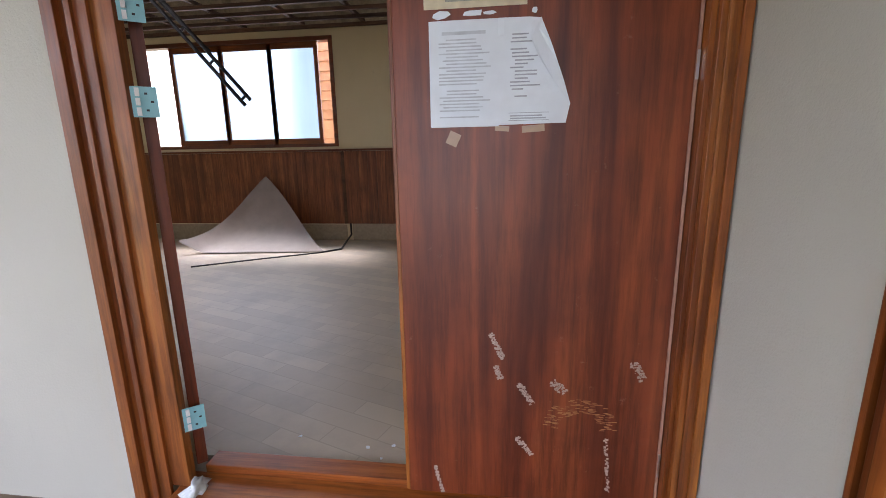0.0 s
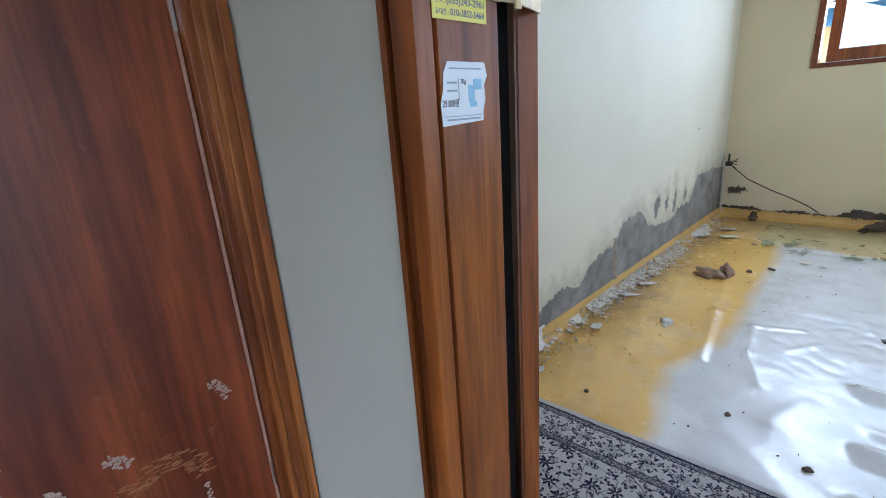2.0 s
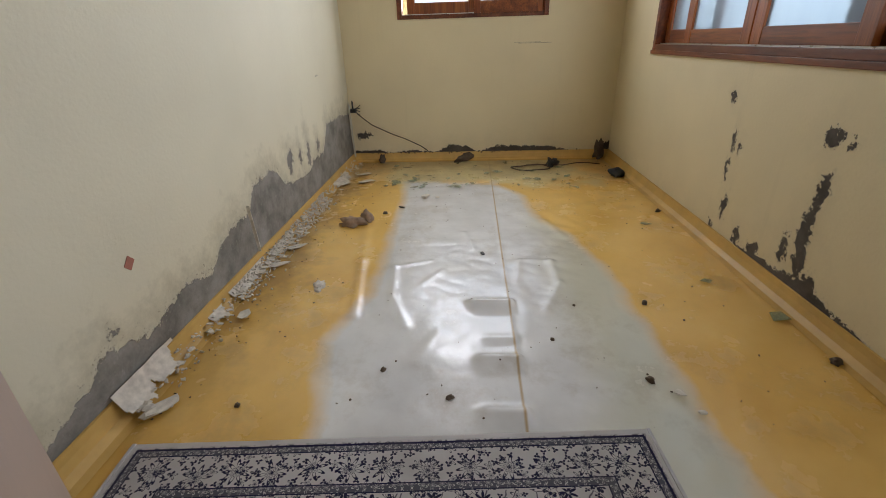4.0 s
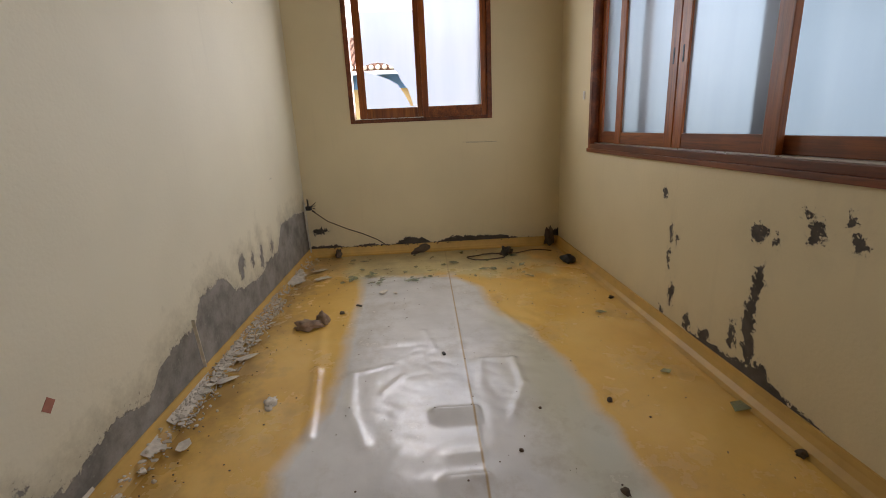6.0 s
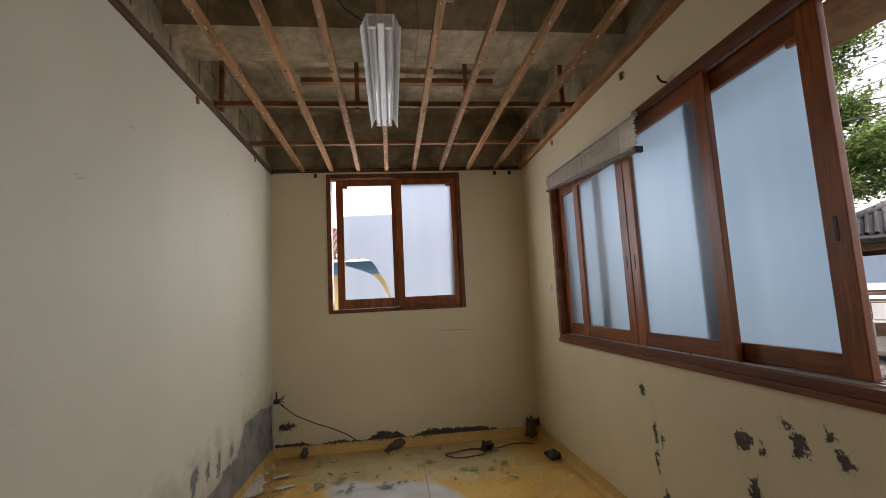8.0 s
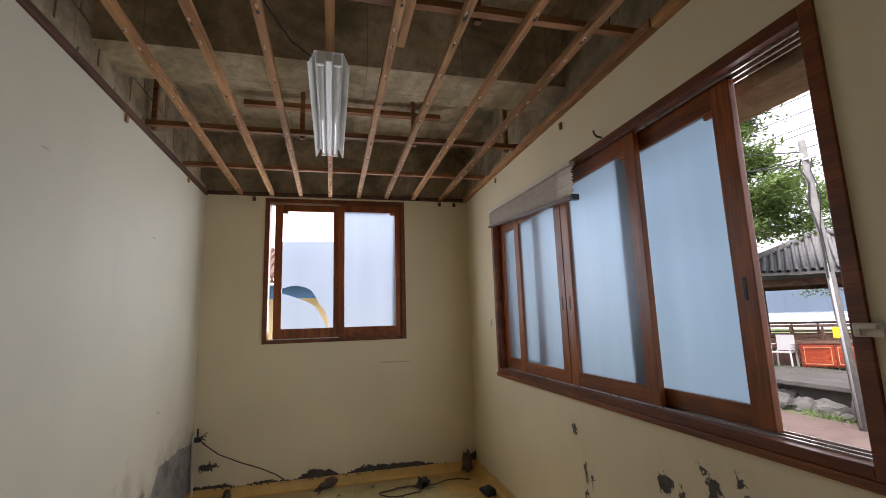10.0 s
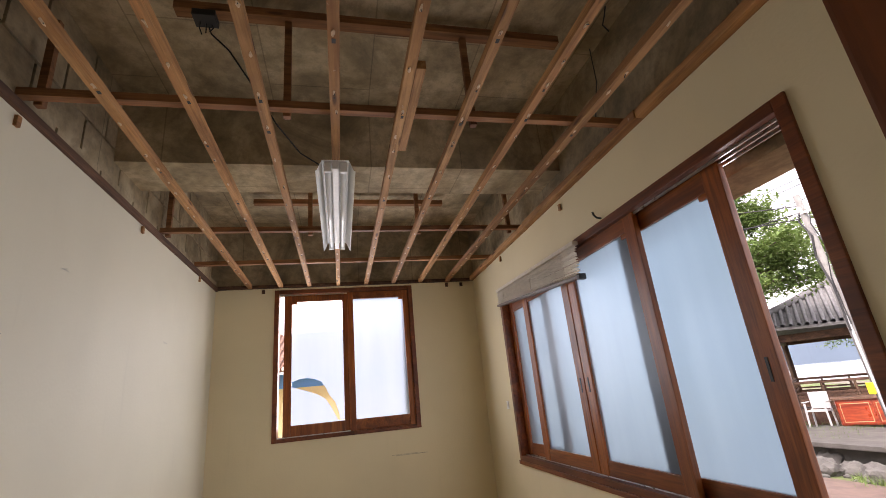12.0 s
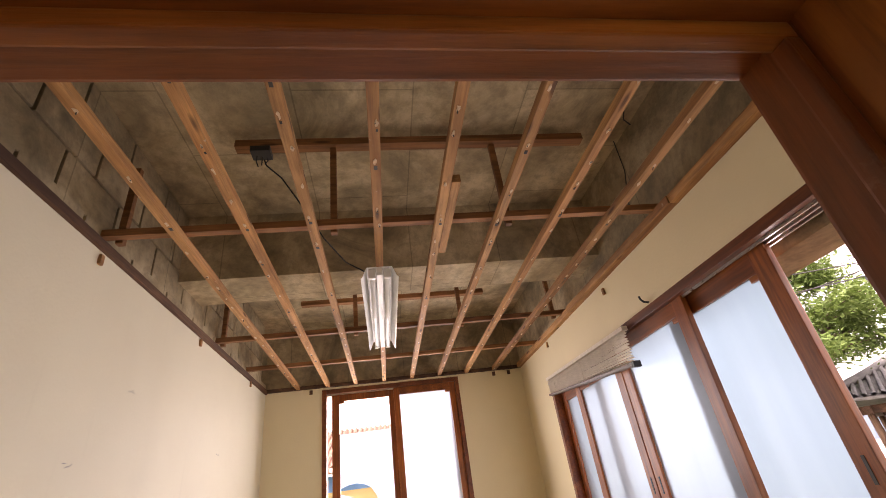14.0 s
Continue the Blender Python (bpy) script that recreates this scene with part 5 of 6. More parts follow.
for k in range(45):
    y = rnd.uniform(-1.0, 1.25)
    r = rnd.uniform(0.004, 0.013)
    m = Matrix.Translation((X1 - 0.012 - rnd.random() * 0.02, y, 0.092 + rnd.uniform(-0.005, 0.01))) @ Matrix.Rotation(rnd.uniform(0, 6), 4, "X") @ Matrix.Diagonal((0.6, 1.3, 0.6, 1))
    bmesh.ops.create_icosphere(bm, subdivisions=1, radius=r, matrix=m)
tagged(part("dark_rubble", bm, m_grit), "dark crumbled mortar heaped along the end wall", "rubble", kind="stuff")

# torn wall lining folded down over the skirting
def torn_lining(x0, x1, reach, rise, seed, top=0.104):
    bm = bmesh.new()
    n, m = int((x1 - x0) / 0.008), 20
    grid_rows = []
    for i in range(n + 1):
        x = x0 + (x1 - x0) * i / n
        row = []
        for j in range(m + 1):
            v = j / m
            z = top * (1 - v) ** 3 + 0.016 + rise * math.sin(v * math.pi) * (0.7 + 0.6 * noise.noise((x * 5, v * 2, seed))) + 0.004 * noise.noise((x * 14, v * 4, seed))
            row.append(bm.verts.new((x, Y1 - 0.014 - reach * v, max(z, 0.014))))
        grid_rows.append(row)
    for i in range(n):
        u = i / n
        limit = 0.9 * math.sin(min(1.0, 0.12 + u) * math.pi) ** 0.5 * (0.62 + 0.45 * noise.noise((u * 3.5, seed, 0)) + 0.28 * noise.noise((u * 15, seed, 3)))
        for j in range(m):
            if j / m < limit:
                bm.faces.new((grid_rows[i][j], grid_rows[i + 1][j], grid_rows[i + 1][j + 1], grid_rows[i][j + 1]))
    bmesh.ops.delete(bm, geom=[v for v in bm.verts if not v.link_faces], context="VERTS")
    bmesh.ops.solidify(bm, geom=bm.faces[:], thickness=0.0025)
    return tagged(part("torn_lining", bm, m_plaster), "torn pale wall lining folded down over the skirting", "debris", "torn wall lining")


torn_lining(1.86, 2.20, 0.105, 0.014, 1)
torn_lining(2.45, 2.58, 0.11, 0.006, 2, 0.03)
torn_lining(2.66, 3.08, 0.10, 0.006, 3, 0.04)
torn_lining(3.15, 3.60, 0.09, 0.008, 4, 0.03)
torn_lining(4.60, 5.10, 0.20, 0.006, 5, 0.02)

# strip of wall lining come loose
strip = tagged(part("loose_strip", slanted(3.06, 3.03, Y1 - 0.03, Y1 - 0.012, 0.10, 0.36, 0.03), m_plaster), "torn pale strip of lining leaning on the wall", "debris")

# cables in the corner and on the floor
bm = tube(bmesh.new(), [(5.47, Y1 - 0.03, 0.60), (5.475, Y1 - 0.025, 0.45), (5.48, Y1 - 0.03, 0.25), (5.48, Y1 - 0.04, 0.08)], 0.009)
tube(bm, [(5.5, Y1 - 0.02, 0.62), (5.5, Y1 - 0.03, 0.4), (5.5, Y1 - 0.03, 0.1)], 0.007)
tagged(part("conduit", bm, plain("pale_conduit", (0.5, 0.48, 0.42), 0.5)), "pale broken electrical conduits in the corner", "conduit")
sock = thing("torn_socket", "torn black socket with wire ends in the corner", "socket", (5.5, Y1 - 0.06, 0.55))
part("body", boxes((-0.025, 0.03, -0.03, 0.03, -0.02, 0.02), bevel=0.004), m_black, sock)
for q in range(4):
    part("wire_end", tube(bmesh.new(), [(0, -0.01, 0.01), (0.01, -0.03 - 0.01 * q, 0.02 * q - 0.02), (0.02 * q - 0.02, -0.07, 0.03 * q - 0.04)], 0.004), m_black, sock)
part("prong", boxes((-0.02, -0.012, -0.005, 0.005, 0.02, 0.10), (0.0, 0.008, -0.005, 0.005, 0.02, 0.09)), m_black, sock)
tagged(part("loose_cable", tube(bmesh.new(), [(5.5, 1.34, 0.52), (5.52, 1.2, 0.4), (5.54, 1.0, 0.3), (5.55, 0.85, 0.24), (5.54, 0.7, 0.17), (5.52, 0.62, 0.12)], 0.005), m_wire), "brown cable drooping along the end wall", "cable")
pts = [(5.15 + 0.1 * math.cos(a) + 0.02 * math.sin(3 * a), -0.42 - 0.19 * math.sin(a), 0.018 + 0.004 * math.sin(2 * a)) for a in [k * 0.42 for k in range(16)]]
pts += [(5.25, -0.62, 0.02), (5.22, -0.75, 0.02), (5.27, -0.9, 0.03), (5.3, -1.02, 0.02), (5.24, -1.12, 0.02)]
tagged(part("cable_coil", tube(bmesh.new(), pts, 0.006), m_wire), "loop of brown cable lying on the floor", "cable")
lump("cable_tangle", "dark tangle of wire and dirt on the floor", "debris", 5.27, -0.66, (0.06, 0.05, 0.05), m_black, 8, rough=1.2)
lump("black_block", "black lump of burnt debris by the skirting", "debris", 4.86, -1.17, (0.055, 0.045, 0.05), m_black, 9, rough=0.7)
lump("dark_clod", "dark clod in the corner of the room", "debris", 5.5, -1.17, (0.04, 0.05, 0.13), m_grit, 3, rough=0.8)
for k, (y, w) in enumerate(((0.22, 0.13), (1.12, 0.08))):
    lump("mortar_lump", "broken dark mortar lump against the end wall", "debris", X1 - 0.06, y, (0.03, w, 0.05), m_grit, 20 + k, rough=0.8)

# ---- on the doors ----
YL = 1.342
notice = thing("notice_sheets", "two printed white sheets taped to the red door, one corner curled", "notice", (0, YL, 0))


def paper_sheet(x0, x1, z0, z1):
    bm = bmesh.new()
    n = 14
    rows = []
    for i in range(n + 1):
        row = []
        for j in range(n + 1):
            u, v = i / n, j / n
            x, z = x0 + (x1 - x0) * u, z0 + (z1 - z0) * v
            y = -0.002 - 0.003 * math.sin(u * math.pi) * 0.6
            row.append(bm.verts.new((x, y, z)))
        rows.append(row)
    for i in range(n):
        for j in range(n):
            bm.faces.new((rows[i][j], rows[i + 1][j], rows[i + 1][j + 1], rows[i][j + 1]))
    return bm


left_page = part("page", paper_sheet(0.0, 0.186, 1.328, 1.598), m_paper, notice)
bm = bmesh.new()
corners = [(0.1855, 1.331, 0.0042), (0.362, 1.333, 0.0042), (0.372, 1.381, 0.0042), (0.292, 1.594, 0.0042), (0.262, 1.597, 0.0042), (0.1855, 1.598, 0.0042)]
front = [bm.verts.new((x, -d, z)) for x, z, d in corners]
rear = [bm.verts.new((x, -d + 0.0006, z)) for x, z, d in corners]
bm.faces.new(front)
bm.faces.new(rear[::-1])
for k in range(len(front)):
    bm.faces.new((front[k], rear[k], rear[(k + 1) % len(front)], front[(k + 1) % len(front)]))
right_page = part("page", bm, m_paper, notice)
bm = bmesh.new()
fold = [(0.372, 1.381, 0.003), (0.352, 1.44, 0.012), (0.318, 1.53, 0.014), (0.292, 1.594, 0.004), (0.27, 1.585, 0.006), (0.266, 1.545, 0.014), (0.285, 1.50, 0.018), (0.325, 1.44, 0.014)]
front = [bm.verts.new((x, -d - 0.003, z)) for x, z, d in fold]
rear = [bm.verts.new((x, -d - 0.0022, z)) for x, z, d in fold]
bm.faces.new(front)
bm.faces.new(rear[::-1])
for k in range(len(front)):
    bm.faces.new((front[k], rear[k], rear[(k + 1) % len(front)], front[(k + 1) % len(front)]))
part("folded_corner", bm, m_paper, right_page, "curled-over page corner")
rnd = random.Random(8)
bm = bmesh.new()
box(bm, 0.035, 0.15, -0.0056, -0.005, 1.562, 1.570)
z = 1.548
while z > 1.35:
    if rnd.random() < 0.86:
        a = 0.026 + rnd.choice((0, 0, 0.01, 0.02))
        box(bm, a, rnd.uniform(0.12, 0.165), -0.0056, -0.005, z, z + 0.0035)
    z -= 0.0085
tagged(part("printed_text", bm, plain("faded_ink", (0.52, 0.56, 0.6), 0.8), left_page), kind="stuff")
bm = bmesh.new()
z = 1.555
while z > 1.385:
    if rnd.random() < 0.72:
        a = 0.215 + rnd.choice((0, 0.004, 0.012))
        box(bm, a, a + rnd.uniform(0.03, 0.07 + max(0, (1.5 - z)) * 0.35), -0.0056, -0.005, z, z + 0.0035)
    z -= 0.009
box(bm, 0.212, 0.318, -0.0056, -0.005, 1.341, 1.3425)
box(bm, 0.212, 0.318, -0.0056, -0.005, 1.3605, 1.362)
box(bm, 0.216, 0.30, -0.0056, -0.005, 1.352, 1.3555)
box(bm, 0.216, 0.31, -0.0056, -0.005, 1.3455, 1.349)
tagged(part("printed_text", bm, plain("grey_print_ink", (0.40, 0.43, 0.47), 0.8), right_page), kind="stuff")
for k, (x, z, w, h, r) in enumerate(((0.062, 1.297, 0.016, 0.018, 25), (0.195, 1.322, 0.019, 0.007, 5), (0.278, 1.32, 0.03, 0.009, -3), (0.19, 1.575, 0.008, 0.02, 0))):
    tp = part("tape", boxes((-w, w, -0.0015, -0.0003, -h, h)), m_tape if k < 3 else m_paper, notice, "yellowed sticky tape")
    tp.matrix_world = pose(x, YL - (0.0005 if k < 3 else 0.0045), z, 0, r, 0)
poster = thing("torn_poster", "torn cream poster edge taped above the notice", "poster", (0, YL, 0))
part("sheet", boxes((-0.012, 0.256, -0.0022, -0.0006, 1.627, 1.80)), plain("cream_paper", (0.62, 0.55, 0.38), 0.7), poster)
part("picture", boxes((0.045, 0.185, -0.0028, -0.0023, 1.643, 1.79)), plain("grey_print", (0.3, 0.32, 0.27), 0.7, 0, 0.4, 40), poster)
for x, z, w, h in ((0.03, 1.612, 0.03, 0.013), (0.115, 1.614, 0.038, 0.011), (0.16, 1.612, 0.02, 0.006), (0.275, 1.612, 0.010, 0.010)):
    bm = ragged_sheet(w, h, 0.001, 7, rnd)
    sc = tagged(part("paper_scrap", bm, m_paper), "torn white paper scrap stuck to the door", "paper", "paper scraps on the door")
    sc.matrix_world = pose(x, YL - 0.0006, z, 90, 0, 0)
for x0, z0, x1, z1, w in ((0.166, 0.726, 0.205, 0.644, 0.008), (0.182, 0.622, 0.198, 0.577, 0.009), (0.254, 0.565, 0.296, 0.497, 0.009), (0.352, 0.575, 0.393, 0.54, 0.014), (0.25, 0.378, 0.298, 0.316, 0.009), (-0.012, 0.25, 0.012, 0.155, 0.005), (0.521, 0.39, 0.537, 0.196, 0.005), (0.583, 0.65, 0.617, 0.592, 0.013)  ):
    d = Vector((x1 - x0, 0, z1 - z0))
    bm = bmesh.new()
    for q in range(75):
        u, v = rnd.random(), rnd.uniform(-1, 1)
        s = rnd.uniform(0.0008, 0.0028)
        cx, cz = x0 + d.x * u + v * w * 0.9 * d.z / d.length, z0 + d.z * u - v * w * 0.9 * d.x / d.length
        box(bm, cx - s * 1.6, cx + s, -0.0004 - 0.000012 * q, -0.0001, cz - s, cz + s * 1.4)
    sc = part("tape_scar", bm, m_scuff, leaf1, "flaky pale tape residue")
    sc.location = (0, YL, 0)
bm = bmesh.new()
for q in range(130):
    a = rnd.uniform(0.2, 2.9)
    r = rnd.uniform(0.07, 0.12)
    x, z = 0.44 + r * math.cos(a), 0.40 + r * 1.0 * math.sin(a)
    box(bm, x - 0.008, x + 0.006, -0.0003, -0.0001, z - 0.0012, z + 0.0009)
sc = part("scuff", bm, plain("rubbed_veneer", (0.33, 0.15, 0.06), 0.55), leaf1, "rubbed orange scuff")
sc.location = (0, YL, 0)

YS = 0.6725
st = thing("yellow_sticker", "yellow repair-shop sticker with phone numbers on the door jamb", "sticker", (0, YS, 0))
part("sheet", boxes((0.753, 0.856, -0.0012, -0.0002, 1.345, 1.472)), m_yellow, st)
part("band", boxes((0.757, 0.852, -0.0016, -0.0012, 1.379, 1.408)), plain("dark_band", (0.05, 0.09, 0.11), 0.5), st)
writing(st, "(055)243-2961", m_ink, 0.778, YS - 0.0013, 1.3635, 0.012, 0.0002, 0.073)
writing(st, "010-3852-5464", m_ink, 0.785, YS - 0.0013, 1.3505, 0.011, 0.0002, 0.066)
writing(st, "\uc804 \ud654 :", m_ink, 0.758, YS - 0.0013, 1.3635, 0.008, 0, 0.018)
writing(st, "\ud734\ub300\ud3f0 :", m_ink, 0.758, YS - 0.0013, 1.3505, 0.008, 0, 0.024)
writing(st, "\uac00\uc2a4\ubcf4\uc77c\ub7ec, \uae30\ub984\ubcf4\uc77c\ub7ec \uc124\uce58,", m_yellow, 0.759, YS - 0.0017, 1.397, 0.010, 0.0001, 0.09)
writing(st, "\ub204\uc218\ud0d0\uc9c0, \uac01\uc885 \ubc30\uad00\uacf5\uc0ac, \ub9ac\ubaa8\ub378\ub9c1", m_yellow, 0.759, YS - 0.0017, 1.384, 0.010, 0.0001, 0.09)
writing(st, "\uc2ec\uc57c\uc804\uae30\ubcf4\uc77c\ub7ec, \uc628\uc218\uae30 A/S\uc13c\ud0c0", m_ink, 0.758, YS - 0.0013, 1.413, 0.012, 0.0002, 0.093)
fl = thing("torn_flyer", "torn white and blue price flyer stuck on the door jamb", "flyer", (0, YS, 0))
bm = bmesh.new()
outline = [(0.760, 1.217), (0.842, 1.221), (0.843, 1.235), (0.848, 1.25), (0.846, 1.268), (0.853, 1.28), (0.848, 1.297), (0.774, 1.297), (0.766, 1.283), (0.764, 1.262), (0.758, 1.245)]
lo = [bm.verts.new((x, -0.0012, z)) for x, z in outline]
hi = [bm.verts.new((x, -0.0002, z)) for x, z in outline]
bm.faces.new(lo[::-1])
bm.faces.new(hi)
for k in range(len(lo)):
    bm.faces.new((lo[k], lo[(k + 1) % len(lo)], hi[(k + 1) % len(lo)], hi[k]))
part("sheet", bm, m_paper, fl)
writing(fl, "29.800\uc6d0", m_ink, 0.761, YS - 0.0013, 1.2415, 0.0115, 0.0004, 0.031)
writing(fl, "7Kg", m_ink, 0.797, YS - 0.0013, 1.270, 0.008, 0.0003, 0.011)
part("picture", boxes((0.812, 0.825, -0.0015, -0.0012, 1.246, 1.268), (0.823, 0.84, -0.0015, -0.0012, 1.262, 1.276), (0.814, 0.829, -0.0017, -0.0015, 1.240, 1.247), bevel=0.0001), m_blue, fl)
tagged(part("printed_text", boxes((0.764, 0.838, -0.0015, -0.0012, 1.2285, 1.2295), (0.768, 0.836, -0.0015, -0.0012, 1.2235, 1.226), (0.771, 0.79, -0.0015, -0.0012, 1.270, 1.2725), (0.771, 0.79, -0.0015, -0.0012, 1.260, 1.2625), (0.776, 0.84, -0.0015, -0.0012, 1.2875, 1.2895), (0.7925, 0.7938, -0.0015, -0.0012, 1.25, 1.276)), plain("pale_print", (0.35, 0.42, 0.5), 0.7), fl), kind="stuff")

# ---- things in the room behind the double door ----
rail = thing("hanging_light_rail", "dark light rail hanging loose from the battens", "light fitting", (0, 0, 0))
a, c = Vector((-2.55, 3.2, 2.74)), Vector((-1.60, 3.2, 1.62))
n = (c - a).normalized()
for off in (-0.028, 0.028):
    bm = bmesh.new()
    side = Vector((-n.z, 0, n.x)) * off
    rod(bm, a + side, c + side, 0.014, n=6)
    part("side_rail", bm, m_black, rail)
for t in (0.35, 0.55, 0.75, 0.97):
    p = a + (c - a) * t
    bm = rod(bmesh.new(), p + Vector((-n.z, 0, n.x)) * -0.03, p + Vector((-n.z, 0, n.x)) * 0.03, 0.011, n=6)
    part("cross_bar", bm, m_black, rail)
part("second_rail", rod(bmesh.new(), (-2.75, 3.6, 2.74), (-2.1, 3.6, 2.05), 0.016, n=6), m_black, rail)

flap_mat = plain("vinyl_back", (0.25, 0.20, 0.17), 0.6, 0, 0.12, 6)
bm = bmesh.new()
N1 = 18
P00, P10, PT = Vector((-3.55, 4.75, 0.135)), Vector((-1.85, 4.95, 0.132)), Vector((-2.85, 5.62, 0.97))
rows = []
for i in range(N1 + 1):
    row = []
    for j in range(N1 + 1):
        u, v = i / N1, j / N1
        base = P00.lerp(P10, u)
        p = base.lerp(PT, v)
        sag = -0.22 * math.sin(v * math.pi) * (1 - v)
        p = p + Vector((0, 0.12 * math.sin(v * math.pi), max(sag, -(p.z - 0.125))))
        if u < 0.15:
            p.z += 0.25 * (0.15 - u) * (1 - v) * 4
        row.append(bm.verts.new(p))
    rows.append(row)
for i in range(N1):
    for j in range(N1):
        bm.faces.new((rows[i][j], rows[i + 1][j], rows[i + 1][j + 1], rows[i][j + 1]))
bmesh.ops.remove_doubles(bm, verts=bm.verts[:], dist=0.0005)
tagged(part("turned_back_vinyl", bm, flap_mat, None, "", True), "turned-back sheet of grey-brown vinyl leaning on panelling", "floor covering")
bm = bmesh.new()
tube(bm, [(-3.0, 4.2, 0.122), (-2.4, 4.6, 0.122), (-1.9, 4.9, 0.122), (-1.7, 5.1, 0.13), (-1.72, 5.55, 0.22), (-1.76, 5.66, 0.34)], 0.012)
tagged(part("vinyl_edge", bm, m_black), "dark open seam edge of the lifted vinyl", "floor covering")
for x, y, s in ((-0.22, 1.6, 0.012), (-0.32, 1.58, 0.01), (-0.62, 1.62, 0.008), (-0.25, 1.52, 0.008)):
    flake("paper_chip", "small white chip on the grey floor", "debris", x, y, 0.121, s, s, 0.003, m_paper, rnd, 0.002, 5)
lump("torn_paper", "torn white paper scrap on the threshold", "paper", -0.86, 1.30, (0.05, 0.03, 0.02), m_paper, 6, rough=1.3).location.z = 0.126

# ---- outside ----
GZ = -0.45


def ground_material():
    m, nt, b = shader("village_ground", 0.9, 0, 0.2)
    vec = coords(nt, local=False)
    a = noise_tex(nt, vec, 0.25, 5)
    f = noise_tex(nt, vec, 6, 6, 0.7)
    soil = ramp(nt, f, (0.3, (0.10, 0.085, 0.065)), (0.7, (0.19, 0.165, 0.135)))
    grass = ramp(nt, f, (0.3, (0.05, 0.08, 0.02)), (0.7, (0.12, 0.17, 0.05)))
    nt.links.new(mix(nt, ramp(nt, a, (0.42, 0.0), (0.52, 1.0)), soil, grass), b.inputs["Base Color"])
    bump(nt, b, f, 0.03, 0.6)
    return m


structure("ground", boxes((-220, 260, -260, 220, GZ - 0.5, GZ)), ground_material(), "earth and thin grass around the building", "ground")
m_path = plain("path_concrete", (0.105, 0.072, 0.06), 0.9, 0, 0.3, 4, 0.01)
structure("path", boxes((-6, 14, -8.35, Y0 - 0.25, GZ, GZ + 0.05)), m_path, "pale concrete path beside the building", "pavement")

rnd = random.Random(12)
m_rock = plain("grey_field_stone", (0.085, 0.082, 0.076), 0.9, 0, 0.35, 5, 0.02)


def rock(x, y, s, squash=0.7, z=None, seed=0):
    bm = bmesh.new()
    bmesh.ops.create_icosphere(bm, subdivisions=3, radius=1.0)
    for v in bm.verts:
        d = 1 + 0.35 * noise.noise(v.co * 1.1 + Vector((seed, 0, 0))) + 0.15 * noise.noise(v.co * 3 + Vector((0, seed, 0)))
        v.co = Vector((v.co.x * s, v.co.y * s * 0.85, v.co.z * s * squash)) * d
    ob = part("field_stone", bm, m_rock)
    ob.matrix_world = pose(x, y, (GZ if z is None else z) + s * squash * 0.45, 0, 0, rnd.uniform(0, 360))
    return tagged(ob, "rough grey field stone of the low bank", "stone", "stones of the bank")


# low stone bank with a slab above, in front of the pavilion
for k in range(26):
    t = k / 25
    x, y = 4.0 + 8.0 * t, -8.95 - 0.15 * math.sin(k * 2.1)
    rock(x, y, rnd.uniform(0.14, 0.3), 0.75, None, k)
for x, y, s, sq in ((6.62, -8.95, 0.52, 1.05), (8.75, -9.5, 0.33, 0.9), (9.3, -9.5, 0.36, 0.8), (7.15, -8.75, 0.17, 0.5), (8.35, -9.2, 0.2, 0.7)):
    rock(x, y, s, sq, None, int(x * 10))
for k in range(22):
    rock(rnd.uniform(5, 11), -8.45 - rnd.random() * 0.4, rnd.uniform(0.04, 0.1), 0.6, GZ, 60 + k)
m_dark_stone = plain("dark_bank_stone", (0.07, 0.066, 0.06), 0.9, 0, 0.35, 3, 0.03)
bank = tagged(part("stone_bank", boxes((2, 16, -22, -9.35, GZ, -0.02), bevel=0.05), m_dark_stone), "raised dark earth and stone terrace", "terrace", kind="structure")
tagged(part("terrace_slab", boxes((4.0, 10.5, -11.6, -9.1, -0.02, 0.07), bevel=0.02), m_dark_stone), "cracked concrete slab on the terrace edge", "pavement", kind="structure")

# grass
bm = bmesh.new()
vs, fs = [], []
for k in range(5200):
    if k % 3:
        x, y, z = rnd.uniform(6.6, 11), -8.7 + rnd.gauss(0, 0.22), GZ + 0.02
    else:
        x, y, z = rnd.uniform(8.6, 13), rnd.uniform(-13, -9.6), 0.0
    if noise.noise((x * 1.3, y * 1.3, 4)) < -0.12:
        continue
    h, w, a = rnd.uniform(0.05, 0.17), rnd.uniform(0.004, 0.009), rnd.uniform(0, 6.3)
    lean = Vector((rnd.gauss(0, 0.05), rnd.gauss(0, 0.05), h))
    d = Vector((math.cos(a) * w, math.sin(a) * w, 0))
    p = Vector((x, y, z))
    n = len(vs)
    vs += [p - d, p + d, p + lean]
    fs.append((n, n + 1, n + 2))
me = bpy.data.meshes.new("grass")
me.from_pydata([tuple(v) for v in vs], [], fs)
me.materials.append(plain("grass_green", (0.10, 0.16, 0.035), 0.7, 0, 0.3, 3))
tagged(new("grass", me), "tufts of green grass along the stone bank", "grass", kind="stuff")

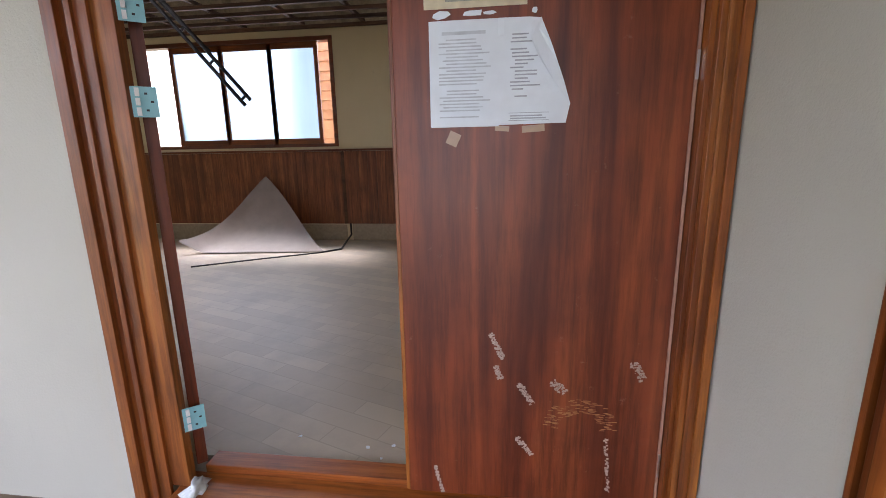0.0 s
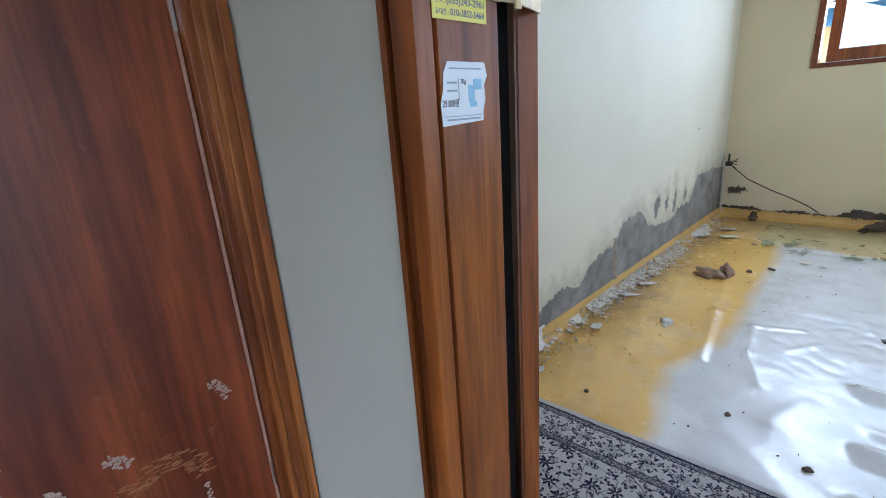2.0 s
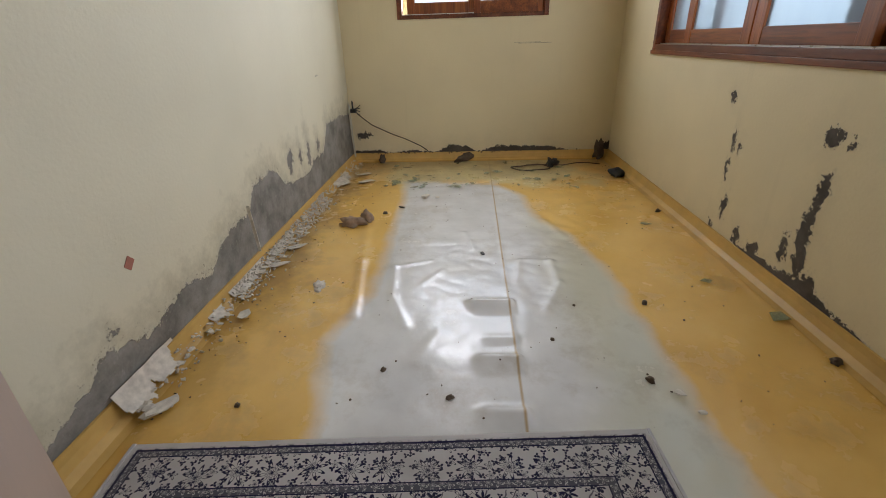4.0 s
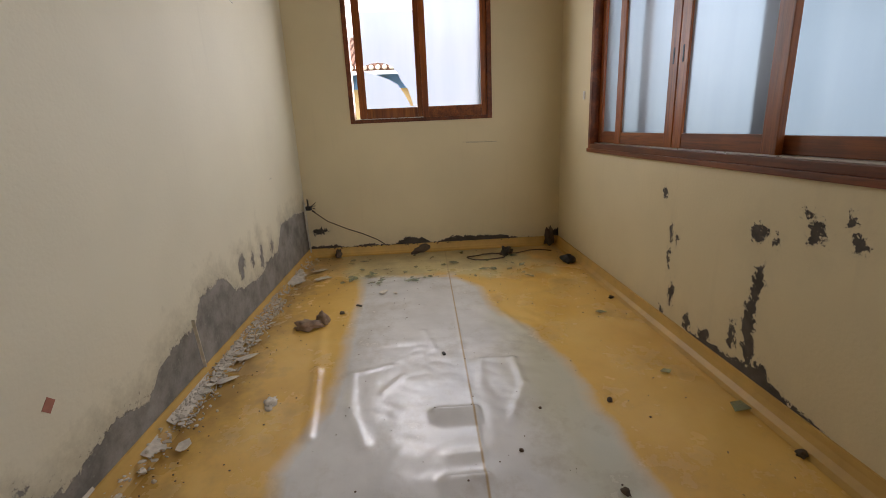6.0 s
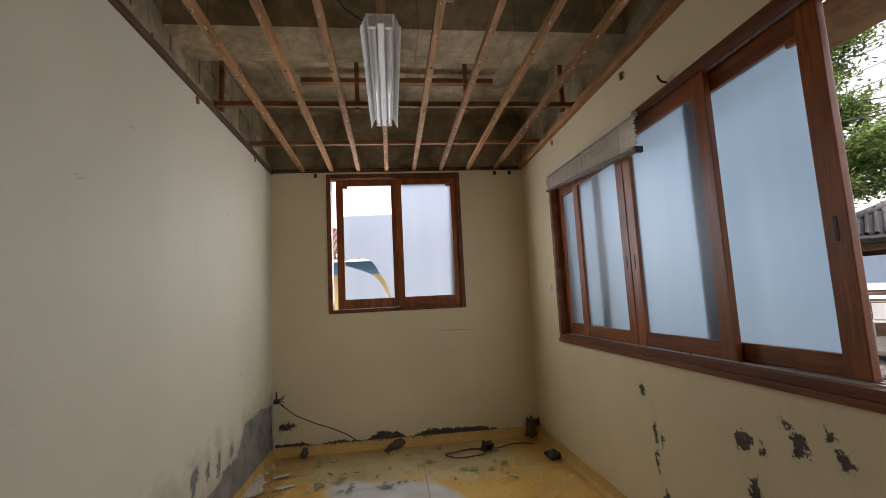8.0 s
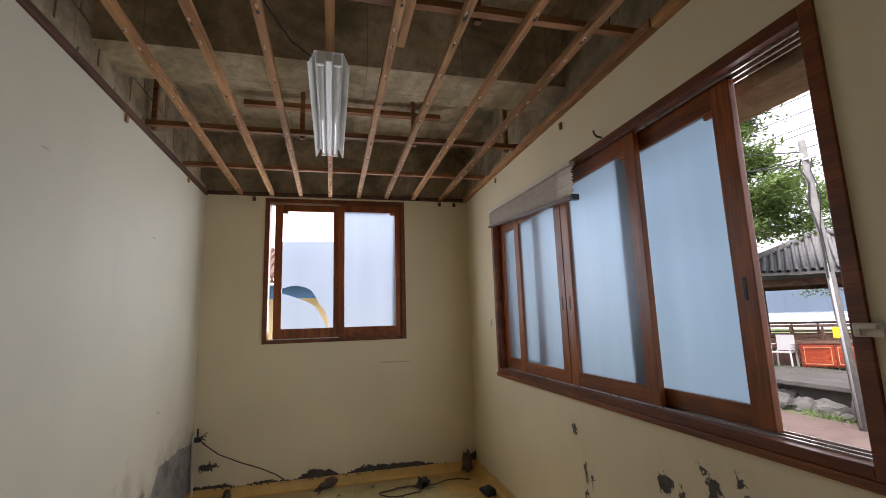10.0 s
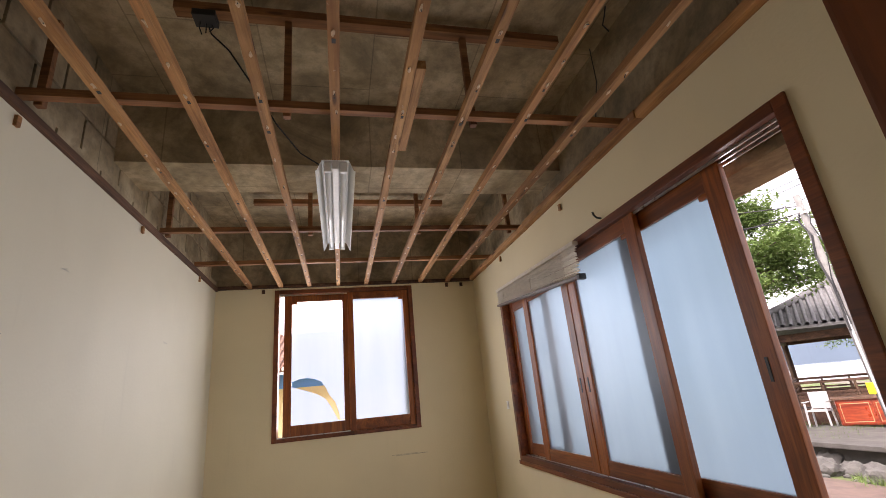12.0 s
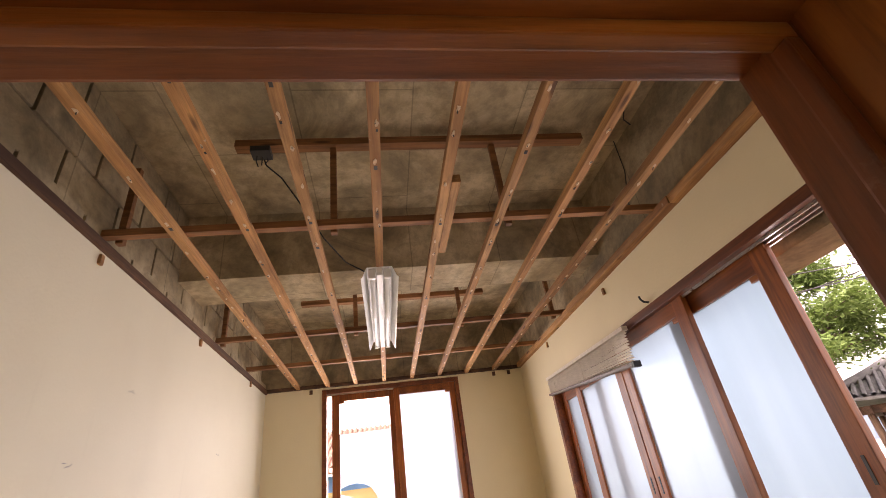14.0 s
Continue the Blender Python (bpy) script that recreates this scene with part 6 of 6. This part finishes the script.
# pavilion with a tiled roof
PX, PY, PZ = 11.3, -14.6, -0.02
pav = thing("pavilion", "open wooden pavilion with a grey tiled hip roof", "pavilion", (PX, PY, PZ), 38)
m_post = wood("weathered_post_wood", (0.07, 0.035, 0.02), (0.14, 0.075, 0.04), (0.22, 0.13, 0.075), "z", 0.7)
m_beam = wood("weathered_beam_wood", (0.06, 0.03, 0.018), (0.12, 0.06, 0.035), (0.19, 0.1, 0.06), "x", 0.7)
m_tile = plain("grey_roof_tile", (0.15, 0.15, 0.15), 0.75, 0, 0.3, 6, 0.004)
R, EZ = 1.75, 2.42
part("deck", boxes((-R - 0.15, R + 0.15, -R - 0.15, R + 0.15, 0.0, 0.42), bevel=0.02), m_beam, pav)
for sx in (-1, 1):
    for sy in (-1, 1):
        part("post", rod(bmesh.new(), (sx * R, sy * R, 0.42), (sx * R, sy * R, EZ), 0.095, 0.085, 14), m_post, pav, "", True)
for s in (-1, 1):
    part("lintel", boxes((-R - 0.25, R + 0.25, s * R - 0.07, s * R + 0.07, EZ - 0.2, EZ), bevel=0.01), m_beam, pav)
    part("lintel", boxes((s * R - 0.07, s * R + 0.07, -R - 0.25, R + 0.25, EZ - 0.2, EZ - 0.003), bevel=0.01), m_beam, pav)


def railing(a, c):
    a, c = Vector(a), Vector(c)
    for z, h in ((1.05, 0.07), (0.78, 0.05)):
        bm = bmesh.new()
        d = (c - a).normalized()
        s = Vector((-d.y, d.x, 0)) * 0.04
        vs8 = [bm.verts.new(p + q * s + Vector((0, 0, z + zz))) for p in (a, c) for q in (-1, 1) for zz in (0, h)]
        for f in ((0, 1, 3, 2), (4, 6, 7, 5), (0, 4, 5, 1), (2, 3, 7, 6), (0, 2, 6, 4), (1, 5, 7, 3)):
            bm.faces.new([vs8[i] for i in f])
        part("handrail", bm, m_beam, pav)
    for k in range(1, 5):
        p = a.lerp(c, k / 5)
        part("baluster", lathe([(0.03, 0.42), (0.035, 0.6), (0.055, 0.72), (0.035, 0.85), (0.03, 1.05)], 8), m_post, pav).location = (p.x, p.y, 0)
    bm = bmesh.new()
    d = (c - a).normalized()
    s = Vector((-d.y, d.x, 0)) * 0.015
    vs8 = [bm.verts.new(p + q * s + Vector((0, 0, z))) for p in (a, c) for q in (-1, 1) for z in (0.46, 0.74)]
    for f in ((0, 1, 3, 2), (4, 6, 7, 5), (0, 4, 5, 1), (2, 3, 7, 6), (0, 2, 6, 4), (1, 5, 7, 3)):
        bm.faces.new([vs8[i] for i in f])
    part("rail_panel", bm, m_beam, pav)


railing((-R, -R, 0), (R, -R, 0))
railing((R, -R, 0), (R, R, 0))
railing((-R, -R, 0), (-R, R, 0))
railing((-R, R, 0), (R, R, 0))
E0, APEX = R + 0.95, 1.75
for q in range(4):
    rot = Matrix.Rotation(q * math.pi / 2, 4, "Z")
    bm = bmesh.new()
    n = 12
    prev = None
    for i in range(n + 1):
        t = i / n
        half = E0 * (1 - t)
        z = EZ + 0.02 + APEX * (t ** 1.25) * 0.85 + 0.10 * (1 - t) ** 2
        lift = 0.18 * (1 - t)
        row = [bm.verts.new(rot @ Vector((half * u, -half, z + lift * abs(u) ** 3))) for u in (-1, -0.6, -0.25, 0.25, 0.6, 1)]
        if prev:
            for k in range(5):
                bm.faces.new((prev[k], prev[k + 1], row[k + 1], row[k]))
        prev = row
    bmesh.ops.remove_doubles(bm, verts=bm.verts[:], dist=0.001)
    bmesh.ops.solidify(bm, geom=bm.faces[:], thickness=0.07)
    side = part("roof_side", bm, m_tile, pav)
    k = -15
    while k <= 15:
        x = k * 0.18
        tmax = 1 - abs(x) / E0 - 0.02
        if tmax > 0.06:
            pts = []
            for i in range(9):
                t = tmax * i / 8
                half = E0 * (1 - t)
                u = x / half
                z = EZ + 0.02 + APEX * (t ** 1.25) * 0.85 + 0.10 * (1 - t) ** 2 + 0.18 * (1 - t) * abs(u) ** 3
                pts.append(rot @ Vector((x, -half - 0.02 * (i == 0), z + 0.045)))
            part("cover_tile", tube(bmesh.new(), pts, 0.05, 8), m_tile, side, "", True)
        k += 1
    pts = []
    for i in range(9):
        t = 0.97 * i / 8
        half = E0 * (1 - t)
        pts.append(rot @ Vector((half, -half, EZ + 0.02 + APEX * (t ** 1.25) * 0.85 + 0.1 * (1 - t) ** 2 + 0.18 * (1 - t) + 0.08)))
    part("hip_ridge", tube(bmesh.new(), pts, 0.10, 8), m_tile, pav, "", True)
part("finial", lathe([(0.18, 0), (0.2, 0.1), (0.1, 0.22), (0.14, 0.3), (0.03, 0.45)], 12), m_tile, pav).location = (0, 0, EZ + 1.5)

# lacquered chest and a plastic chair beside the pavilion
m_lac = wood("red_lacquer", (0.16, 0.02, 0.008), (0.26, 0.035, 0.012), (0.34, 0.06, 0.02), "x", 0.3, local=True)
chest = thing("lacquered_chest", "low red lacquered chest with framed door panels", "chest", (9.42, -12.35, 0.0), 40)
part("body", boxes((-1.0, 1.0, -0.25, 0.25, 0.08, 0.66), bevel=0.01), m_lac, chest)
part("top", boxes((-1.06, 1.06, -0.3, 0.3, 0.66, 0.71), bevel=0.012), m_beam, chest, "darker brown top board")
for k in range(3):
    x = -0.98 + 0.66 * k
    d = part("door", boxes((x + 0.01, x + 0.63, 0.252, 0.272, 0.11, 0.62), bevel=0.004), m_lac, chest)
    part("inlay", boxes((x + 0.05, x + 0.59, 0.2725, 0.278, 0.565, 0.58), (x + 0.05, x + 0.59, 0.2725, 0.278, 0.15, 0.165), (x + 0.05, x + 0.062, 0.2725, 0.278, 0.166, 0.564), (x + 0.578, x + 0.59, 0.2725, 0.278, 0.166, 0.564)), plain("pale_inlay", (0.5, 0.3, 0.16), 0.5), d)
chair = thing("plastic_chair", "white plastic chair standing by the pavilion", "chair", (10.55, -11.6, 0.0), 20)
m_pl = plain("white_plastic", (0.55, 0.55, 0.55), 0.5, 0, 0.06)
part("seat", boxes((-0.22, 0.22, -0.21, 0.21, 0.40, 0.43), bevel=0.012), m_pl, chair)
part("backrest", boxes((-0.21, 0.21, -0.23, -0.2, 0.45, 0.86), bevel=0.012), m_pl, chair)
for sx in (-1, 1):
    part("armrest", boxes((sx * 0.24 - 0.025, sx * 0.24 + 0.025, -0.2, 0.2, 0.61, 0.635), bevel=0.01), m_pl, chair)
    for sy in (-1, 1):
        part("leg", rod(bmesh.new(), (sx * 0.23, sy * 0.2, 0), (sx * 0.21, sy * 0.18, 0.6 if sy > 0 else 0.45), 0.022, 0.026, 8), m_pl, chair)

# utility pole and wires
pole = thing("utility_pole", "grey concrete utility pole with cables and a yellow marker", "utility pole", (6.452, -8.05, GZ), 0)
m_pole = plain("pole_concrete", (0.15, 0.148, 0.142), 0.9, 0, 0.25, 6, 0.004)
top = Vector((0.24, 0.0, 5.0))
part("shaft", rod(bmesh.new(), (0, 0, 0), top, 0.07, 0.056, 16), m_pole, pole, "", True)
part("sheath", rod(bmesh.new(), (0.005, 0.06, 0.1), (0.11, 0.058, 2.75), 0.022, 0.02, 10), plain("grey_conduit", (0.27, 0.28, 0.29), 0.5), pole, "pale grey cable sheath", True)
part("marker", boxes((0.07, 0.17, 0.075, 0.105, 1.5, 1.68), bevel=0.01), plain("marker_yellow", (0.6, 0.5, 0.02), 0.5), pole, "yellow marker band")
part("pole_cable", tube(bmesh.new(), [(0.1, 0.09, 2.5), (0.13, 0.07, 3.3), (0.23, 0.07, 3.8), (0.17, 0.07, 4.2), (0.3, 0.07, 4.5), (0.22, 0.05, 4.75)], 0.018), m_black, pole)
part("pole_cable", tube(bmesh.new(), [(0.06, 0.08, 2.6), (0.1, 0.08, 3.4), (0.02, 0.06, 4.0), (0.12, 0.06, 4.4), (0.1, 0.0, 4.7)], 0.012), m_black, pole)
part("cross_arm", boxes((0.0, 0.48, 0.03, 0.06, 4.62, 4.66)), m_steel, pole)
for q in range(3):
    part("insulator", lathe([(0.03, 0), (0.05, 0.05), (0.03, 0.1)], 8), m_white, pole).location = (0.05 + 0.19 * q, 0.045, 4.66)
lines = thing("overhead_wires", "thin dark overhead wires against the sky", "wires", (0, 0, 0))
P = Vector((6.68, -8.05, GZ + 4.65))
ends = [((14, -4.5, 6.4), 0.35), ((14.5, -5, 5.7), 0.4), ((15, -3.0, 7.5), 0.3), ((4.0, -18, 6.2), 0.2), ((3.0, -17, 5.2), 0.2)]
for k, (e, sag) in enumerate(ends):
    e = Vector(e)
    s = P + Vector((0, 0, 0.12 * (k % 3) - 0.1))
    pts = [s.lerp(e, t / 14) - Vector((0, 0, 4 * sag * (t / 14) * (1 - t / 14))) for t in range(15)]
    part("wire", tube(bmesh.new(), pts, 0.011 if k < 3 else 0.008, 5), m_black, lines)
for k in range(8):
    z = 6.0 + 0.42 * k + 0.1 * (k % 3)
    a, e = Vector((-6, -13 - 0.4 * k, z - 0.5)), Vector((30, -15.5 + 0.3 * k, z + 1.3))
    pts = [a.lerp(e, t / 20) - Vector((0, 0, 1.4 * (t / 20) * (1 - t / 20))) for t in range(21)]
    part("wire", tube(bmesh.new(), pts, 0.012, 4), m_black, lines)


# trees
def tree(x, y, z, height, crown, seed, leaves=5200, low=0.32, label="tall green pine-like tree with dense fine foliage"):
    r = random.Random(seed)
    t = thing("tree", label, "tree", (x, y, z))
    m_bark = plain("bark", (0.11, 0.085, 0.065), 0.95, 0, 0.3, 8, 0.01)
    bm = bmesh.new()
    pts = [Vector((0.12 * math.sin(k * 0.9 + seed), 0.1 * math.cos(k * 1.1), height * k / 8)) for k in range(9)]
    for a, c, k in zip(pts, pts[1:], range(8)):
        rod(bm, a, c, 0.2 * (1 - k / 9), 0.2 * (1 - (k + 1) / 9), 10)
    clumps = []
    for k in range(70):
        h = height * (low + (1 - low) * r.random())
        a = r.uniform(0, 6.28)
        reach = crown * (1.05 - 0.75 * max(0.0, (h / height - 0.3) / 0.7) ** 1.5) * r.uniform(0.45, 1.0)
        base = Vector((0, 0, h - reach * 0.15))
        tip = Vector((math.cos(a) * reach, math.sin(a) * reach, h + reach * r.uniform(-0.1, 0.25)))
        mid = base.lerp(tip, 0.5) + Vector((0, 0, reach * 0.1))
        rod(bm, base, mid, 0.05, 0.03, 6)
        rod(bm, mid, tip, 0.03, 0.008, 6)
        clumps += [(tip, 0.55), (mid.lerp(tip, 0.5), 0.5), (tip + Vector((r.uniform(-0.4, 0.4), r.uniform(-0.4, 0.4), r.uniform(-0.2, 0.3))), 0.42)]
    part("trunk", bm, m_bark, t)
    vs, fs = [], []
    per = leaves // len(clumps)
    for c, s in clumps:
        for _ in range(per):
            p = c + Vector((r.gauss(0, s * 0.55), r.gauss(0, s * 0.55), r.gauss(0, s * 0.3)))
            d = Vector((r.gauss(0, 1), r.gauss(0, 1), r.gauss(-0.1, 0.6))).normalized()
            w = d.cross(Vector((r.gauss(0, 1), r.gauss(0, 1), 1))).normalized()
            ln, wd = r.uniform(0.10, 0.2), r.uniform(0.018, 0.036)
            n = len(vs)
            vs += [p, p + d * ln * 0.5 + w * wd, p + d * ln, p + d * ln * 0.5 - w * wd]
            fs.append((n, n + 1, n + 2, n + 3))
    me = bpy.data.meshes.new("crown")
    me.from_pydata([tuple(v) for v in vs], [], fs)
    me.materials.append(m_leafy)
    ob = new("crown", me)
    ob.parent = t
    return t


m_leafy, nt, b = shader("green_foliage", 0.6, 0, 0.3)
rp = nt.nodes.new("ShaderNodeNewGeometry").outputs["Random Per Island"]
nt.links.new(ramp(nt, rp, (0.0, (0.05, 0.09, 0.02)), (0.5, (0.09, 0.15, 0.04)), (1.0, (0.15, 0.22, 0.075))), b.inputs["Base Color"])
glow_through = node(nt, "BsdfTranslucent", ("Color", (0.16, 0.24, 0.06, 1)))
leaf_mix = node(nt, "MixShader", (0, 0.35), (1, b.outputs[0]), (2, glow_through.outputs[0]))
nt.links.new(leaf_mix.outputs[0], nt.nodes["Material Output"].inputs[0])
tree(10.6, -10.4, 0.0, 8.2, 2.1, 1, 50000, 0.42)
tree(14.5, -21.0, 0.0, 6.5, 3.0, 2, 16000)
tree(8.0, -24.0, 0.0, 5.5, 2.6, 3, 12000)

# far shore: water, and hills with distance haze put into their blue-grey colour
m_sea = plain("pale_water", (0.3, 0.34, 0.38), 0.25, 0, 0.05, 0.05)
structure("water", boxes((-200, 255, -255, -45, GZ, GZ + 0.02)), m_sea, "pale still water beyond the village", "water")
bm = bmesh.new()
n = 80
ridge = [(-190 + 440 * k / n, 9 + 7 * noise.noise((k * 0.16, 2, 0)) + 3 * noise.noise((k * 0.5, 5, 0))) for k in range(n + 1)]
lo = [bm.verts.new((x, -240, GZ)) for x, h in ridge]
hi = [bm.verts.new((x, -246, max(3, h) * 1.9)) for x, h in ridge]
bk = [bm.verts.new((x, -254, GZ)) for x, h in ridge]
for k in range(n):
    bm.faces.new((lo[k], lo[k + 1], hi[k + 1], hi[k]))
    bm.faces.new((hi[k], hi[k + 1], bk[k + 1], bk[k]))
structure("far_hills", bm, plain("blue_grey_hills", (0.075, 0.105, 0.14), 1.0, 0, 0.08, 0.05), "hazy blue-grey hills beyond the water", "backdrop")

# neighbouring house seen past the end window
house = thing("neighbour_house", "yellow and blue painted house with a tiled roof", "house", (9.35, 0, GZ + 0.1))
m_yel = painted("sand_yellow_paint", (0.78, 0.62, 0.33))
part("wall", boxes((0, 5, -4.5, 9, -0.12, 2.38)), m_yel, house, "sand-yellow painted wall")
part("wall_band", boxes((-0.02, 5, -4.5, 9.02, 2.381, 2.62)), painted("sky_blue_paint", (0.17, 0.40, 0.85)), house, "sky-blue painted band")
roof = part("roof", slanted(-0.55, 2.6, -5, 9.5, 2.62, 3.62, 0.08), plain("brown_tile", (0.14, 0.07, 0.045), 0.7, 0, 0.3, 5, 0.01), house, "brown tiled roof")
me = mesh_of("eave_tile", lathe([(0.042, 0), (0.042, 0.02), (0.03, 0.025)], 12), plain("pale_eave_end", (0.55, 0.52, 0.45), 0.8))
me2 = mesh_of("roof_tile_row", rod(bmesh.new(), (0, 0, 0), (3.15, 0, 1.0), 0.04, 0.04, 8), plain("brown_ridge_tile", (0.16, 0.085, 0.055), 0.7, 0, 0.3, 5))
for k in range(64):
    y = -2.4 + 0.11 * k
    e = new("eave_tile", me)
    e.parent = roof
    e.matrix_local = pose(-0.56, y, 2.67, 0, -90, 0)
    if -1.5 < y < 4:
        e = new("roof_tile_row", me2)
        e.parent = roof
        e.location = (-0.55, y, 2.70)
yard = tagged(part("yard_wall", boxes((7.6, 7.75, -6, 1.35, GZ, 1.1), bevel=0.01), m_render), "low grey cement yard wall", "wall", kind="structure")
post = tagged(part("downpipe", rod(bmesh.new(), (X1 + 0.3, 0.93, GZ), (X1 + 0.3, 0.93, 3.3), 0.03, 0.03, 10), m_pl), "white plastic downpipe outside the window", "pipe")

# clad wall beyond the far window of the other room
clad = tagged(new("clad_wall"), "tan clapboard wall beyond the window", "wall", kind="structure")
me = mesh_of("clapboard", slanted(0, 0.9, -0.03, 0.0, 0, 0, 0.135), plain("tan_board", (0.50, 0.27, 0.17), 0.8, 0, 0.1, 8))
for k in range(18):
    e = new("clapboard", me)
    e.parent = clad
    e.matrix_local = pose(-2.95, RY1 + 1.15, 1.05 + 0.138 * k, -6, 0, 0)
part("backing", boxes((-2.95, -2.06, RY1 + 1.17, RY1 + 1.3, 0, 3.6)), m_block, clad)
structure("roof_edge", boxes((X0 - 0.3, X1 + 0.45, Y0 - 0.62, Y1 + 0.15, ZS + 0.151, ZS + 0.28)), m_render, "concrete roof edge projecting over the windows", "roof")

structure("window_lintel", boxes((WX0 - 0.1, WX1 + 0.1, Y0 - 0.44, Y0 - 0.175, WZ1 - 0.09, WZ1 + 0.26), bevel=0.012), concrete("lintel_concrete", 1.3), "rough concrete lintel over the long window", "lintel")

# daylight standing in the openings, plus unseen fill added from the hall's west
for name, at, target, w, h, power in (("daylight_window_1", (3.4, Y0 - 0.155, 1.82), (3.4, 0, 1.75), 2.6, 1.35, 7),
                                      ("daylight_window_2", (X1 + 0.27, 0.146, 2.12), (0, 0.146, 1.3), 1.25, 1.3, 8.5),
                                      ("daylight_entrance", (-0.6, -1.98, 1.1), (-0.6, 1, 1.1), 2.0, 2.1, 1.2),
                                      ("fill_hall_west", (HX0 - 0.1, -0.2, 1.15), (0, -0.2, 1.15), 1.9, 2.0, 0.4),
                                      ("daylight_window_3", (-3.1, RY1 + 0.19, 2.0), (-3.1, 0, 1.6), 2.0, 1.2, 5)):
    lt = new(name, bpy.data.lights.new(name, "AREA"))
    lt.data.shape, lt.data.size, lt.data.size_y, lt.data.energy = "RECTANGLE", w, h, power
    lt.data.color = (0.86, 0.94, 1.0)
    lt.matrix_world = look(at, target)
